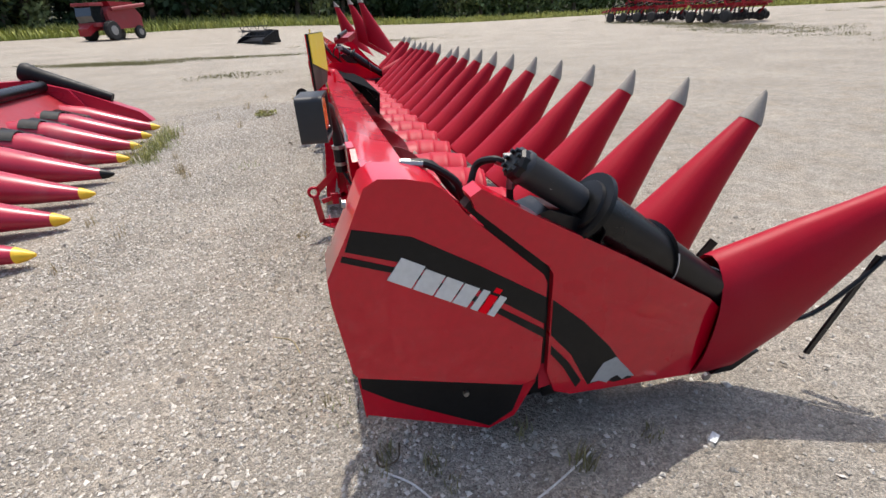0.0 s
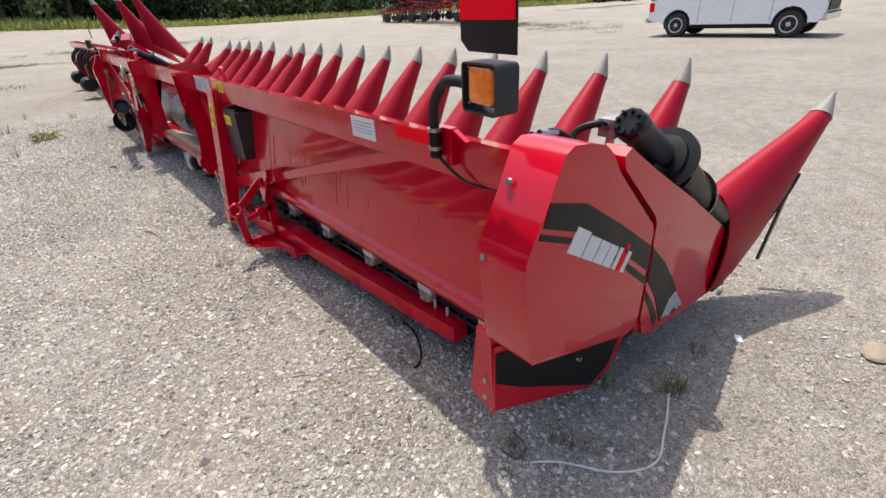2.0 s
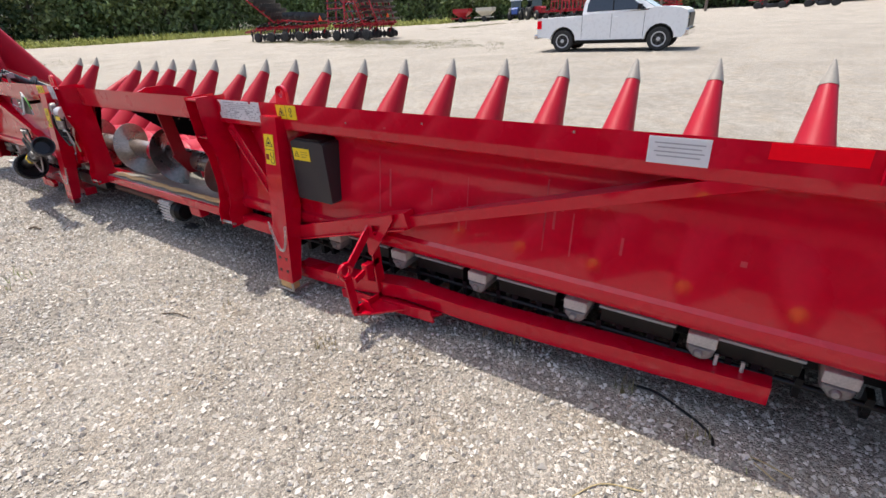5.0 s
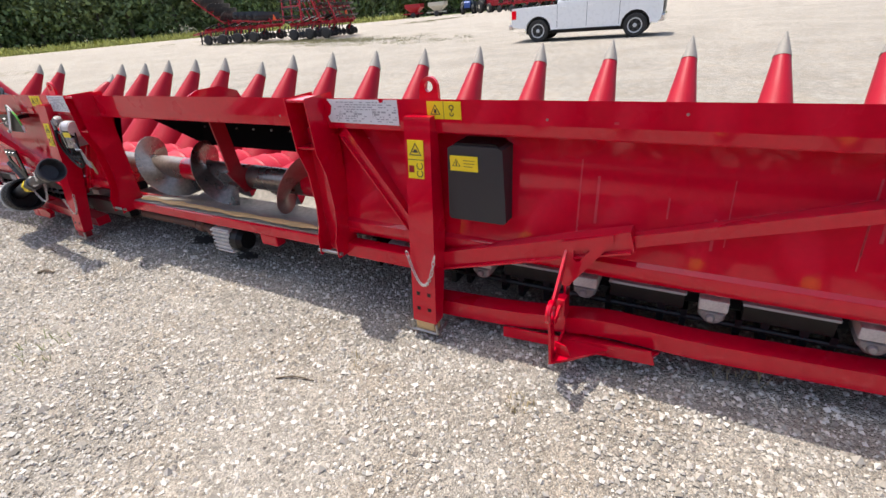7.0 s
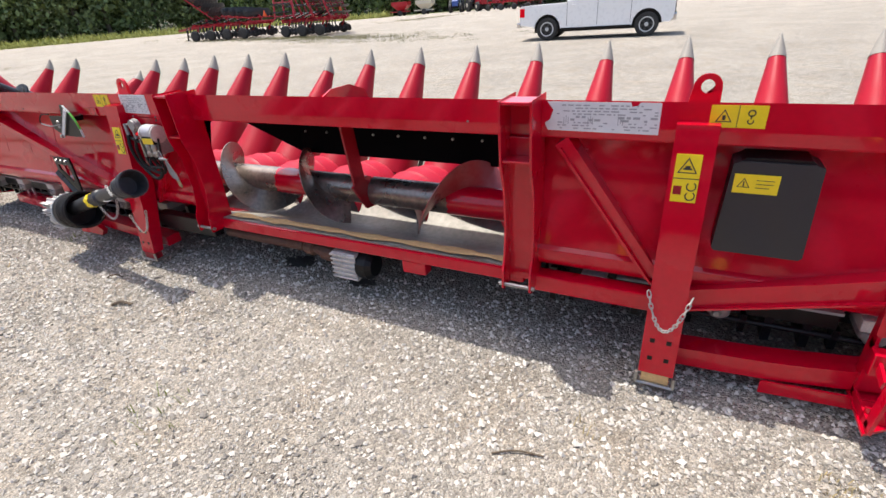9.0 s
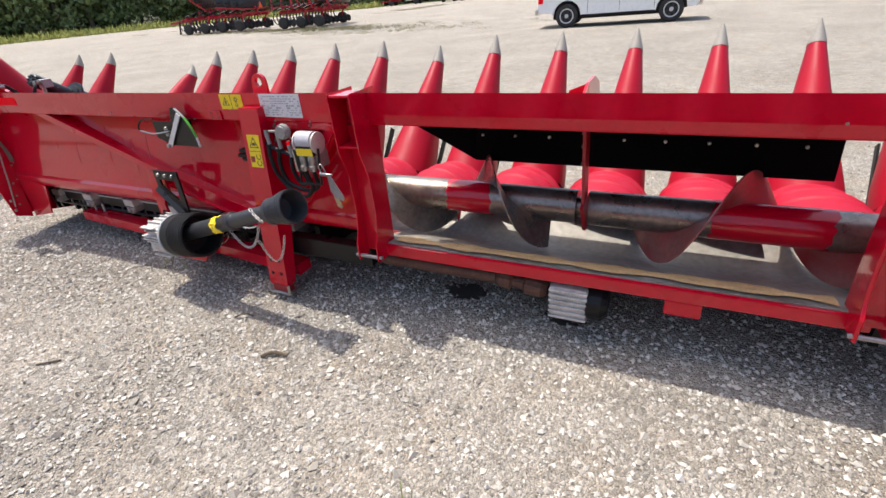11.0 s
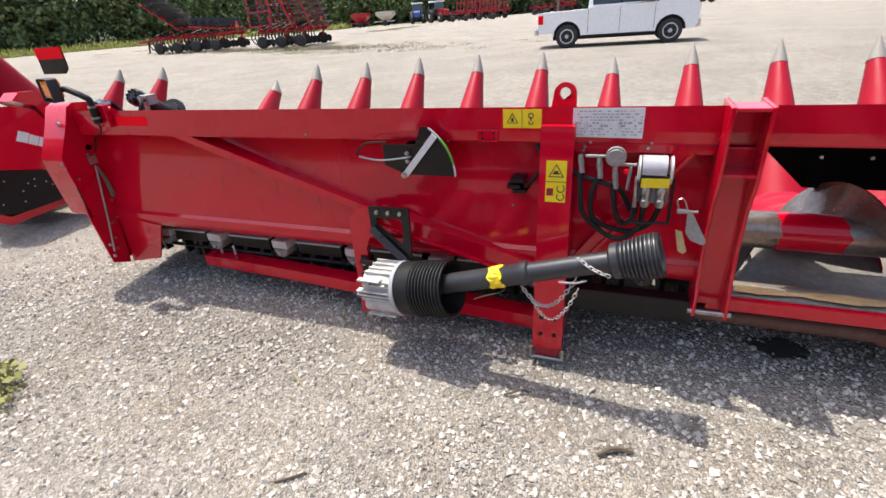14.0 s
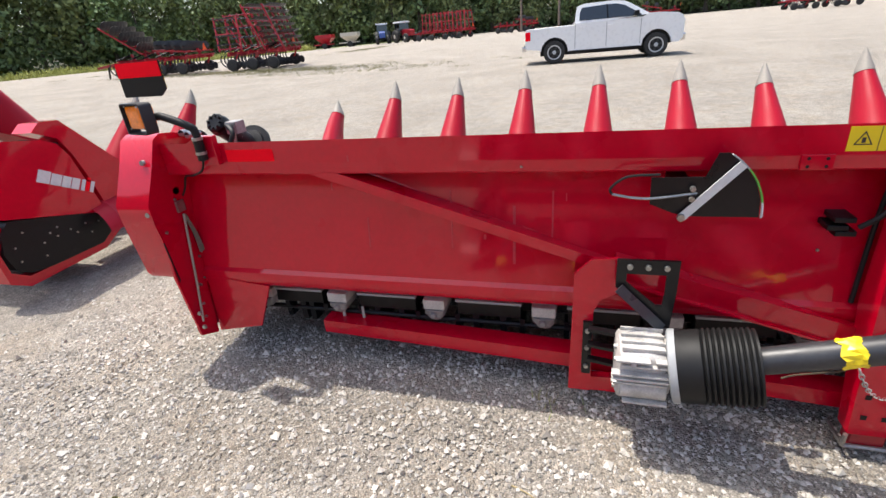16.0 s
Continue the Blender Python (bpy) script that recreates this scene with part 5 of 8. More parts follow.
# power take-off drive on the far half
def pto():
    def block(y, w, h, n=5):
        c = [(-0.19 + sx * (w - 0.04) + 0.04 * math.cos(t), y, 0.338 + sz * (h - 0.04) + 0.04 * math.sin(t)) for sx, sz, t0 in ((1, 1, 0), (-1, 1, 90), (-1, -1, 180), (1, -1, 270)) for t in [radians(t0 + 90 * j / (n - 1)) for j in range(n)]]
        return c
    bm = loft(B(), [block(y, w, h) for y, w, h in ((8.705, 0.080, 0.088), (8.695, 0.092, 0.100), (8.60, 0.095, 0.104), (8.55, 0.090, 0.100), (8.54, 0.075, 0.085), (8.527, 0.075, 0.085))])
    gb = part("side_gearbox", bm, ALLOY, header, "ribbed bright cast alloy gearbox", smooth=True)
    for z, y0, y1, t, d in ((0.424, 8.712, 8.60, 0.008, 0.020), (0.424, 8.585, 8.535, 0.008, 0.016), (0.402, 8.69, 8.545, 0.007, 0.016), (0.368, 8.722, 8.535, 0.008, 0.022), (0.350, 8.722, 8.535, 0.007, 0.024), (0.332, 8.705, 8.54, 0.007, 0.018), (0.246, 8.68, 8.535, 0.008, 0.016)):
        bm = box(B(), (-0.284 - d, y1, z - t / 2), (-0.275, y0, z + t / 2))
        part("cooling_fin", bm, ALLOY, gb, bevel=0.002)
    bm = loft(B(), [[(-0.280 - 0.016 * math.sin(math.pi * k / 6), y, 0.255 + 0.070 * k / 6) for k in range(7)] for y in (8.69, 8.54)])
    part("housing_rib", bm, ALLOY, gb, smooth=True)
    for k in range(4):
        bm = box(B(), (-0.26 + 0.042 * k, 8.545, 0.438), (-0.252 + 0.042 * k, 8.69, 0.452))
        part("cooling_fin", bm, ALLOY, gb, bevel=0.002)
    for k in range(6):
        a = radians(105 + k * 32)
        bm = B()
        bolt(bm, Vector((-0.19 + 0.085 * math.cos(a), 8.700, 0.338 + 0.085 * math.sin(a))), (0, 1, 0), 0.010, 0.014)
        part("housing_bolt", bm, STEEL, gb)
    for z in (0.27, 0.34, 0.41):
        bm = B()
        bar(bm, (-0.12, 8.70, z), (-0.10, 8.80, z), 0.03, 0.012)
        part("gearbox_tie", bm, BLACK_STEEL, gb)
    bm = B()
    bolt(bm, (-0.285, 8.655, 0.410), (-1, 0, 0.4), 0.012, 0.026)
    part("breather", bm, STEEL, gb)
    ax = Vector((-0.205, 8.525, 0.352)), Vector((-0.235, 8.265, 0.405))
    bm = lathe(B(), ax[0], ax[0].lerp(ax[1], 0.1), [(0, 0.122), (0.2, 0.130), (1, 0.130)], 28)
    part("guard_flange", bm, LABEL_GREY, header, "grey plastic flange ring", smooth=True)
    prof = [(0.1, 0.125), (0.38, 0.127)]
    for k in range(9):
        f = 0.40 + k * 0.062
        prof += [(f, 0.121), (f + 0.02, 0.130), (f + 0.042, 0.130), (f + 0.06, 0.121)]
    prof += [(0.975, 0.126), (1.0, 0.126), (1.0, 0.114), (0.5, 0.10)]
    bm = lathe(B(), ax[0], ax[1], prof, 30)
    part("shaft_guard", bm, RUBBER, header, "black ribbed rubber shaft guard", smooth=True)
    a, b = Vector((-0.245, 8.40, 0.40)), Vector((-0.288, 7.605, 0.648))
    bm = lathe(B(), a, b, [(0, 0.044), (0.55, 0.044), (0.56, 0.050), (0.60, 0.050), (0.61, 0.040), (1, 0.040)], 20)
    sh = part("pto_shaft", bm, SHAFT_GREY, header, "black plastic-guarded drive shaft", smooth=True)
    p, q = a.lerp(b, 0.405), a.lerp(b, 0.475)
    d, u, w = frame_of(q - p)
    bm = loft(B(), [[p.lerp(q, f + 0.12 * math.sin(k * 1.9 + 3 * f)) + (u * math.cos(k * 0.35 - 2.6) + w * math.sin(k * 0.35 - 2.6)) * (0.046 + 0.003 * math.sin(k * 2.1 + f * 5)) for k in range(13)] for f in (0, 0.35, 0.7, 1)], close=False)
    part("shaft_label", bm, LABEL_YELLOW, sh, "crumpled yellow label")
    c = b + (b - a).normalized() * 0.155
    prof = [(0, 0.05), (0.06, 0.066), (0.2, 0.068)]
    for k in range(9):
        f = 0.24 + k * 0.08
        r = 0.066 + 0.016 * min(1, k / 6)
        prof += [(f, r - 0.006), (f + 0.03, r), (f + 0.055, r), (f + 0.075, r - 0.006)]
    prof += [(1.0, 0.081), (1.0, 0.074), (0.5, 0.052)]
    bm = lathe(B(), b - (b - a).normalized() * 0.02, c, prof, 28)
    part("shaft_bell", bm, SHAFT_GREY, header, "black ribbed rubber bell", smooth=True)
    bm = B()
    out = [(8.715, 0.71), (8.510, 0.71), (8.512, 0.58), (8.52, 0.44), (8.555, 0.44), (8.715, 0.60)]
    hole = [(8.680, 0.655), (8.550, 0.655), (8.550, 0.58), (8.554, 0.53), (8.575, 0.53), (8.680, 0.62)]
    loft(bm, [[(xx, y, z) for y, z in pl] for xx, pl in ((-0.10, out), (-0.10, hole), (-0.088, hole), (-0.088, out), (-0.10, out))], True, False)
    br = part("gearbox_bracket", bm, BLACK_STEEL, header, "black triangular steel bracket", bevel=0.003)
    bm = bar(B(), (-0.118, 8.705, 0.605), (-0.118, 8.548, 0.448), 0.036, 0.005, (-0.5, 0.3, 0.6))
    part("bracket_arm", bm, SATIN_BLACK, br, "satin black folded arm")
    for k in range(3):
        bm = B()
        bolt(bm, (-0.10, 8.672 - 0.060 * k, 0.685), (-1, 0, 0), 0.011, 0.012)
        part("bracket_bolt", bm, STEEL, br)
    bm = prism(B(), [(8.70, 0.695), (8.80, 0.685), (8.86, 0.62), (8.87, 0.072), (8.78, 0.072), (8.785, 0.46), (8.76, 0.52), (8.70, 0.55)], "x", -0.06, -0.045)
    part("hitch_plate", bm, RED, header, "red curved hitch plate", bevel=0.003)
    bm = prism(B(), [(8.785, 0.17), (8.82, 0.17), (8.82, 0.42), (8.785, 0.42)], "x", -0.072, -0.0605)
    sp = part("hitch_spacer", bm, BLACK_STEEL, header, "black spacer plate")
    for z in (0.21, 0.38, 0.30):
        bm = B()
        bolt(bm, (-0.072, 8.803, z), (-1, 0, 0), 0.010, 0.010)
        part("spacer_bolt", bm, STEEL, sp)
    bm = prism(B(), [(8.866, 0.075), (8.866, 0.14), (8.62, 0.15), (8.56, 0.12), (8.60, 0.074)], "x", -0.057, -0.02)
    part("hitch_foot", bm, RED, header, "red foot under the gearbox", bevel=0.004)
    chain(header, (-0.28, 7.95, 0.50), (-0.27, 7.74, 0.555), 0.115)
    chain(header, (-0.300, 7.735, 0.655), (-0.345, 7.62, 0.618), 0.01)
    bm = B()
    tube(bm, bend([(-0.325, 7.80, 0.553), (-0.335, 7.74, 0.562), (-0.325, 7.70, 0.572)]), 0.004, 6)
    part("chain_hook", bm, ALLOY_DIRTY, header, "pale zinc hook")
    bm = B()
    tube(bm, bend([(-0.26, 8.02, 0.46), (-0.24, 8.05, 0.42), (-0.20, 8.14, 0.36), (-0.20, 8.18, 0.34)]), 0.003, 5)
    part("cord", bm, TWIG, header)


pto()


# tilt gauge
def tilt_gauge():
    x = -0.05
    bm = prism(B(), [(8.435, 1.072), (8.464, 0.995), (8.625, 0.993), (8.623, 0.90), (8.547, 0.868), (8.50, 0.858), (8.293, 0.858), (8.298, 0.92), (8.318, 0.975), (8.355, 1.03), (8.405, 1.072)], "x", x, x + 0.004)
    g = part("tilt_gauge", bm, BLACK_STEEL, header, "black quadrant tilt gauge with a green scale")
    bm = B()
    box(bm, (x + 0.004, 8.50, 0.94), (0.13, 8.56, 0.97))
    part("gauge_stay", bm, BLACK_STEEL, g)
    arc = [(8.540 - 0.251 * math.cos(t), 0.858 + 0.251 * math.sin(t)) for t in [radians(4 * d) for d in range(0, 15)]]
    for lo, hi, mat, text in ((0, 4, LABEL_WHITE, "cream scale"), (3, 11, LABEL_GREEN, "green scale"), (10, 15, LABEL_GREY, "grey scale")):
        seg = arc[lo:hi]
        bm = loft(B(), [[(xx, y, z) for y, z in seg] + [(xx, y - 0.004, z + 0.003) for y, z in seg[::-1]] for xx in (x - 0.008, x + 0.004)])
        part("scale_strip", bm, mat, g, text)
    bm = B()
    bar(bm, (x - 0.012, 8.522, 0.858), (x - 0.012, 8.366, 1.039), 0.028, 0.005, (1, 0, 0))
    part("pointer", bm, DECAL_WHITE, g, "pale pointer arm")
    for yy, zz, r in ((8.525, 0.86, 0.014), (8.50, 0.925, 0.010), (8.50, 0.96, 0.010)):
        bm = B()
        bolt(bm, (x - 0.014, yy, zz), (-1, 0, 0), r, 0.012)
        part("gauge_bolt", bm, STEEL, g)
    bm = B()
    tube(bm, bend([(x - 0.012, 8.485, 0.943), (x - 0.012, 8.613, 0.925), (x - 0.01, 8.68, 0.926), (x - 0.01, 8.746, 0.938)]), 0.0045, 6)
    part("gauge_cable", bm, STEEL, g, "bright bare cable")
    bm = B()
    tube(bm, bend([(x - 0.01, 8.746, 0.938), (x - 0.01, 8.751, 0.96), (x - 0.01, 8.70, 0.999), (x - 0.01, 8.60, 1.006)]), 0.0045, 6)
    part("gauge_cable", bm, RUBBER, g, "black sheathed cable")


tilt_gauge()


# hydraulic coupler
def coupler():
    bm = B()
    box(bm, (-0.085, 7.445, 0.80), (0.0, 7.555, 0.90))
    cp = part("hydraulic_coupler", bm, ALLOY_DIRTY, header, "silver multi-coupler block with hoses", bevel=0.006)
    bm = loft(B(), [[(-0.062 + 0.046 * math.cos(a), y, 0.93 + 0.046 * math.sin(a)) for a in [radians(20 + 20 * k) for k in range(10)]] for y in (7.462, 7.546)])
    part("coupler_cover", bm, SHAFT_LIGHT, cp, "pale grey rounded cover", smooth=True)
    for y in (7.446, 7.554):
        bm = lathe(B(), (-0.062, y - 0.005, 0.922), (-0.062, y + 0.005, 0.922), [(0, 0.046), (0.1, 0.052), (0.9, 0.052), (1, 0.046)], 24)
        part("coupler_cheek", bm, ALLOY, cp, smooth=True)
    bm = loft(B(), [[(-0.1085 - d, y, z) for y, z in ((7.45, 0.870), (7.545, 0.868), (7.545, 0.903), (7.45, 0.905))] for d in (0, 0.003)])
    part("label", bm, LABEL_YELLOW, cp, "worn yellow label")
    bm = box(B(), (-0.108, 7.45, 0.866), (-0.08, 7.55, 0.912))
    part("coupler_front", bm, BLACK_STEEL, cp, bevel=0.004)
    for y in (7.472, 7.525):
        bm = lathe(B(), (-0.095, y, 0.868), (-0.10, y, 0.79), [(0, 0.015), (0.12, 0.019), (0.35, 0.019), (0.4, 0.016), (0.6, 0.016), (0.65, 0.020), (0.85, 0.020), (1, 0.013)], 12)
        part("quick_coupling", bm, STEEL, cp, smooth=True)
    bm = prism(B(), [(7.56, 0.90), (7.566, 0.90), (7.566, 0.79), (7.552, 0.79)], "x", -0.115, -0.07)
    part("coupler_lever", bm, STEEL, cp, "zinc locking lever")
    bm = B()
    bolt(bm, (-0.09, 7.60, 0.922), (-1, 0, 0), 0.010, 0.012)
    part("pressure_button", bm, BRIGHT_RED, cp, "small red button")
    for a, b in (((-0.05, 7.62, 0.935), (-0.05, 7.565, 0.935)), ((-0.06, 7.585, 0.93), (-0.065, 7.59, 0.84)), ((-0.05, 7.75, 0.965), (-0.05, 7.66, 0.965))):
        bm = B()
        tube(bm, [a, b], 0.006, 8)
        part("steel_pipe", bm, ALLOY_DIRTY, cp)
    bm = lathe(B(), (-0.05, 7.640, 0.970), (-0.09, 7.640, 0.970), [(0, 0.034), (0.2, 0.037), (0.7, 0.037), (0.72, 0.031), (1, 0.030)], 20)
    part("dust_cap", bm, ALLOY_DIRTY, cp, "round cast cap", smooth=True)
    for y, z0, z1 in ((7.70, 0.88, 0.96), (7.77, 0.90, 0.97), (7.64, 0.84, 0.92)):
        bm = lathe(B(), (-0.05, y, z1), (-0.055, y - 0.01, z0), [(0, 0.009), (0.4, 0.012), (0.6, 0.010), (1, 0.011)], 10)
        part("hose_fitting", bm, ALLOY_DIRTY, cp, smooth=True)
    routes = [[(-0.055, 7.70, 0.88), (-0.06, 7.72, 0.80), (-0.05, 7.70, 0.70), (-0.045, 7.58, 0.66), (-0.06, 7.50, 0.70), (-0.10, 7.472, 0.79)],
              [(-0.055, 7.77, 0.90), (-0.07, 7.76, 0.82), (-0.06, 7.74, 0.72), (-0.06, 7.62, 0.63), (-0.06, 7.54, 0.68), (-0.10, 7.525, 0.79)],
              [(-0.055, 7.64, 0.84), (-0.07, 7.63, 0.77), (-0.06, 7.60, 0.70), (-0.06, 7.56, 0.72), (-0.09, 7.555, 0.79)],
              [(0.0, 7.90, 0.95), (-0.04, 7.80, 0.90), (-0.05, 7.72, 0.87), (-0.05, 7.62, 0.84), (-0.04, 7.57, 0.75)]]
    for r in routes:
        bm = B()
        tube(bm, bend(r), 0.0105, 8)
        part("hydraulic_hose", bm, RUBBER, cp, "black hydraulic hose", smooth=True)
    bm = B()
    for a, b in (((-0.105, 7.435, 0.73), (-0.105, 7.565, 0.725)), ((-0.105, 7.435, 0.73), (-0.08, 7.435, 0.90)), ((-0.105, 7.565, 0.725), (-0.08, 7.565, 0.80))):
        tube(bm, [a, b], 0.006, 8)
    part("coupler_handle", bm, BLACK_STEEL, cp, "black wire handle")
    bm = prism(B(), [(7.378, 0.786), (7.362, 0.786), (7.304, 0.682), (7.303, 0.668), (7.312, 0.660), (7.353, 0.676), (7.374, 0.706)], "x", -0.123, -0.119)
    part("latch_plate", bm, ALLOY_DIRTY, header, "dull steel latch plate", bevel=0.001)
    bm = prism(B(), [(7.404, 0.697), (7.380, 0.690), (7.354, 0.609), (7.365, 0.597), (7.385, 0.610)], "x", -0.082, -0.078)
    part("latch_tongue", bm, BRASS_DULL, header, "yellowed zinc latch tongue")
    bm = lathe(B(), (-0.125, 7.415, 0.790), (-0.125, 7.345, 0.791), [(0, 0.004), (0.05, 0.010), (0.5, 0.008), (0.6, 0.005), (1, 0.005)], 10)
    part("latch_pin", bm, STEEL, header, smooth=True)
    bm = B()
    tube(bm, bend([(-0.125, 7.407, 0.795), (-0.125, 7.416, 0.830), (-0.125, 7.396, 0.836), (-0.125, 7.379, 0.795)]), 0.003, 6)
    part("pin_clip", bm, STEEL, header)
    for y, z in ((8.03, 0.832), (8.045, 0.805), (8.02, 0.785)):
        bm = box(B(), (0.0, y - 0.030, z - 0.009), (0.10, y + 0.030, z + 0.009))
        part("wire_connector", bm, BLACK, header, "black plastic wiring connector", bevel=0.004)
    bm = B()
    tube(bm, bend([(0.0, 7.99, 0.81), (-0.02, 7.95, 0.86), (-0.01, 7.92, 0.92), (0.02, 7.95, 0.99)]), 0.009, 8)
    part("wiring_loom", bm, RUBBER, header, "black wiring loom", smooth=True)
    bm = B()
    tube(bm, bend([(0.03, 7.925, 0.97), (0.035, 7.93, 0.86), (0.035, 7.932, 0.74), (0.03, 7.934, 0.62), (0.025, 7.936, 0.52)]), 0.008, 8)
    part("wiring_loom", bm, RUBBER, header, "black wiring loom", smooth=True)


coupler()
bm = box(B(), (0.010, 7.30, 0.962), (0.03, 7.80, 0.998))
part("beam_skirt", bm, RED, header, "red strip under the beam", bevel=0.003)
for y in (7.53, 7.76, 7.765):
    bm = B()
    bolt(bm, (0.010, y, 0.985 - 0.012 * (y > 7.763)), (-1, 0, 0), 0.007, 0.008)
    part("zinc_bolt", bm, STEEL, header)

# inner side plate of the far end, with a locking rod and a tool clipped to it
bm = prism(B(), [(-0.055, 1.0), (-0.125, 0.86), (-0.150, 0.54), (-0.117, 0.19), (-0.012, 0.142), (0.018, 0.43), (0.03, 0.52), (0.14, 1.0)], "y", 10.676, 10.688)
sp = part("side_plate", bm, RED, header, "red inner side plate", bevel=0.002)
bm = prism(B(), [(-0.148, 0.72), (-0.142, 0.72), (-0.128, 0.52), (-0.136, 0.508)], "y", 10.674, 10.678)
part("panel_slot", bm, BLACK, sp, "dark slot along the folded edge")
bm = prism(B(), [(10.685, 0.135), (10.41, 0.19), (10.30, 0.43), (10.66, 0.47)], "x", 0.010, 0.020)
part("rear_plate", bm, RED, header, "red rear corner plate", bevel=0.003)
bm = B()
tube(bm, [(0.0, 10.662, 0.81), (-0.06, 10.660, 0.46), (-0.098, 10.660, 0.265)], 0.006, 8)
part("locking_rod", bm, STEEL, header, "zinc locking rod")
for dx in (0.0, 0.012, 0.024):
    bm = B()
    tube(bm, bend([(0.004 + dx * 0.3, 10.665, 0.80), (0.020 + dx * 0.6, 10.660, 0.70), (0.022 + dx, 10.658, 0.60)]), 0.005, 6)
    part("tool_handle", bm, POLE_WOOD, header, "dusty brown tool shank")
bm = box(B(), (-0.020, 10.664, 0.82), (0.028, 10.677, 0.875))
part("rod_bracket", bm, STEEL, header, "small zinc bracket", bevel=0.003)
for x, z in ((-0.012, 0.885), (0.02, 0.835), (0.045, 0.59), (0.02, 0.575), (0.01, 0.46), (-0.03, 0.44), (-0.05, 0.34), (-0.06, 0.27), (-0.115, 0.76)):
    bm = B()
    bolt(bm, (x, 10.678, z), (0, -1, 0), 0.008, 0.010)
    part("panel_bolt", bm, STEEL, sp)
bm = B()
bolt(bm, (0.012, 10.677, 0.92), (0, -1, 0), 0.022, 0.002)
part("grommet_hole", bm, BLACK, sp, "black cable hole")
bm = box(B(), (-0.007, 8.105, 1.002), (0.004, 8.195, 1.05))
bp = part("beam_plate", bm, RED, header, "small red plate with four holes", bevel=0.002)
for y in (8.125, 8.175):
    for z in (1.013, 1.038):
        bm = B()
        bolt(bm, (-0.0065, y, z), (-1, 0, 0), 0.006, 0.0012)
        part("plate_hole", bm, BLACK, bp)

# scratches and chips in the paint
STREAKS = [(y, 0.60 + 0.05 * (k % 3), 0.90 - 0.06 * (k % 4), 0.003 + 0.002 * (k % 2)) for k, y in enumerate((3.93, 3.86, 3.60, 3.44, 3.02, 2.98, 2.90, 2.70, 8.95, 9.10, 9.74, 9.22))]
for y, z0, z1, w in STREAKS + [(9.36, 0.66, 0.90, 0.003), (3.40, 0.62, 0.86, 0.002), (3.02, 0.60, 0.84, 0.002), (2.30, 0.70, 0.72, 0.010), (2.95, 0.78, 0.79, 0.006), (9.75, 1.05, 1.075, 0.004), (9.9, 0.90, 0.93, 0.003), (8.9, 0.86, 0.89, 0.002), (3.8, 1.06, 1.068, 0.008), (4.98, 0.93, 0.936, 0.010), (4.98, 0.885, 0.891, 0.010)]:
    x = 0.0 if z0 > 1.0 else sheet_x(z0) - 0.001
    xt = 0.0 if z0 > 1.0 else sheet_x(z1) - 0.001
    bm = loft(B(), [[(x - d, y - w, z0), (x - d, y + w, z0), (xt - d, y + w, z1), (xt - d, y - w, z1)] for d in (-0.004, 0.0012)])
    part("paint_scratch", bm, SCRATCH, header, "pale scratch in the paint")
for y, z in ((3.58, 1.10), (4.05, 1.07), (8.33, 1.0), (8.06, 0.70), (8.18, 0.99), (9.06, 1.02), (7.52, 1.005), (7.74, 1.005), (2.9, 1.12), (5.45, 1.05)):
    bm = B()
    bolt(bm, (0.004 if z >= 1.0 else sheet_x(z) + 0.001, y, z), (-1, 0, 0), 0.006, 0.006)
    part("rivet", bm, STEEL, header)

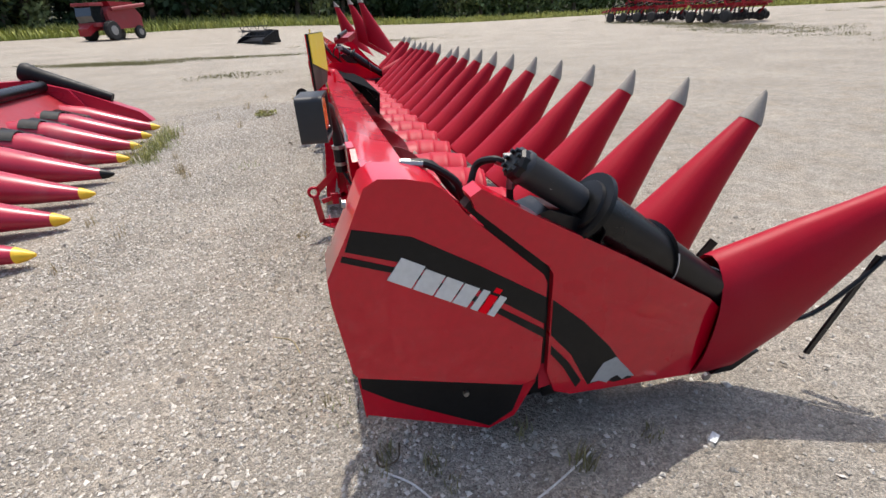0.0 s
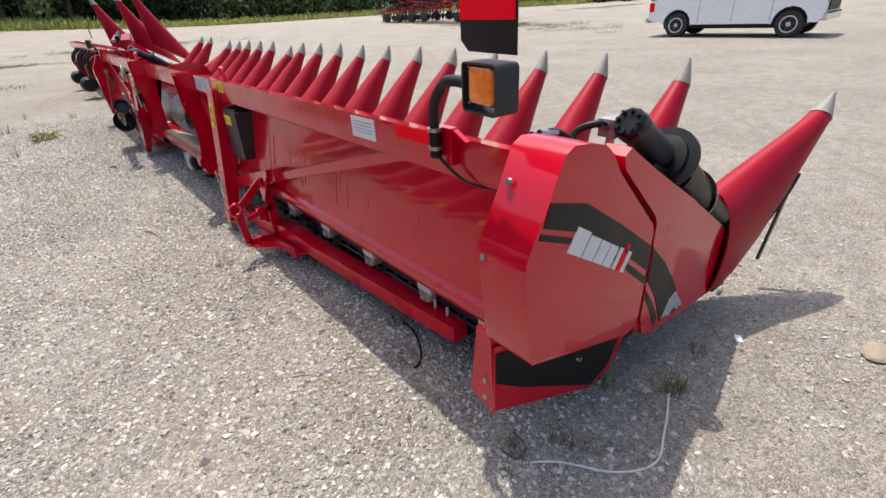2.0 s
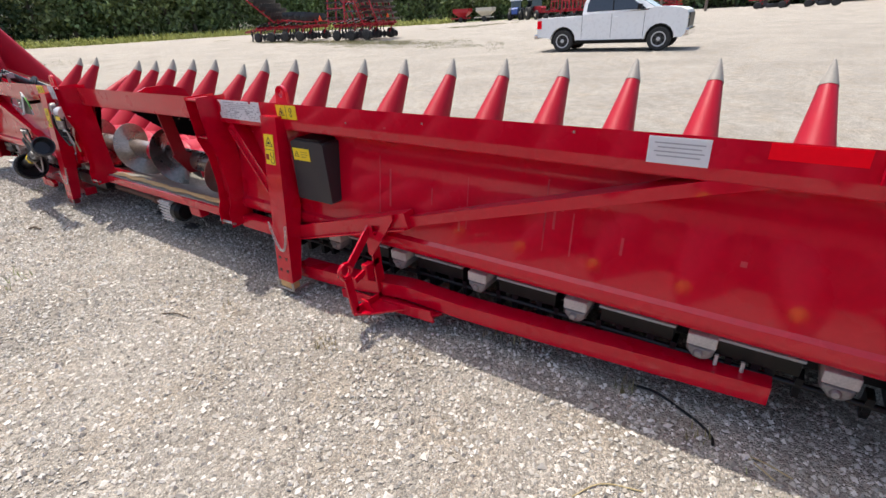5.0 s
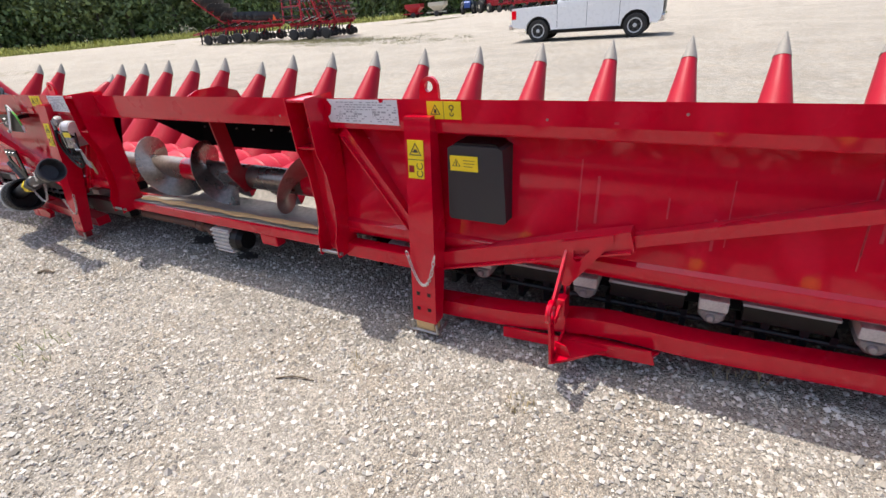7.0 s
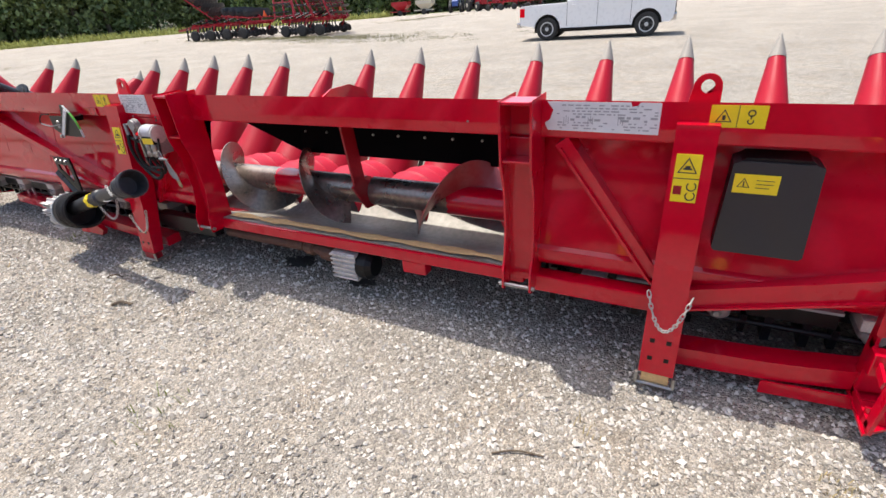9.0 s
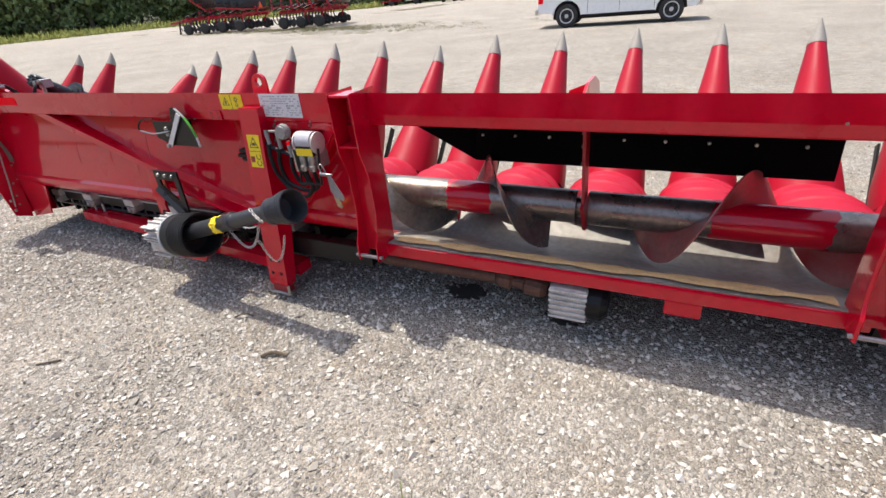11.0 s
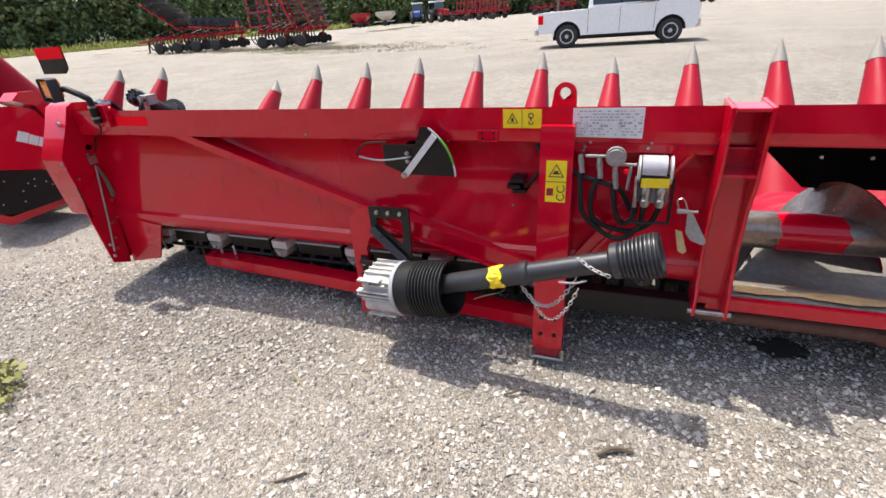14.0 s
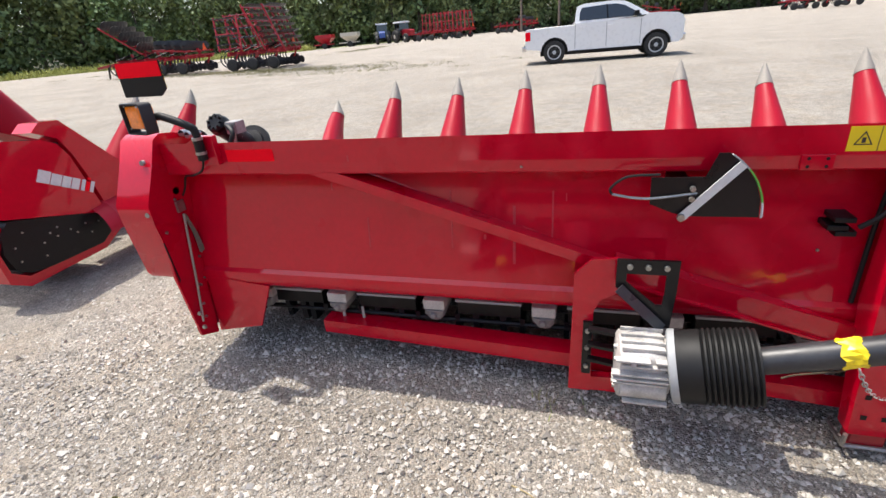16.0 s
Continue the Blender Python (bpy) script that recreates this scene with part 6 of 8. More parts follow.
# ---- a second header parked behind the first ----
def second_header():
    own = thing("corn_header", 0.4, MID, 0, "red folding corn header with black lower end cover, parked in line", "corn header", "corn headers")
    poly = [(0.05, 1.10), (0.36, 1.045), (0.45, 1.00), (0.505, 0.90), (0.545, 0.72), (0.60, 0.46), (0.57, 0.435), (-0.08, 0.62), (-0.12, 0.72), (-0.02, 1.05)]
    bm = prism(B(), poly, "y", NEAR, 1.74)
    e = part("end_panel", bm, RED, own, "smooth red end cap", bevel=0.025, smooth=True)
    maker_mark(e, (0.215, NEAR, 0.79), (0.36, 0, -0.20), (0.03, 0, 0.085), (0, -1, 0))
    fen = [(0.33, 1.10), (0.40, 1.155), (0.54, 1.15), (0.93, 0.72), (1.30, 0.42), (1.25, 0.25), (0.80, 0.22), (0.68, 0.29), (0.645, 0.45), (0.59, 0.73), (0.545, 0.90), (0.485, 1.03), (0.40, 1.07)]
    bm = prism(B(), fen, "y", NEAR + 0.02, 1.72)
    part("front_fender", bm, RED, own, "red front fender", bevel=0.02, smooth=True)
    cover = [(-0.05, 0.60), (0.28, 0.515), (0.57, 0.43), (0.635, 0.38), (0.60, 0.27), (0.50, 0.205), (0.10, 0.205), (-0.05, 0.22), (-0.13, 0.28), (-0.155, 0.40), (-0.12, 0.53)]
    bm = prism(B(), cover, "y", NEAR + 0.01, 1.70)
    c = part("lower_cover", bm, BLACK, own, "dusty black plastic lower cover", bevel=0.03, smooth=True)
    bm = prism(B(), [(0.02, 0.60), (0.55, 0.50), (0.66, 0.40), (0.66, 0.30), (0.40, 0.55), (0.50, 1.0), (0.30, 1.06)], "y", NEAR + 0.05, NEAR + 0.12)
    part("panel_seal", bm, RUBBER, own, "black filler behind the panel gaps")
    for x, z in ((0.10, 0.38), (0.16, 0.43), (0.20, 0.39), (0.22, 0.45), (0.30, 0.40), (0.34, 0.36), (0.42, 0.40), (-0.08, 0.42), (-0.08, 0.32), (0.0, 0.50), (0.08, 0.29), (0.44, 0.32), (0.52, 0.38)):
        bm = B()
        bolt(bm, (x, NEAR + 0.012, z), (0, -1, 0), 0.008, 0.008)
        part("cover_bolt", bm, STEEL, c)
    bm = prism(B(), [(-0.10, 0.60), (-0.20, 0.38), (-0.19, 0.20), (-0.08, 0.13), (0.52, 0.15), (0.68, 0.24), (0.66, 0.36), (0.60, 0.25), (0.49, 0.205), (-0.06, 0.20), (-0.155, 0.27), (-0.165, 0.41), (-0.09, 0.56)], "y", NEAR + 0.03, 1.66)
    part("lower_frame", bm, RED, own, "red lower frame edge", bevel=0.006)
    bm = box(B(), (-0.02, 1.7, 0.98), (0.17, 9.6, 1.13))
    part("top_beam", bm, RED, own, bevel=0.012)
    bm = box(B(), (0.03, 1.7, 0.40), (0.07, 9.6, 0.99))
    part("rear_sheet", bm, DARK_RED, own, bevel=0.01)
    bm = box(B(), (0.1, 1.7, 0.12), (0.5, 9.6, 0.42))
    part("lower_frame", bm, BLACK_STEEL, own, bevel=0.02)
    for y in (1.606, 2.30):
        snout_row(own, y)
    for y in (2.9, 3.4, 3.9, 4.4, 4.9, 5.4, 5.9, 6.4):
        shared("hood", HOOD, own, own.matrix_basis.inverted() @ pose(0, y, 0), "glossy red ribbed plastic hood")
    # folded wing: snouts standing upright above a sloping frame
    for y, tx in ((3.60, 1.00), (4.75, 0.83), (6.5, 0.53)):
        secs = []
        for f, hx, hy in ((-0.15, 0.48, 0.22), (0.25, 0.31, 0.18), (0.6, 0.17, 0.12), (0.86, 0.075, 0.055)):
            z = 0.95 + 1.25 * f
            cx = tx + 0.55 * (1 - f)
            secs.append([(cx + hx * math.cos(k * math.tau / 18), y + hy * math.sin(k * math.tau / 18), z - 0.25 * math.cos(k * math.tau / 18) * (1 - f)) for k in range(18)])
        bm = loft(B(), secs)
        s = part("folded_snout", bm, RED_PLASTIC, own, "red snout folded upright", smooth=True)
        cx = tx + 0.55 * 0.14
        bm = loft(B(), [[(cx + r * 1.1 * math.cos(k * math.tau / 14) - o, y + r * 0.8 * math.sin(k * math.tau / 14), z) for k in range(14)] for r, z, o in ((0.078, 2.02, 0.0), (0.045, 2.10, 0.03), (0.006, 2.19, 0.07))])
        part("snout_tip", bm, TIP_GREY, s, "pale grey pointed tip", smooth=True)
    bm = B()
    bar(bm, (0.35, 2.3, 1.16), (0.75, 4.6, 1.24), 0.35, 0.14)
    part("wing_frame", bm, DARK_RED, own, "sloping red folded wing frame", bevel=0.01)
    bm = B()
    tube(bm, [(0.30, 2.3, 1.26), (0.62, 4.2, 1.34)], 0.05, 12)
    part("wing_cylinder", bm, BLACK, own, "black hydraulic cylinder", smooth=True)
    bm = B()
    tube(bm, [(0.20, 2.15, 1.22), (0.32, 2.6, 1.27)], 0.035, 12)
    part("cylinder_rod", bm, STEEL, own, smooth=True)
    for k in range(6):
        y = 3.6 + k * 0.75
        bm = B()
        tube(bm, bend([(-0.05, y, 1.0), (-0.22, y + 0.1, 0.85 - 0.05 * (k % 2)), (-0.2, y + 0.3, 0.55), (0.0, y + 0.4, 0.4)]), 0.03, 8)
        part("hydraulic_hose", bm, RUBBER, own, "black hydraulic hose", smooth=True)
    for y in (3.9, 6.2):
        bm = prism(B(), [(0.02, 1.0), (-0.30, 0.70), (-0.26, 0.25), (-0.05, 0.12), (0.05, 0.5)], "y", y, y + 0.14)
        part("stand_post", bm, DARK_RED, own, "red steel stand post", bevel=0.01)
        bm = lathe(B(), (-0.34, y - 0.1, 0.32), (-0.34, y + 0.3, 0.32), [(0, 0.12), (0.2, 0.16), (0.8, 0.16), (1, 0.10)], 18)
        part("drive_guard", bm, RUBBER, own, "black drive guard", smooth=True)
    own.matrix_basis = pose(0.76, MID + 10.95, 0)


second_header()


# ---- an older header lying to the side ----
def old_header():
    own = thing("corn_header", -4.4, 7.0, 0, "older faded red corn header, its yellow-tipped snouts on the gravel", "corn header", "corn headers")
    tips = [(-2.37 - 0.066 * k, 4.20 + 0.775 * k) for k in range(-4, 8)]
    for k, (tx, ty) in enumerate(tips, -4):
        def ring(x, zt, zb, w, n=16):
            return [(x, ty + w * math.sin(a), (zt + zb) / 2 + (zt - zb) / 2 * math.cos(a)) for a in [j * math.tau / n for j in range(n)]]
        body = loft(B(), [ring(tx - 1.75, 0.60, 0.16, 0.24), ring(tx - 1.35, 0.60, 0.14, 0.235), ring(tx - 1.0, 0.53, 0.12, 0.215), ring(tx - 0.55, 0.345, 0.07, 0.155), ring(tx - 0.12, 0.172, 0.055, 0.066)])
        s = part("snout", body, FADED_RED, own, "faded red plastic snout", smooth=True)
        tip = loft(B(), [ring(tx - 0.125, 0.178, 0.05, 0.07), ring(tx - 0.06, 0.148, 0.06, 0.042), ring(tx, 0.115, 0.085, 0.012)])
        part("snout_tip", tip, TIP_YELLOW if k != 3 else BLACK, s, "yellow plastic tip" if k != 3 else "bare dark tip", smooth=True)
        if 3 <= k < 7:
            bm = loft(B(), [[(tx - 1.34 + 0.22 * f, ty + (0.236 - 0.008 * f) * math.sin(a), 0.372 - 0.025 * f + (0.245 - 0.022 * f) * math.cos(a)) for a in [radians(d) for d in range(-50, 51, 10)]] for f in (0, 1)], close=False)
            part("rubber_flap", bm, RUBBER, s, "black rubber flap", smooth=True)
    bm = loft(B(), [[(x, y, z) for x, z in ((-4.1, 0.5), (-4.5, 0.85), (-5.2, 0.9), (-5.4, 0.3), (-4.3, 0.15))] for y in (0.8, 10.1)])
    part("body", bm, DARK_RED, own, "dark red header body", bevel=0.03)
    bm = prism(B(), [(-3.0, 0.16), (-3.15, 0.34), (-4.1, 0.80), (-4.6, 0.98), (-5.3, 0.98), (-5.4, 0.3), (-4.3, 0.12)], "y", 9.9, 10.1)
    part("end_panel", bm, FADED_RED, own, "faded red end panel", bevel=0.03, smooth=True)
    bm = lathe(B(), (-4.75, 10.05, 1.12), (-3.55, 10.05, 0.60), [(0, 0.14), (0.05, 0.165), (0.12, 0.15), (0.14, 0.135), (0.5, 0.11), (1, 0.07)], 18)
    part("row_auger", bm, RUBBER, own, "black ribbed row auger", smooth=True)
    for y in (0.8, 9.9):
        bm = prism(B(), [(-3.9, 0.45), (-4.1, 0.80), (-4.6, 0.98), (-5.3, 0.98), (-5.45, 0.3), (-4.3, 0.12)], "y", y - 0.06, y)
        part("end_sheet", bm, FADED_RED, own, "faded red end sheet", bevel=0.01)
    bm = B()
    tube(bm, [(-4.45, 0.85, 0.88), (-4.45, 9.85, 0.88)], 0.09, 16)
    part("cross_auger", bm, BLACK_STEEL, own, "black steel cross auger", smooth=True)
    bm = box(B(), (-5.35, 0.85, 0.88), (-5.15, 9.85, 1.08))
    part("top_beam", bm, FADED_RED, own, bevel=0.012)
    for k in range(-4, 7):
        y = 4.59 + 0.775 * k
        bm = prism(B(), [(-3.6, 0.20), (-3.75, 0.42), (-4.35, 0.62), (-4.35, 0.20)], "y", y - 0.16, y + 0.16)
        part("row_unit", bm, BLACK_STEEL, own, "black steel row unit", bevel=0.02)


old_header()


# ---- pickup ----
def wheel(own, x0, x1, y, z, R, rim_mat):
    bm = lathe(B(), (x0, y, z), (x1, y, z), [(0, R * 0.62), (0.0, R * 0.92), (0.12, R), (0.88, R), (1, R * 0.92), (1, R * 0.62)], 28)
    w = part("wheel", bm, TYRE, own, "black rubber tyre", smooth=True, local=True)
    s = 1 if x1 > x0 else -1
    bm = lathe(B(), (x0 + s * 0.015, y, z), (x0 + s * 0.1, y, z), [(0, R * 0.62), (0, R * 0.56), (0.3, R * 0.52), (0.4, 0.02)], 24)
    part("rim", bm, ALLOY, w, smooth=True, local=True)
    bm = lathe(B(), (x0 - s * 0.012, y, z), (x0 + s * 0.03, y, z), [(0, 0.03), (0.1, 0.06), (0.5, 0.08), (0.55, R * 0.48), (0.1, R * 0.58), (0.1, R * 0.64), (1, R * 0.64)], 28)
    part("wheel_face", bm, rim_mat, w, "bright silver alloy wheel face", local=True, smooth=True)
    for k in range(6):
        a = k * math.tau / 6 + 0.3
        q = [(y + r * math.cos(a + d), z + r * math.sin(a + d)) for r, d in ((R * 0.27, -0.16), (R * 0.48, -0.27), (R * 0.50, 0.0), (R * 0.48, 0.27), (R * 0.27, 0.16))]
        part("wheel_slot", prism(B(), q, "x", x0 - s * 0.002, x0 + s * 0.02), BLACK, w, local=True)


def pickup():
    own = thing("pickup_truck", 18.0, 8.3, 0, "clean white crew-cab pickup truck parked on the gravel", "truck")
    # side outline, y from tail (positive) to nose (negative)
    def arch(yc, r=0.46, n=9):
        return [(yc + r * math.cos(t), 0.42 + r * math.sin(t)) for t in [math.pi * k / (n - 1) for k in range(n)]]
    # lower body with wheel arches cut out
    rear, front = 1.78, -1.78
    outline = [(2.83, 1.24), (2.86, 0.74), (2.80, 0.56), (rear + 0.51, 0.50)] + arch(rear, 0.50) + [(rear - 0.51, 0.40), (front + 0.51, 0.40)] + arch(front, 0.50) + [(front - 0.51, 0.46), (-2.50, 0.44), (-2.62, 0.56), (-2.66, 0.80), (-2.65, 1.16), (-2.58, 1.31), (-2.42, 1.39), (-1.95, 1.445), (-1.48, 1.46), (-1.30, 1.36), (1.02, 1.32), (1.05, 1.27)]
    bm = prism(B(), outline, "x", -0.97, 0.97)
    body = part("body", bm, WHITE_PAINT, own, "white painted body", bevel=0.03, smooth=True, local=True)
    cab = [(1.06, 1.25), (1.03, 1.66), (0.96, 1.88), (0.72, 1.95), (-0.25, 1.965), (-0.62, 1.925), (-0.90, 1.80), (-1.52, 1.43)]
    rings = [[(sx * (0.94 - 0.17 * smooth01(1.2, 1.95, z)), y, z) for y, z in cab] for sx in (-1, 1)]
    part("cab", loft(B(), rings), WHITE_PAINT, own, "white cab", bevel=0.03, smooth=True, local=True)
    for s in (-1, 1):
        for pts in ([(0.90, 1.40), (0.89, 1.66), (0.82, 1.82), (-0.02, 1.86), (-0.06, 1.40)], [(-0.11, 1.40), (-0.07, 1.86), (-0.36, 1.855), (-0.66, 1.78), (-1.22, 1.44), (-1.22, 1.40)]):
            bm = loft(B(), [[(s * (0.945 + d - 0.17 * smooth01(1.2, 1.95, z)), y, z) for y, z in pts] for d in (0.0, 0.012)])
            part("side_window", bm, GLASS_DARK, own, "dark tinted window", local=True)
        for y in (-0.06, 1.04, -1.22):
            bm = box(B(), (s * 0.968, y - 0.006, 0.48), (s * 0.974, y + 0.006, 1.30))
            part("door_gap", bm, BLACK, own, local=True)
        bm = loft(B(), [[(s * (0.945 + d - 0.17 * smooth01(1.2, 1.95, z)), y, z) for y, z in ((-0.05, 1.40), (-0.01, 1.86), (-0.08, 1.86), (-0.12, 1.40))] for d in (0.0, 0.008)])
        part("door_pillar", bm, BLACK, own, "black door pillar", local=True)
        for y in (0.82, -0.20):
            bm = box(B(), (s * 0.97, y - 0.09, 1.16), (s * 1.0, y + 0.09, 1.195))
            part("door_handle", bm, WHITE_PAINT, own, local=True, bevel=0.01)
        bm = box(B(), (s * 0.96, 2.66, 0.86), (s * 0.985, 2.845, 1.16))
        part("tail_lamp", bm, BRIGHT_RED, own, "red tail lamp", local=True, bevel=0.01)
        bm = box(B(), (s * 0.78, -2.675, 1.02), (s * 0.955, -2.40, 1.15))
        part("headlamp", bm, CHROME, own, "clear headlamp", local=True, bevel=0.02)
        bm = box(B(), (s * 0.95, -1.12, 1.40), (s * 1.16, -0.97, 1.58))
        part("door_mirror", bm, BLACK, own, "black door mirror", local=True, bevel=0.03)
        bm = box(B(), (s * 0.90, -1.25, 0.36), (s * 0.99, 1.25, 0.42))
        part("side_step", bm, BLACK, own, "dark side step", local=True, bevel=0.01)
        for yc in (rear, front):
            bm = prism(B(), [(yc + 0.515 * math.cos(t), 0.42 + 0.515 * math.sin(t)) for t in [math.pi * k / 14 for k in range(15)]], "x", s * 0.66, s * 0.80)
            part("arch_liner", bm, BLACK, own, "black wheel arch liner", local=True)
            wheel(own, s * 0.98, s * 0.70, yc, 0.40, 0.40, RIM_SILVER)
    bm = prism(B(), [(1.00, 1.82), (1.055, 1.36), (1.075, 1.36), (1.02, 1.83)], "x", -0.66, 0.66)
    part("rear_window", bm, GLASS_DARK, own, local=True)
    bm = prism(B(), [(-0.88, 1.80), (-1.46, 1.455), (-1.48, 1.47), (-0.90, 1.825)], "x", -0.70, 0.70)
    part("windscreen", bm, GLASS_DARK, own, local=True)
    bm = box(B(), (-0.95, 2.83, 0.48), (0.95, 2.98, 0.66))
    part("rear_bumper", bm, CHROME, own, "chrome rear bumper", local=True, bevel=0.03)
    bm = box(B(), (-0.95, -2.74, 0.48), (0.95, -2.50, 0.72))
    part("front_bumper", bm, CHROME, own, "chrome front bumper", local=True, bevel=0.04)
    bm = box(B(), (-0.70, -2.69, 0.76), (0.70, -2.60, 1.22))
    part("grille", bm, BLACK, own, "black grille", local=True, bevel=0.02)
    bm = box(B(), (-0.8, -2.0, 0.28), (0.8, 2.3, 0.48))
    part("chassis", bm, BLACK, own, local=True, bevel=0.02)
    own.matrix_basis = pose(18.98, 8.275, 0, 0, 0, 3)


pickup()


# ---- woods behind the yard ----
def leaf_cloud(bm, rng, c, R, n, size, squash=0.8):
    """Small leaf clumps: bent quads thrown round a centre, thinning towards the rim."""
    for _ in range(n):
        d = Vector(rng.normal(size=3))
        d.normalize()
        p = Vector(c) + Vector((d.x, d.y, d.z * squash)) * (R * rng.random() ** 0.45)
        a = Vector(rng.normal(size=3)).normalized()
        b = a.cross(Vector(rng.normal(size=3))).normalized()
        s = size * (0.6 + 0.8 * rng.random())
        vs = [bm.verts.new(p + a * s * u + b * s * v * 0.6) for u, v in ((-1, 0), (0, -1), (1, 0), (0, 1))]
        bm.faces.new(vs)


def tree(seed, h, spread, mat, trunk_h=0.25, clumps=16, leaves=70, low=0.2):
    rng = np.random.default_rng(seed)
    own = thing("tree", 0, 0, 0, "leafy green tree at the edge of the woods", "tree", "trees of the woods")
    bm = B()
    lean = rng.normal(0, 0.03, 2)
    pts = [(lean[0] * h * f, lean[1] * h * f, h * 0.85 * f) for f in (0, 0.1, 0.3, 0.6, 1)]
    r = 0.022 * h
    tube(bm, pts, [r * 1.4, r, r * 0.85, r * 0.5, r * 0.1], 8)
    for k in range(7):
        f = 0.25 + 0.6 * rng.random()
        a = rng.random() * math.tau
        p = Vector((lean[0] * h * f, lean[1] * h * f, h * 0.85 * f))
        q = p + Vector((math.cos(a), math.sin(a), 0.55)) * spread * 0.75 * (1.1 - f)
        tube(bm, [p, p.lerp(q, 0.5) + Vector((0, 0, 0.1)), q], [r * 0.45, r * 0.3, r * 0.1], 6)
    part("trunk", bm, BARK, own, "brown trunk and limbs", local=True)
    bm = B()
    for k in range(clumps):
        f = low + (1 - low) * (k + rng.random()) / clumps
        a = rng.random() * math.tau
        rad = spread * (0.35 + 0.65 * math.sin(math.pi * min(1, 0.15 + f * 0.8))) * (0.25 + 0.75 * rng.random())
        c = (math.cos(a) * rad * 0.8, math.sin(a) * rad * 0.8, h * (0.10 + 0.84 * f))
        leaf_cloud(bm, rng, c, spread * (0.34 + 0.2 * rng.random()), leaves, 0.020 * h + 0.06)
    part("crown", bm, mat, own, "crown of small leaves", local=True)
    return own


def woods():
    kinds = [tree(11, 15, 4.4, LEAF, clumps=30, leaves=80, low=0.05), tree(12, 12, 4.0, LEAF, clumps=28, leaves=80, low=0.03), tree(13, 17, 4.2, LEAF_DARK, clumps=34, leaves=80, low=0.03), tree(14, 11, 3.8, LEAF_DARK, clumps=28, leaves=80, low=0.0), tree(15, 14, 4.8, LEAF, clumps=32, leaves=80, low=0.03)]
    rng = random.Random(8)
    line = [Vector(p) for p in ((-75, 40), (-52, 58), (-28, 74), (0, 88), (30, 96), (58, 88), (78, 66), (88, 42), (96, 18), (106, -8), (112, -30))]
    done = set()
    for (a, b) in zip(line, line[1:]):
        n = max(3, int((b - a).length / 3.6))
        out = Vector((-(b - a).y, (b - a).x)).normalized()
        for k in range(n):
            for row, off in ((0, 0.0), (1, 5.0)):
                if row and k % 2:
                    continue
                p = a.lerp(b, (k + rng.random() * 0.8) / n) + out * (off + rng.uniform(-1.2, 1.2))
                i = rng.choice((2, 3, 2, 3, 0)) if p.x < 24 else rng.choice((0, 1, 4))
                s = rng.uniform(0.8, 1.25)
                m = pose(p.x, p.y, ground_z(p.x, p.y) - 0.1, 0, 0, rng.uniform(0, 360))
                if i not in done:
                    kinds[i].matrix_basis = m
                    kinds[i].scale = (s, s, s)
                    done.add(i)
                    continue
                t = copy_thing(kinds[i], m)
                t.scale = (s, s, s)
    # undergrowth along the foot of the trees
    rng2 = np.random.default_rng(3)
    low = {False: B(), True: B()}
    for (a, b) in zip(line, line[1:]):
        n = int((b - a).length / 1.3)
        out = Vector((-(b - a).y, (b - a).x)).normalized()
        for k in range(n):
            p = a.lerp(b, (k + rng2.random()) / n) + out * rng2.uniform(-2.0, 4.5)
            leaf_cloud(low[p.x > 24], rng2, (p.x, p.y, ground_z(p.x, p.y) + 0.9), 1.5 + rng2.random(), 34, 0.26, 0.9)
    for (a, b) in zip(line, line[1:]):
        n = int((b - a).length / 1.7)
        out = Vector((-(b - a).y, (b - a).x)).normalized()
        for k in range(n):
            for hh in (0.8, 1.6, 3.2, 5.0, 7.0, 9.0, 11.5):
                p = a.lerp(b, (k + rng2.random()) / n) + out * rng2.uniform(6.0, 10.0)
                leaf_cloud(low[p.x > 24], rng2, (p.x, p.y, ground_z(p.x, p.y) + hh + rng2.uniform(-0.6, 0.6)), 2.4, 40 if hh < 6 else 26, 0.44, 0.9)
    # unseen leaf wall added behind the camera, to darken reflections in the red sheets
    ring = [Vector(p) for p in ((-75, 40), (-62, 22), (-50, 4), (-44, -16), (-30, -34), (-6, -46), (24, -54), (60, -52), (90, -44), (112, -30))]
    for (a, b) in zip(ring, ring[1:]):
        n = int((b - a).length / 2.6)
        for k in range(n):
            p = a.lerp(b, (k + rng2.random()) / n)
            for hh in (1.2, 3.6, 6.2, 9.0, 11.5):
                leaf_cloud(low[False], rng2, (p.x + rng2.uniform(-1.5, 1.5), p.y + rng2.uniform(-1.5, 1.5), ground_z(p.x, p.y) + hh), 2.6, 34 if hh < 10 else 20, 0.75, 0.8)
    tagged(part("undergrowth", low[False], LEAF_DARK), "dark green undergrowth at the foot of the woods, with an unseen leaf ring added behind the camera", "bushes", kind="stuff")
    tagged(part("undergrowth", low[True], LEAF), "leafy green undergrowth at the foot of the woods", "bushes", kind="stuff")


woods()


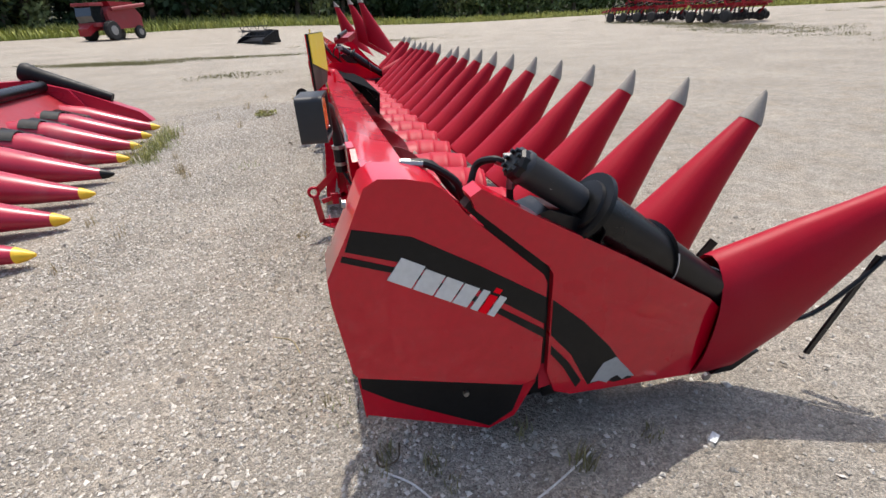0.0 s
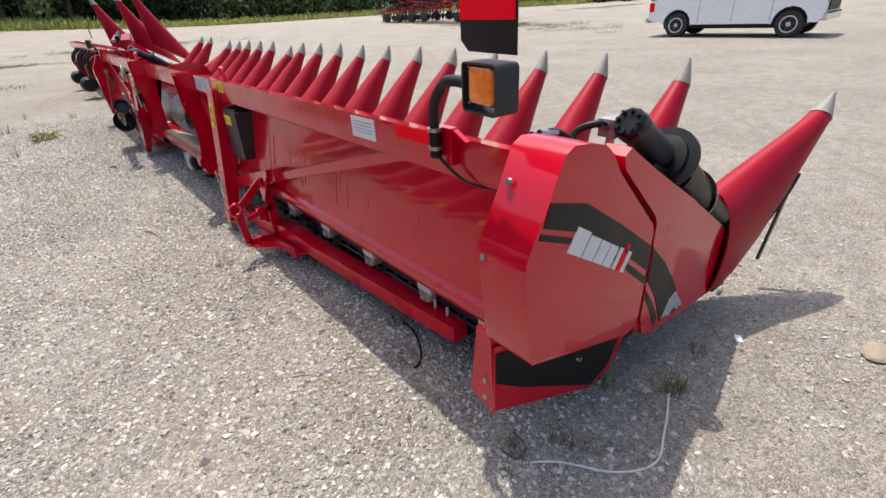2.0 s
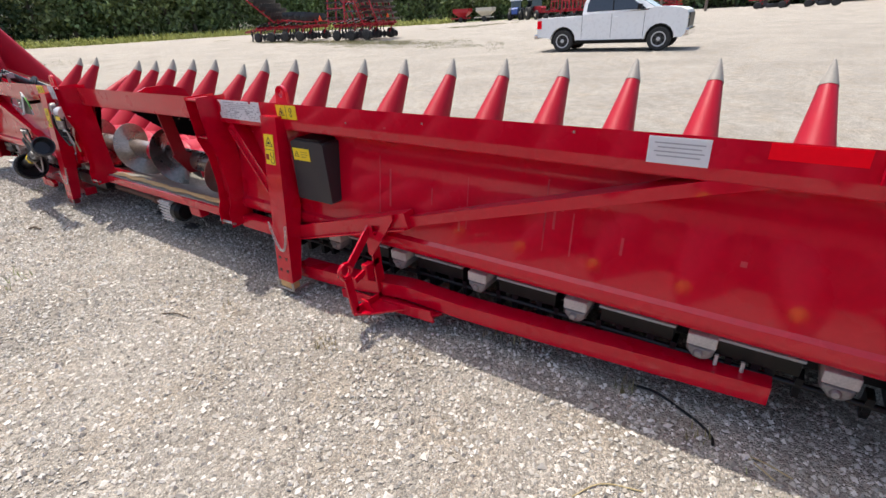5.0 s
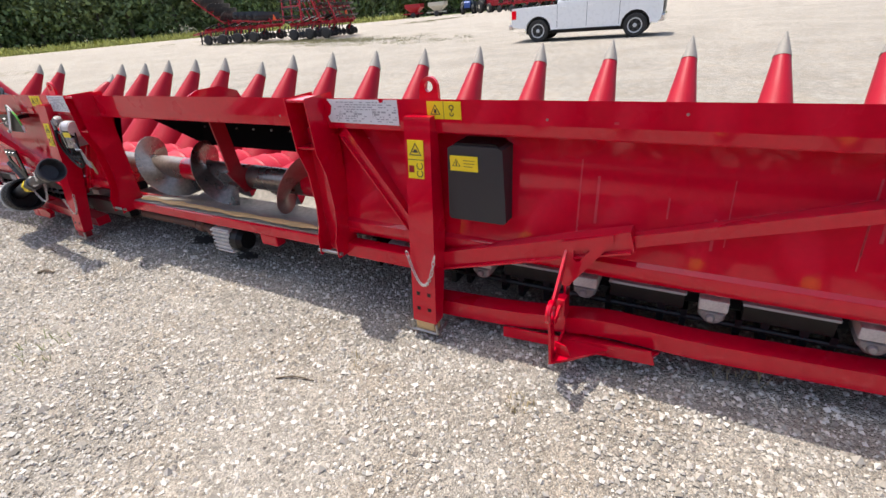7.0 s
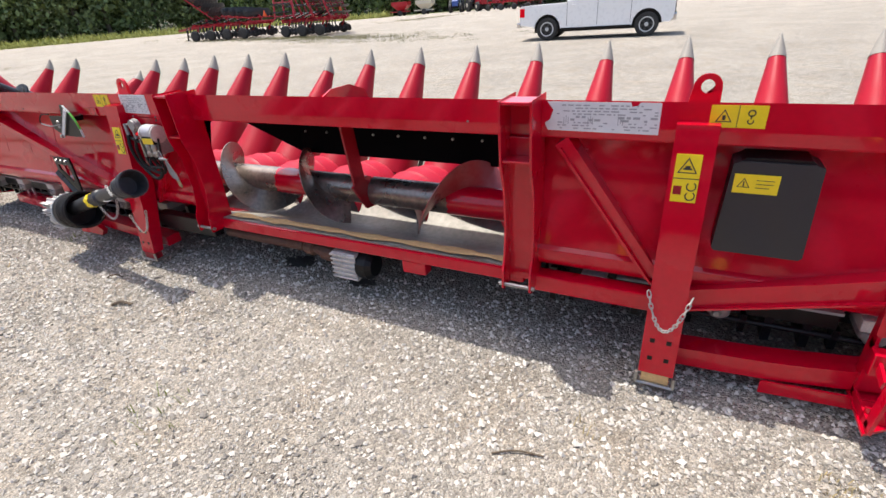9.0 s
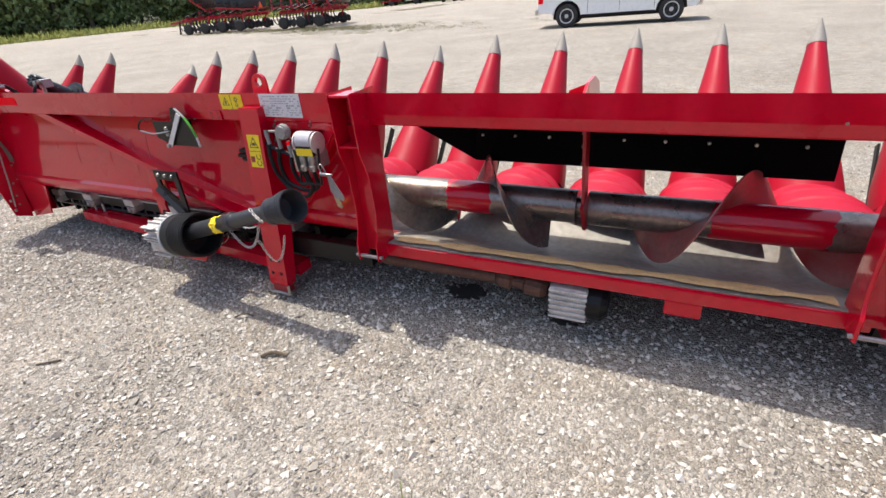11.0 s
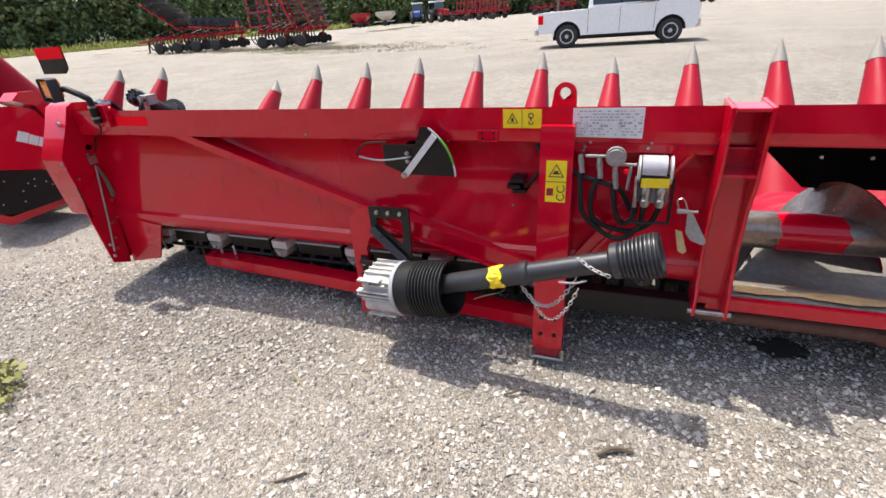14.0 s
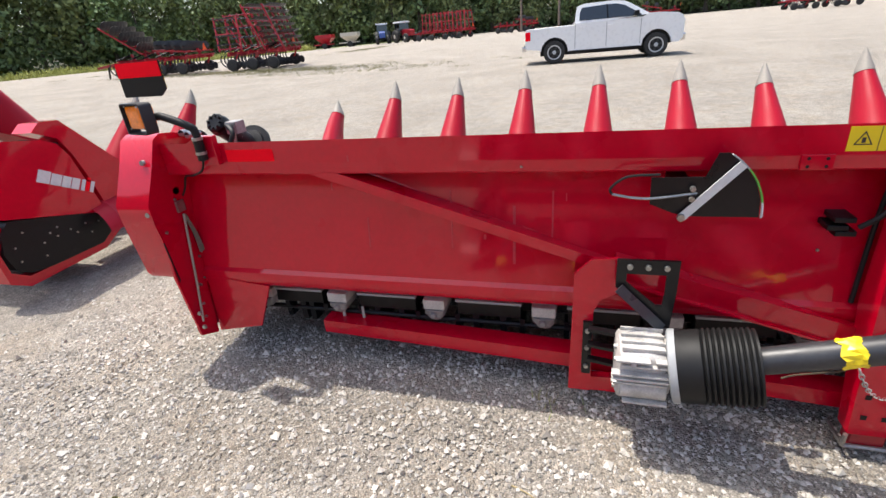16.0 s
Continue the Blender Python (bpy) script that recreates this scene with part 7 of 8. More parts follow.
def strip(name, line, w0, w1, lift, mat, text, cat, rise=0.0):
    """A band of ground along a line, from w0 to w1 metres outwards, laid just above the yard."""
    bm = B()
    pts = []
    for a, b in zip(line, line[1:]):
        n = max(2, int((b - a).length / 2.0))
        pts += [a.lerp(b, k / n) for k in range(n)]
    pts.append(line[-1])
    rows = []
    for i, p in enumerate(pts):
        d = (pts[min(i + 1, len(pts) - 1)] - pts[max(i - 1, 0)]).normalized()
        o = Vector((-d.y, d.x))
        row = []
        for k in range(9):
            e = w0 + (w1 - w0) * k / 8 + (1.3 * noise.noise((p.x * 0.25, p.y * 0.25, 7.0)) if k == 0 else 0)
            q = p + o * e
            row.append(bm.verts.new((q.x, q.y, ground_z(q.x, q.y) + lift + rise * max(0.0, (k - 1) / 7))))
        rows.append(row)
    for a, b in zip(rows, rows[1:]):
        for k in range(8):
            bm.faces.new((a[k], a[k + 1], b[k + 1], b[k]))
    tagged(part(name, bm, mat, smooth=True), text, cat, kind="structure")


EDGE = [Vector(p) for p in ((-75, 40), (-52, 58), (-28, 74), (0, 88), (30, 96), (58, 88), (78, 66), (88, 42), (96, 18), (106, -8), (112, -30))]
strip("forest_floor", EDGE, -1.5, 45.0, 0.05, FOREST_FLOOR, "dark leaf litter on the wooded slope under the trees", "ground", 9.0)
strip("grass_ground", EDGE[:8], -9.5, -1.3, 0.04, TURF, "green grass strip along the woods", "ground")


def blades(bm, rng, x, y, n, r, h, w=0.012):
    for _ in range(n):
        a, d = rng.random() * math.tau, r * math.sqrt(rng.random())
        px, py = x + d * math.cos(a), y + d * math.sin(a)
        z = ground_z(px, py)
        hh = h * (0.5 + rng.random())
        b = rng.random() * math.tau
        lx, ly = math.cos(b) * hh * 0.45, math.sin(b) * hh * 0.45
        sx, sy = -math.sin(b) * w, math.cos(b) * w
        v = [bm.verts.new(q) for q in ((px - sx, py - sy, z), (px + sx, py + sy, z), (px + lx * 0.4 + sx * 0.7, py + ly * 0.4 + sy * 0.7, z + hh * 0.6), (px + lx, py + ly, z + hh), (px + lx * 0.4 - sx * 0.7, py + ly * 0.4 - sy * 0.7, z + hh * 0.6))]
        bm.faces.new(v)


def grass_strip():
    rng = np.random.default_rng(21)
    line = [Vector(p) for p in ((-75, 38), (-52, 55.5), (-28, 71), (0, 84.5), (30, 92), (56, 84.5), (74, 64), (78, 54))]
    bm = B()
    for (a, b) in zip(line, line[1:]):
        out = Vector((-(b - a).y, (b - a).x)).normalized()
        n = int((b - a).length * 22)
        for k in range(n):
            f = rng.uniform(0, 6.5)
            p = a.lerp(b, rng.random())
            p = p - out * (f + (3.5 if p.x > 8 else 0.0))
            blades(bm, rng, p.x, p.y, 7, 0.6, (1.25 if p.x < 8 else 0.85) - 0.10 * f, 0.08)
    tagged(part("grass_verge", bm, GRASS), "unmown green grass verge along the woods", "grass", kind="stuff")
    bm = B()
    for cx, cy, sx, sy, n in ((-9.4, 28.6, 2.8, 0.9, 230), (-4.5, 30, 5.0, 1.0, 110), (5, 38, 5, 1.5, 80), (24.0, 31, 1.2, 8, 150), (23.5, 25, 1.5, 5, 120), (22, 20, 2.0, 6.0, 60), (-3, 20, 2, 0.8, 20), (45, 30, 8, 2, 70), (38, 47, 9, 2.0, 120)):
        for _ in range(n):
            blades(bm, rng, cx + rng.normal() * sx * 0.5, cy + rng.normal() * sy * 0.5, 26, 0.6, 0.05, 0.014)
    tagged(part("grass_patches", bm, OLIVE), "thin green weeds growing through the far gravel", "grass", kind="stuff")


grass_strip()


def weeds(name, spots, mat, text, r):
    bm = B()
    rng = np.random.default_rng(77)
    for x, y, h, n in spots:
        blades(bm, rng, x, y, n, r, h, 0.0032)
    tagged(part(name, bm, mat), text, "weeds", kind="stuff")


weeds("dry_weeds", ((-1.87, 6.56, 0.13, 40), (-2.3, 5.0, 0.10, 14), (-2.1, 7.4, 0.10, 12), (-1.5, 9.3, 0.14, 20), (-1.6, 11.5, 0.16, 20), (-2.4, 9.1, 0.12, 14), (-1.95, 4.6, 0.08, 12), (-2.2, 4.0, 0.08, 10), (-0.6, 12.2, 0.12, 16), (-1.3, 13.0, 0.12, 14), (-2.0, 10.5, 0.12, 14), (-0.39, 4.02, 0.022, 46), (-1.12, 10.30, 0.14, 40), (-1.75, 6.3, 0.10, 20), (-0.40, 3.95, 0.015, 14), (0.11, 3.29, 0.05, 14), (-0.46, 4.80, 0.04, 10), (0.12, 3.19, 0.05, 10)), STRAW, "scattered dry brown weeds in the gravel", 0.06)
weeds("green_weeds", ((-2.55, 7.9, 0.15, 70), (-2.62, 8.6, 0.17, 80), (-2.42, 7.3, 0.11, 40), (-2.6, 9.4, 0.15, 60), (-2.35, 8.2, 0.10, 30), (-1.12, 10.28, 0.12, 30), (-1.09, 6.49, 0.06, 22), (-0.23, 2.0, 0.03, 12), (-0.10, 8.95, 0.04, 10)), WEED, "scattered pale green weed tufts in the gravel", 0.17)


weeds("shade_weeds", ((0.66, 1.37, 0.075, 40), (0.11, 1.53, 0.045, 36), (-0.07, 1.64, 0.045, 22), (-0.11, 1.57, 0.05, 16), (0.50, 1.58, 0.05, 30), (0.17, 1.42, 0.03, 18), (1.0, 1.41, 0.035, 24), (0.08, 2.61, 0.05, 26), (-0.05, 2.31, 0.04, 14), (-0.10, 8.95, 0.04, 14), (-0.25, 2.01, 0.04, 12)), OLIVE, "dark thin weed tufts in the shaded gravel", 0.05)


# small litter on the ground
def litter(name, pts, r, mat, text, cat):
    bm = B()
    tube(bm, bend([(x, y, ground_z(x, y) + r + dz) for x, y, dz in pts], 6), r, 6)
    tagged(part(name, bm, mat, smooth=True), text, cat)


litter("cable", [(0.11, 2.59, 0.0), (0.10, 2.50, 0.012), (0.08, 2.42, 0.0), (0.02, 2.31, 0.0), (-0.03, 2.26, 0.0), (-0.07, 2.25, 0.0)], 0.006, RUBBER, "loose black cable lying on the gravel", "cable")
litter("cord", [(0.72, 1.41, 0.0), (0.57, 1.34, 0.0), (0.42, 1.28, 0.0), (0.27, 1.235, 0.0), (0.13, 1.31, 0.0), (0.02, 1.47, 0.0), (-0.08, 1.56, 0.0)], 0.0045, CORD, "thin white cord lying on the gravel", "cord")
litter("stalk", [(-0.05, 2.15, 0.0), (-0.09, 2.10, 0.004), (-0.12, 2.05, 0.0)], 0.003, STRAW, "dry pale stalk on the gravel", "twig")
litter("stalk", [(-0.05, 2.15, 0.0), (-0.06, 2.08, 0.004), (-0.08, 2.00, 0.0)], 0.003, STRAW, "dry pale stalk on the gravel", "twig")
litter("twig", [(-0.10, 1.66, 0.0), (-0.09, 1.58, 0.010), (-0.02, 1.60, 0.004), (0.0, 1.68, 0.0)], 0.004, TWIG, "dark crooked twig on the gravel", "twig")
litter("twig", [(-0.61, 7.60, 0.0), (-0.575, 7.55, 0.012), (-0.56, 7.48, 0.0)], 0.009, TWIG, "broken dark twig on the gravel", "twig")
litter("twig", [(-0.99, 8.61, 0.0), (-1.03, 8.65, 0.004), (-1.06, 8.70, 0.0)], 0.005, TWIG, "thin dark twig on the gravel", "twig")
litter("twig", [(-0.40, 8.0, 0.0), (-0.395, 7.96, 0.02), (-0.37, 7.93, 0.018), (-0.36, 7.90, 0.0)], 0.005, TWIG, "bent black twig on the gravel", "twig")
litter("twig", [(-0.70, 5.10, 0.0), (-0.66, 5.02, 0.006), (-0.64, 4.92, 0.0)], 0.004, TWIG, "thin dark twig on the gravel", "twig")
litter("twig", [(-0.55, 2.62, 0.0), (-0.45, 2.55, 0.004), (-0.40, 2.42, 0.0)], 0.003, STRAW, "dry pale stalk on the gravel", "twig")
litter("stalk", [(-0.60, 8.9, 0.0), (-0.55, 8.98, 0.004), (-0.52, 9.05, 0.0)], 0.003, STRAW, "dry pale stalk on the gravel", "twig")
bm = B()
bmesh.ops.create_grid(bm, x_segments=4, y_segments=3, size=0.5, matrix=Matrix.Translation((1.21, 1.318, 0.012)) @ pose(0, 0, 0, 0, 0, 30) @ Matrix.Diagonal((0.055, 0.03, 1, 1)))
for v in bm.verts:
    v.co.z += 0.012 * abs(noise.noise(v.co * 60))
tagged(part("paper_scrap", bm, LABEL_WHITE), "crumpled white paper scrap on the gravel", "litter")
bm = B()
bmesh.ops.create_icosphere(bm, subdivisions=2, radius=1, matrix=Matrix.Translation((1.55, 0.86, 0.01)) @ Matrix.Diagonal((0.09, 0.06, 0.022, 1)))
for v in bm.verts:
    v.co += Vector((0.01, 0.01, 0.006)) * noise.noise(v.co * 30)
tagged(part("flat_stone", bm, SLAB), "flat tan stone on the gravel", "stone")


def oil_stain(x, y, rx, ry):
    bm = B()
    n = 90
    ring = []
    for k in range(n):
        a = k * math.tau / n
        r = 1 + 0.35 * noise.noise((3 * math.cos(a), 3 * math.sin(a), x)) + 0.35 * noise.noise((14 * math.cos(a), 14 * math.sin(a), y))
        px, py = x + rx * r * math.cos(a), y + ry * r * math.sin(a)
        ring.append(bm.verts.new((px, py, ground_z(px, py) + 0.004)))
    bm.faces.new(ring)
    tagged(part("oil_stain", bm, OIL), "dark oily stain soaked into the gravel", "stain")


oil_stain(0.24, 6.86, 0.08, 0.12)
oil_stain(0.16, 6.3, 0.06, 0.10)

rng = np.random.default_rng(31)
bm = B()
for x, y, r in ((-1.10, 10.30, 0.13), (-1.22, 10.42, 0.10), (-0.98, 10.40, 0.09), (-1.24, 10.22, 0.08)):
    leaf_cloud(bm, rng, (x, y, 0.06), r, 60, 0.022, 0.5)
for x, y, r in ((-2.66, 7.44, 0.10), (-2.60, 7.75, 0.13), (-2.66, 8.0, 0.15), (-2.63, 8.25, 0.15), (-2.62, 8.6, 0.14), (-2.60, 9.0, 0.14), (-2.48, 8.9, 0.10), (-2.46, 7.45, 0.08), (-2.5, 8.2, 0.10)):
    leaf_cloud(bm, rng, (x, y, 0.08), r, 36, 0.016, 0.7)
    blades(bm, rng, x, y, 30, r * 1.2, 0.16, 0.005)
tagged(part("leafy_weed", bm, WEED), "low leafy green weed growing in the gravel", "weeds", kind="stuff")

# ---- machines across the yard ----
def mesh_of(bm, mat, smooth=False):
    o = part("tmp", bm, mat, smooth=smooth)
    me = o.data
    bpy.data.objects.remove(o)
    return me


IMPL_TYRE = mesh_of(lathe(B(), (0, -0.15, 0), (0, 0.15, 0), [(0, 0.2), (0, 0.36), (0.15, 0.42), (0.85, 0.42), (1, 0.36), (1, 0.2)], 18), TYRE, True)
IMPL_RIM = mesh_of(lathe(B(), (0, -0.13, 0), (0, 0.13, 0), [(0, 0.06), (0.1, 0.2), (0.9, 0.2), (1, 0.06)], 14), LABEL_GREY)
BLADE = mesh_of(lathe(B(), (0, -0.03, 0), (0, 0.03, 0), [(0, 0.05), (0.35, 0.22), (0.5, 0.225), (1, 0.06)], 10), DISC_STEEL)
SHANK = mesh_of(tube(B(), bend([(0, 0, 0), (0.10, 0, -0.08), (0.16, 0, -0.30), (0.06, 0, -0.52), (-0.10, 0, -0.66)], 3), 0.038, 5), DISC_STEEL)
TINE = mesh_of(tube(B(), [(0, 0, 0), (0, 0, 0.30), (0.09, 0, 0.52)], 0.03, 5), DISC_STEEL)


def wing(own, o, a, b, n_spar, n_rib, tool, tool_mat_m, rows=2, per=7):
    """A folded wing: a lattice from corner o along a (ribs across) and b (spars along), with tools standing off it."""
    o, a, b = Vector(o), Vector(a), Vector(b)
    n = a.cross(b).normalized()
    for k in range(n_spar):
        bm = bar(B(), o + a * (k / (n_spar - 1)), o + a * (k / (n_spar - 1)) + b, 0.085, 0.085, n)
        part("wing_spar", bm, IMPL_RED, own, local=True)
    for k in range(n_rib):
        f = (k + 0.15) / (n_rib - 0.7)
        bm = bar(B(), o + b * f, o + b * f + a, 0.065, 0.065, n)
        part("wing_rib", bm, IMPL_RED, own, local=True)
    z = n
    x = b.normalized()
    y = z.cross(x)
    R = Matrix((x, y, z)).transposed().to_4x4()
    for r in range(rows):
        f = (r + 0.6) / rows
        bm = bar(B(), o + b * f + n * 0.30, o + b * f + a + n * 0.30, 0.05, 0.05, n)
        g = part("tool_bar", bm, BLACK_STEEL, own, "black tool bar", local=True)
        for k in range(per):
            shared("blade" if tool is BLADE else "tine", tool, g, Matrix.Translation(o + b * f + a * ((k + 0.5) / per) + n * 0.30) @ R @ tool_mat_m)


def tillage(x, y, heading, length, label, wings, gangs=3, per=8, wheels=4, tongue=True, half=1.5):
    """Folded tillage implement: red frame on wheels, shanks and blades below, wings folded up over it."""
    own = thing("tillage_implement", 0, 0, 0, label, "farm implement", "farm implements")
    h = length / 2
    for s in (-0.9, 0.0, 0.9):
        bm = bar(B(), (-h, s, 0.92), (h, s, 0.92), 0.13, 0.15)
        part("frame_rail", bm, IMPL_RED, own, local=True)
    for k in range(6):
        u = -h + length * (k + 0.3) / 6
        bm = bar(B(), (u, -half, 1.02), (u, half, 1.02), 0.11, 0.12)
        part("cross_member", bm, IMPL_RED, own, local=True)
        bm = bar(B(), (u, 0, 1.0), (u + 0.1, 0, 1.42), 0.08, 0.16, (1, 0, 0))
        part("lift_arm", bm, IMPL_RED, own, local=True)
        for s in (-1, 1):
            bm = B()
            tube(bm, [(u + 0.1, s * 0.2, 1.35), (u + 0.6, s * 0.9, 1.10)], 0.045, 8)
            part("hydraulic_cylinder", bm, BLACK, own, "black hydraulic cylinder", local=True)
    for k in range(wheels):
        u = -h + length * (k + 0.55) / wheels
        for s in (-half, half):
            w = shared("wheel", IMPL_TYRE, own, pose(u, s, 0.35) @ Matrix.Scale(0.83, 4), "dusty black tyre")
            shared("rim", IMPL_RIM, w, Matrix.Identity(4))
            bm = bar(B(), (u, s * 0.86, 0.42), (u - 0.35, s * 0.86, 0.98), 0.07, 0.09, (1, 0, 0))
            part("wheel_arm", bm, IMPL_RED, own, local=True)
    for k in range(gangs):
        u = -h + length * (k + 0.5) / gangs
        bm = B()
        tube(bm, [(u - 0.35, -half, 0.30), (u + 0.35, half, 0.30)], 0.035, 6)
        g = part("blade_gang", bm, DISC_STEEL, own, "dark steel blade gang", local=True)
        for i in range(per):
            f = (i + 0.5) / per
            shared("blade", BLADE, g, pose(u - 0.35 + 0.7 * f, -half + 2 * half * f, 0.30, 0, 0, -14))
            shared("shank", SHANK, own, pose(u + 0.6, -half + 2 * half * f, 0.92))
    for w in wings:
        wing(own, *w)
    if tongue:
        for s in (-1, 1):
            bm = bar(B(), (h, s * 0.9, 0.92), (h + 2.2, 0, 0.75), 0.13, 0.13)
            part("tongue", bm, IMPL_RED, own, local=True)
        bm = bar(B(), (h + 1.4, 0, 0.85), (h + 1.6, 0, 0.02), 0.08, 0.08, (0, 1, 0))
        part("tongue_jack", bm, BLACK_STEEL, own, local=True)
    bm = prism(B(), [(-0.22, 1.3), (0.22, 1.3), (0, 1.68)], "x", -h - 0.12, -h - 0.10)
    part("slow_sign", bm, ORANGE, own, "orange warning triangle", local=True)
    own.matrix_basis = pose(x, y, ground_z(x, y), 0, 0, heading)
    return own


TURN = Matrix.Identity(4)
FLIP = pose(0, 0, 0, 0, 180, 0)
tillage(25.3, 35.2, 98, 5.7, "red disc implement with one wing raised, parked on the gravel", (
    ((0.7, 1.0, 1.35), (0, -2.0, 0), (2.5, 0, 1.7), 4, 5, BLADE, pose(0, 0, 0, 0, 0, 90) @ Matrix.Scale(1.45, 4), 5, 7),
    ((-2.7, 1.3, 1.25), (0, -2.6, 0), (2.4, 0, 0.25), 3, 3, BLADE, pose(0, 0, 0, 0, 0, 60) @ Matrix.Scale(1.2, 4), 4, 7)), 5, 9)
tillage(26.2, 28.3, 96, 4.0, "red field cultivator with tall lattice wings folded up", (
    ((2.3, -1.3, 1.15), (-1.9, 0.0, 0.0), (0.35, 0.6, 2.1), 5, 4, TINE, TURN, 4, 6),
    ((2.2, 1.3, 1.15), (-1.5, 0.0, 0.0), (0.25, -0.6, 1.9), 3, 3, TINE, FLIP, 4, 5),
    ((-0.75, 1.1, 1.05), (0, -2.2, 0), (1.0, 0, 2.5), 4, 4, BLADE, pose(0, 0, 0, 0, 0, 90), 7, 7),
    ((-2.0, 1.1, 0.95), (0, -2.2, 0), (0.9, 0, 2.55), 4, 4, BLADE, pose(0, 0, 0, 0, 0, 90), 7, 7)), 4, 8, 3, False)
FAR_WINGS = tuple(((u, s, 1.0), (1.1, 0, 0), (0.1, -s * 0.3, 2.2), 3, 3, TINE, TURN, 2, 4) for u in (-3.6, -1.9, -0.2, 1.5) for s in (-1.2, 1.2))
LOW_WINGS = tuple(((u, 1.3, 1.2), (0, -2.6, 0), (2.2, 0, 0.5), 3, 3, BLADE, TURN, 2, 5) for u in (-2.6, 0.4))
tillage(63, 26.5, 75, 8, "red folded cultivator with upright wings far across the yard", FAR_WINGS, 2, 6, 4, False)
tillage(72, 18.5, 75, 6, "low red implement by the woods", LOW_WINGS[:1], 2, 6, 3, False)
tillage(66, 3.0, 85, 9, "low red implement far across the yard", LOW_WINGS, 2, 6, 4, False)
tillage(66, -16.0, 90, 8, "low red implement far across the yard", LOW_WINGS, 2, 6, 4, False)


def combine():
    own = thing("combine_harvester", 0, 0, 0, "dusty red combine harvester parked by the woods", "combine")
    bm = prism(B(), [(-3.3, 1.2), (1.4, 1.0), (1.6, 2.6), (1.0, 3.3), (-2.6, 3.3), (-3.4, 2.4)], "y", -1.35, 1.35)
    part("body", bm, COMBINE_RED, own, "red sheet metal body", bevel=0.08, local=True)
    bm = prism(B(), [(1.5, 1.7), (3.0, 1.7), (3.25, 2.4), (3.0, 3.35), (1.5, 3.35)], "y", -0.95, 0.95)
    part("cab", bm, GLASS_DARK, own, "dark glazed cab", bevel=0.06, local=True)
    bm = box(B(), (1.35, -1.1, 3.33), (3.3, 1.1, 3.62))
    part("cab_roof", bm, COMBINE_RED, own, "red cab roof", bevel=0.06, local=True)
    bm = box(B(), (1.6, -1.1, 1.35), (3.1, 1.1, 1.75))
    part("cab_platform", bm, COMBINE_RED, own, local=True, bevel=0.04)
    bm = prism(B(), [(-2.2, 3.3), (0.9, 3.3), (1.2, 3.75), (-2.5, 3.75)], "y", -1.5, 1.5)
    part("grain_tank", bm, DARK_RED, own, "dark red grain tank top", local=True, bevel=0.03)
    bm = B()
    tube(bm, [(1.0, 1.5, 3.0), (-3.9, 1.6, 3.5)], 0.2, 12)
    part("unloading_auger", bm, COMBINE_RED, own, local=True, smooth=True)
    bm = prism(B(), [(1.8, 1.5), (3.9, 0.5), (3.9, 1.2), (2.4, 2.0)], "y", -0.6, 0.6)
    part("feeder_house", bm, DARK_RED, own, local=True, bevel=0.04)
    for u, R, w in ((1.6, 0.95, 0.6), (-2.5, 0.68, 0.4)):
        for s in (-1, 1):
            y0 = s * 1.15
            bm = lathe(B(), (u, y0, R), (u, y0 + s * w, R), [(0, R * 0.5), (0, R * 0.9), (0.15, R), (0.85, R), (1, R * 0.9), (1, R * 0.5)], 24)
            for k in range(18):
                a = k * math.tau / 18
                bar(bm, (u + R * math.cos(a), y0, R + R * math.sin(a)), (u + R * math.cos(a + 0.15), y0 + s * w, R + R * math.sin(a + 0.15)), 0.06, 0.05)
            wh = part("wheel", bm, TYRE, own, "large lugged tyre", local=True)
            bm = lathe(B(), (u, y0 + s * (w - 0.02), R), (u, y0 + s * (w + 0.03), R), [(0, R * 0.52), (0.5, R * 0.5), (1, 0.1)], 18)
            part("rim", bm, ALLOY_DIRTY, wh, local=True)
    own.matrix_basis = pose(-17.2, 54.0, ground_z(-17.2, 54.0), 0, 0, 246) @ Matrix.Scale(0.82, 4)


combine()


def platform_header():
    own = thing("platform_header", 0, 0, 0, "black draper header with its reel resting on the yard", "header")
    bm = prism(B(), [(-0.6, 0.05), (0.9, 0.05), (1.0, 0.25), (-0.2, 0.55), (-0.4, 1.15), (-0.7, 1.15)], "y", -2.2, 2.2)
    part("body", bm, BLACK, own, "black sheet metal body", bevel=0.03, local=True)
    for s in (-2.25, 2.25):
        bm = prism(B(), [(-0.7, 0.1), (1.5, 0.05), (1.2, 0.45), (-0.4, 1.2)], "y", s - 0.06, s + 0.06)
        part("end_sheet", bm, BLACK_STEEL, own, local=True, bevel=0.02)
        bm = B()
        bar(bm, (-0.6, s, 1.1), (0.7, s, 1.25), 0.08, 0.10)
        part("reel_arm", bm, BLACK_STEEL, own, local=True)
    bm = B()
    tube(bm, [(0.65, -2.2, 1.15), (0.65, 2.2, 1.15)], 0.08, 10)
    for k in range(6):
        a = k * math.tau / 6
        tube(bm, [(0.65 + 0.5 * math.cos(a), -2.2, 1.15 + 0.5 * math.sin(a)), (0.65 + 0.5 * math.cos(a), 2.2, 1.15 + 0.5 * math.sin(a))], 0.03, 6)
        for yy in (-2.1, -0.7, 0.7, 2.1):
            bar(bm, (0.65, yy, 1.15), (0.65 + 0.5 * math.cos(a), yy, 1.15 + 0.5 * math.sin(a)), 0.03, 0.05, (0, 1, 0))
    part("reel", bm, DISC_STEEL, own, "grey steel reel", local=True)
    own.matrix_basis = pose(-3.6, 43.5, ground_z(-3.6, 43.5), 0, 0, 215) @ Matrix.Scale(0.8, 4)


platform_header()


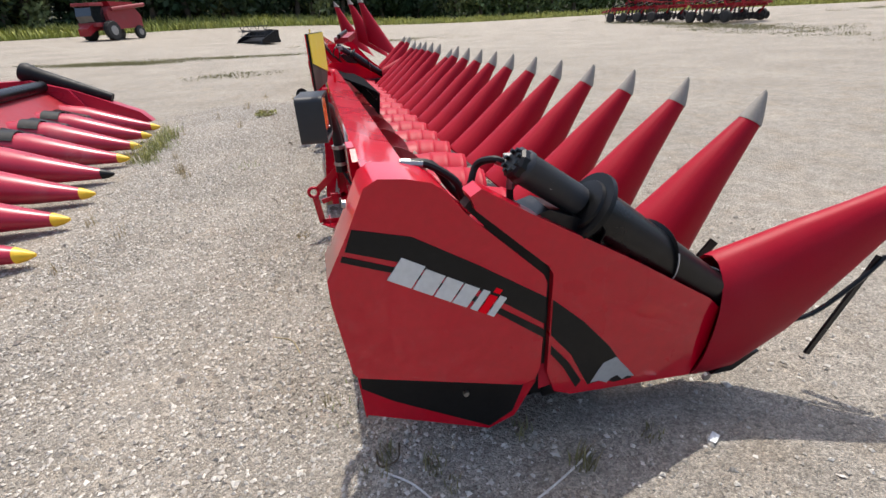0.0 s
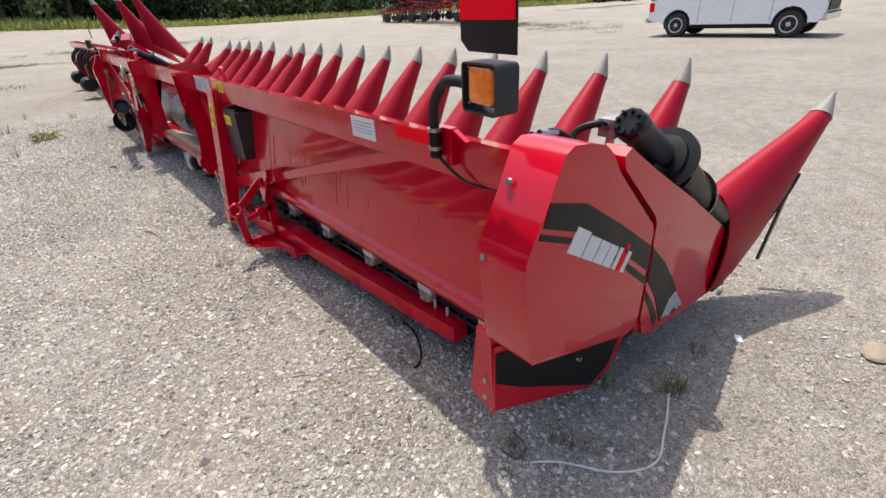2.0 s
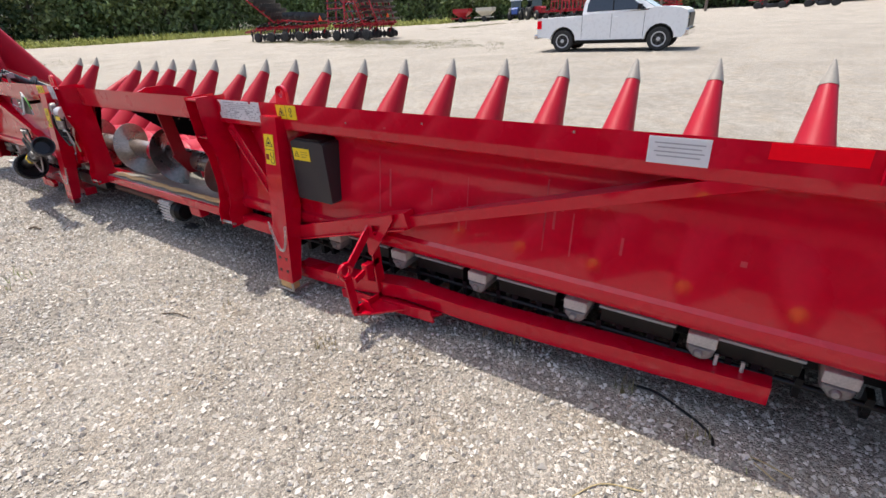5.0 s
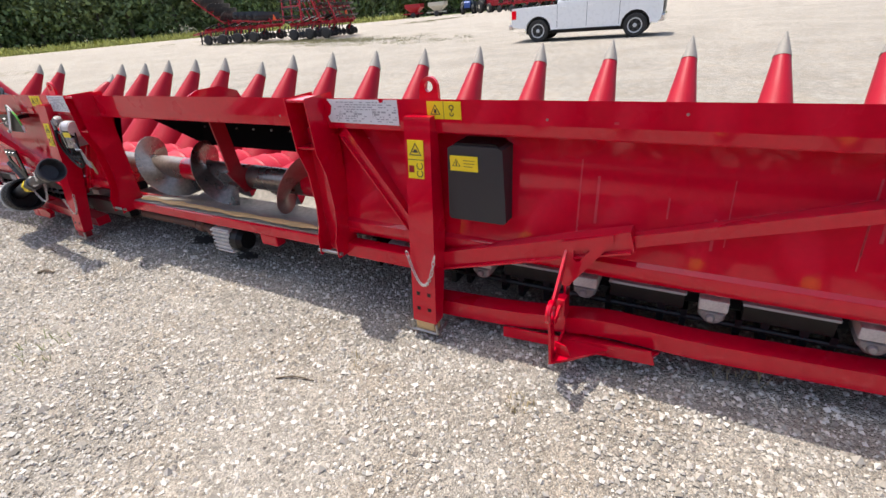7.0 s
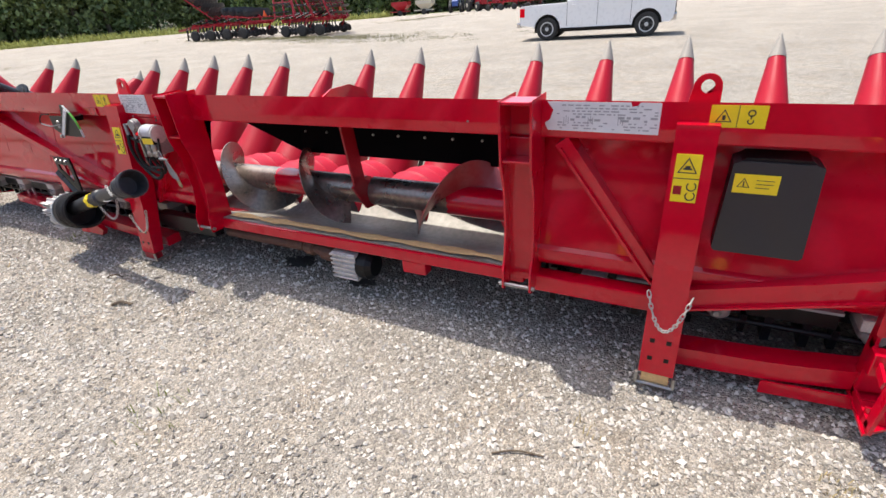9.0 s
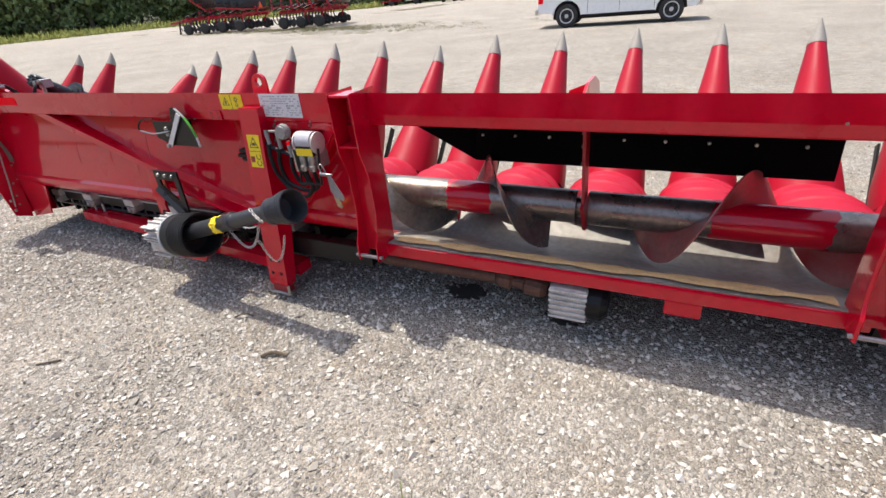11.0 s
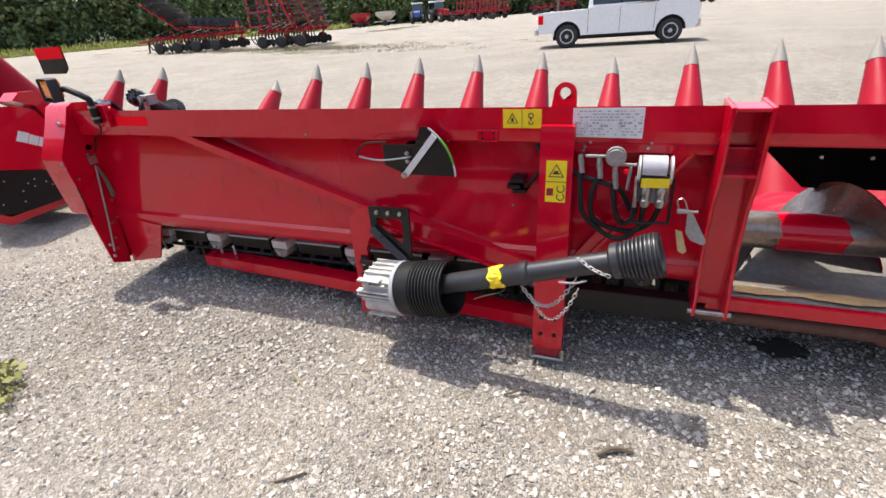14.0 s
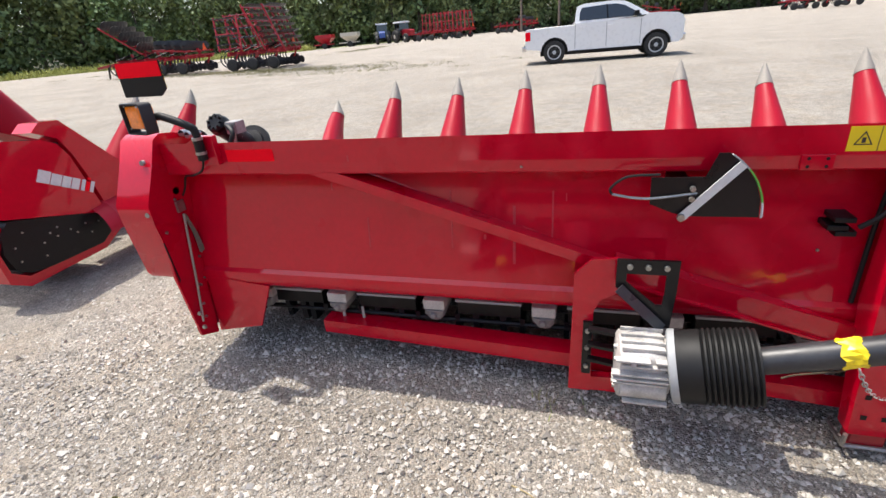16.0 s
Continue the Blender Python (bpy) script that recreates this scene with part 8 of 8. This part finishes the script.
def tractor(x, y, heading, paint, label):
    own = thing("tractor", 0, 0, 0, label, "tractor")
    bm = prism(B(), [(0.2, 0.9), (2.3, 0.85), (2.35, 1.5), (2.2, 1.65), (0.2, 1.75)], "y", -0.42, 0.42)
    part("bonnet", bm, paint, own, local=True, bevel=0.05)
    bm = prism(B(), [(-1.3, 1.2), (0.3, 1.2), (0.2, 2.6), (-1.2, 2.6)], "y", -0.75, 0.75)
    part("cab", bm, GLASS_DARK, own, local=True, bevel=0.05)
    bm = box(B(), (-1.4, -0.85, 2.58), (0.4, 0.85, 2.78))
    part("cab_roof", bm, WHITE_PAINT, own, "pale cab roof", local=True, bevel=0.06)
    bm = box(B(), (-1.2, -0.5, 0.6), (1.8, 0.5, 0.95))
    part("chassis", bm, BLACK, own, local=True, bevel=0.04)
    for u, R, w, yy in ((-0.8, 0.85, 0.5, 0.65), (1.7, 0.6, 0.35, 0.6)):
        for s in (-1, 1):
            bm = lathe(B(), (u, s * yy, R), (u, s * (yy + w), R), [(0, R * 0.5), (0, R * 0.9), (0.15, R), (0.85, R), (1, R * 0.9), (1, R * 0.5)], 20)
            w_ = part("wheel", bm, TYRE, own, "black lugged tyre", local=True)
            bm = lathe(B(), (u, s * (yy + w - 0.03), R), (u, s * (yy + w + 0.02), R), [(0, R * 0.52), (1, R * 0.2)], 16)
            part("rim", bm, TAN_PAINT, w_, local=True)
    own.matrix_basis = pose(x, y, ground_z(x, y), 0, 0, heading)


tractor(70, 38, 200, BLUE_PAINT, "small blue tractor with a pale roof by the woods")
tractor(69, 34.3, 230, IMPL_RED, "red tractor by the woods")


def hopper(x, y, mat, label, name):
    own = thing(name, 0, 0, 0, label, "farm wagon")
    bm = loft(B(), [[(a * k * 1.3, b * k, z) for a, b in ((-1, -1), (1, -1), (1, 1), (-1, 1))] for k, z in ((0.35, 0.7), (1.0, 1.5), (1.0, 2.0))])
    part("hopper", bm, mat, own, local=True, bevel=0.03)
    bm = box(B(), (-1.2, -0.5, 0.55), (1.8, 0.5, 0.7))
    part("frame", bm, mat, own, local=True)
    for s in (-1, 1):
        bm = lathe(B(), (0, s * 0.8, 0.4), (0, s * 1.05, 0.4), [(0, 0.2), (0, 0.36), (0.2, 0.4), (0.8, 0.4), (1, 0.36), (1, 0.2)], 16)
        part("wheel", bm, TYRE, own, local=True)
    own.matrix_basis = pose(x, y, ground_z(x, y), 0, 0, 100)


hopper(70.5, 47.8, IMPL_RED, "small red hopper wagon by the woods", "hopper_wagon")
hopper(70.5, 43.5, TAN_PAINT, "small tan hopper wagon by the woods", "hopper_wagon")

for x, y in ((70, 17.5), (72, 12.6)):
    own = thing("utility_pole", x, y, ground_z(x, y), "weathered wooden utility pole", "pole", "utility poles")
    bm = B()
    tube(bm, [(0, 0, -0.1), (0, 0, 10)], [0.16, 0.11], 12)
    part("pole", bm, POLE_WOOD, own, local=True)
    bm = B()
    bar(bm, (0, -1.1, 9.4), (0, 1.1, 9.4), 0.1, 0.12)
    part("crossarm", bm, POLE_WOOD, own, local=True)


def van(x, y, h):
    own = thing("parked_van", 0, 0, 0, "white van far across the yard", "van", "parked vans")
    bm = prism(B(), [(-2.5, 0.4), (2.4, 0.4), (2.5, 1.0), (1.7, 1.2), (1.2, 1.95), (-2.4, 2.0)], "y", -0.95, 0.95)
    part("body", bm, WHITE_PAINT, own, local=True, bevel=0.06)
    for s in (-0.96, 0.96):
        bm = prism(B(), [(-2.0, 1.25), (1.4, 1.25), (1.05, 1.8), (-2.0, 1.8)], "y", s - 0.01, s + 0.01)
        part("side_window", bm, GLASS_DARK, own, local=True)
        for u in (-1.5, 1.5):
            bm = lathe(B(), (u, s * 0.98, 0.36), (u, s * 0.78, 0.36), [(0, 0.1), (0, 0.34), (0.2, 0.36), (1, 0.36)], 16)
            part("wheel", bm, TYRE, own, local=True)
    own.matrix_basis = pose(x, y, ground_z(x, y), 0, 0, h)


van(103, -26, 80)
van(105, -33, 85)
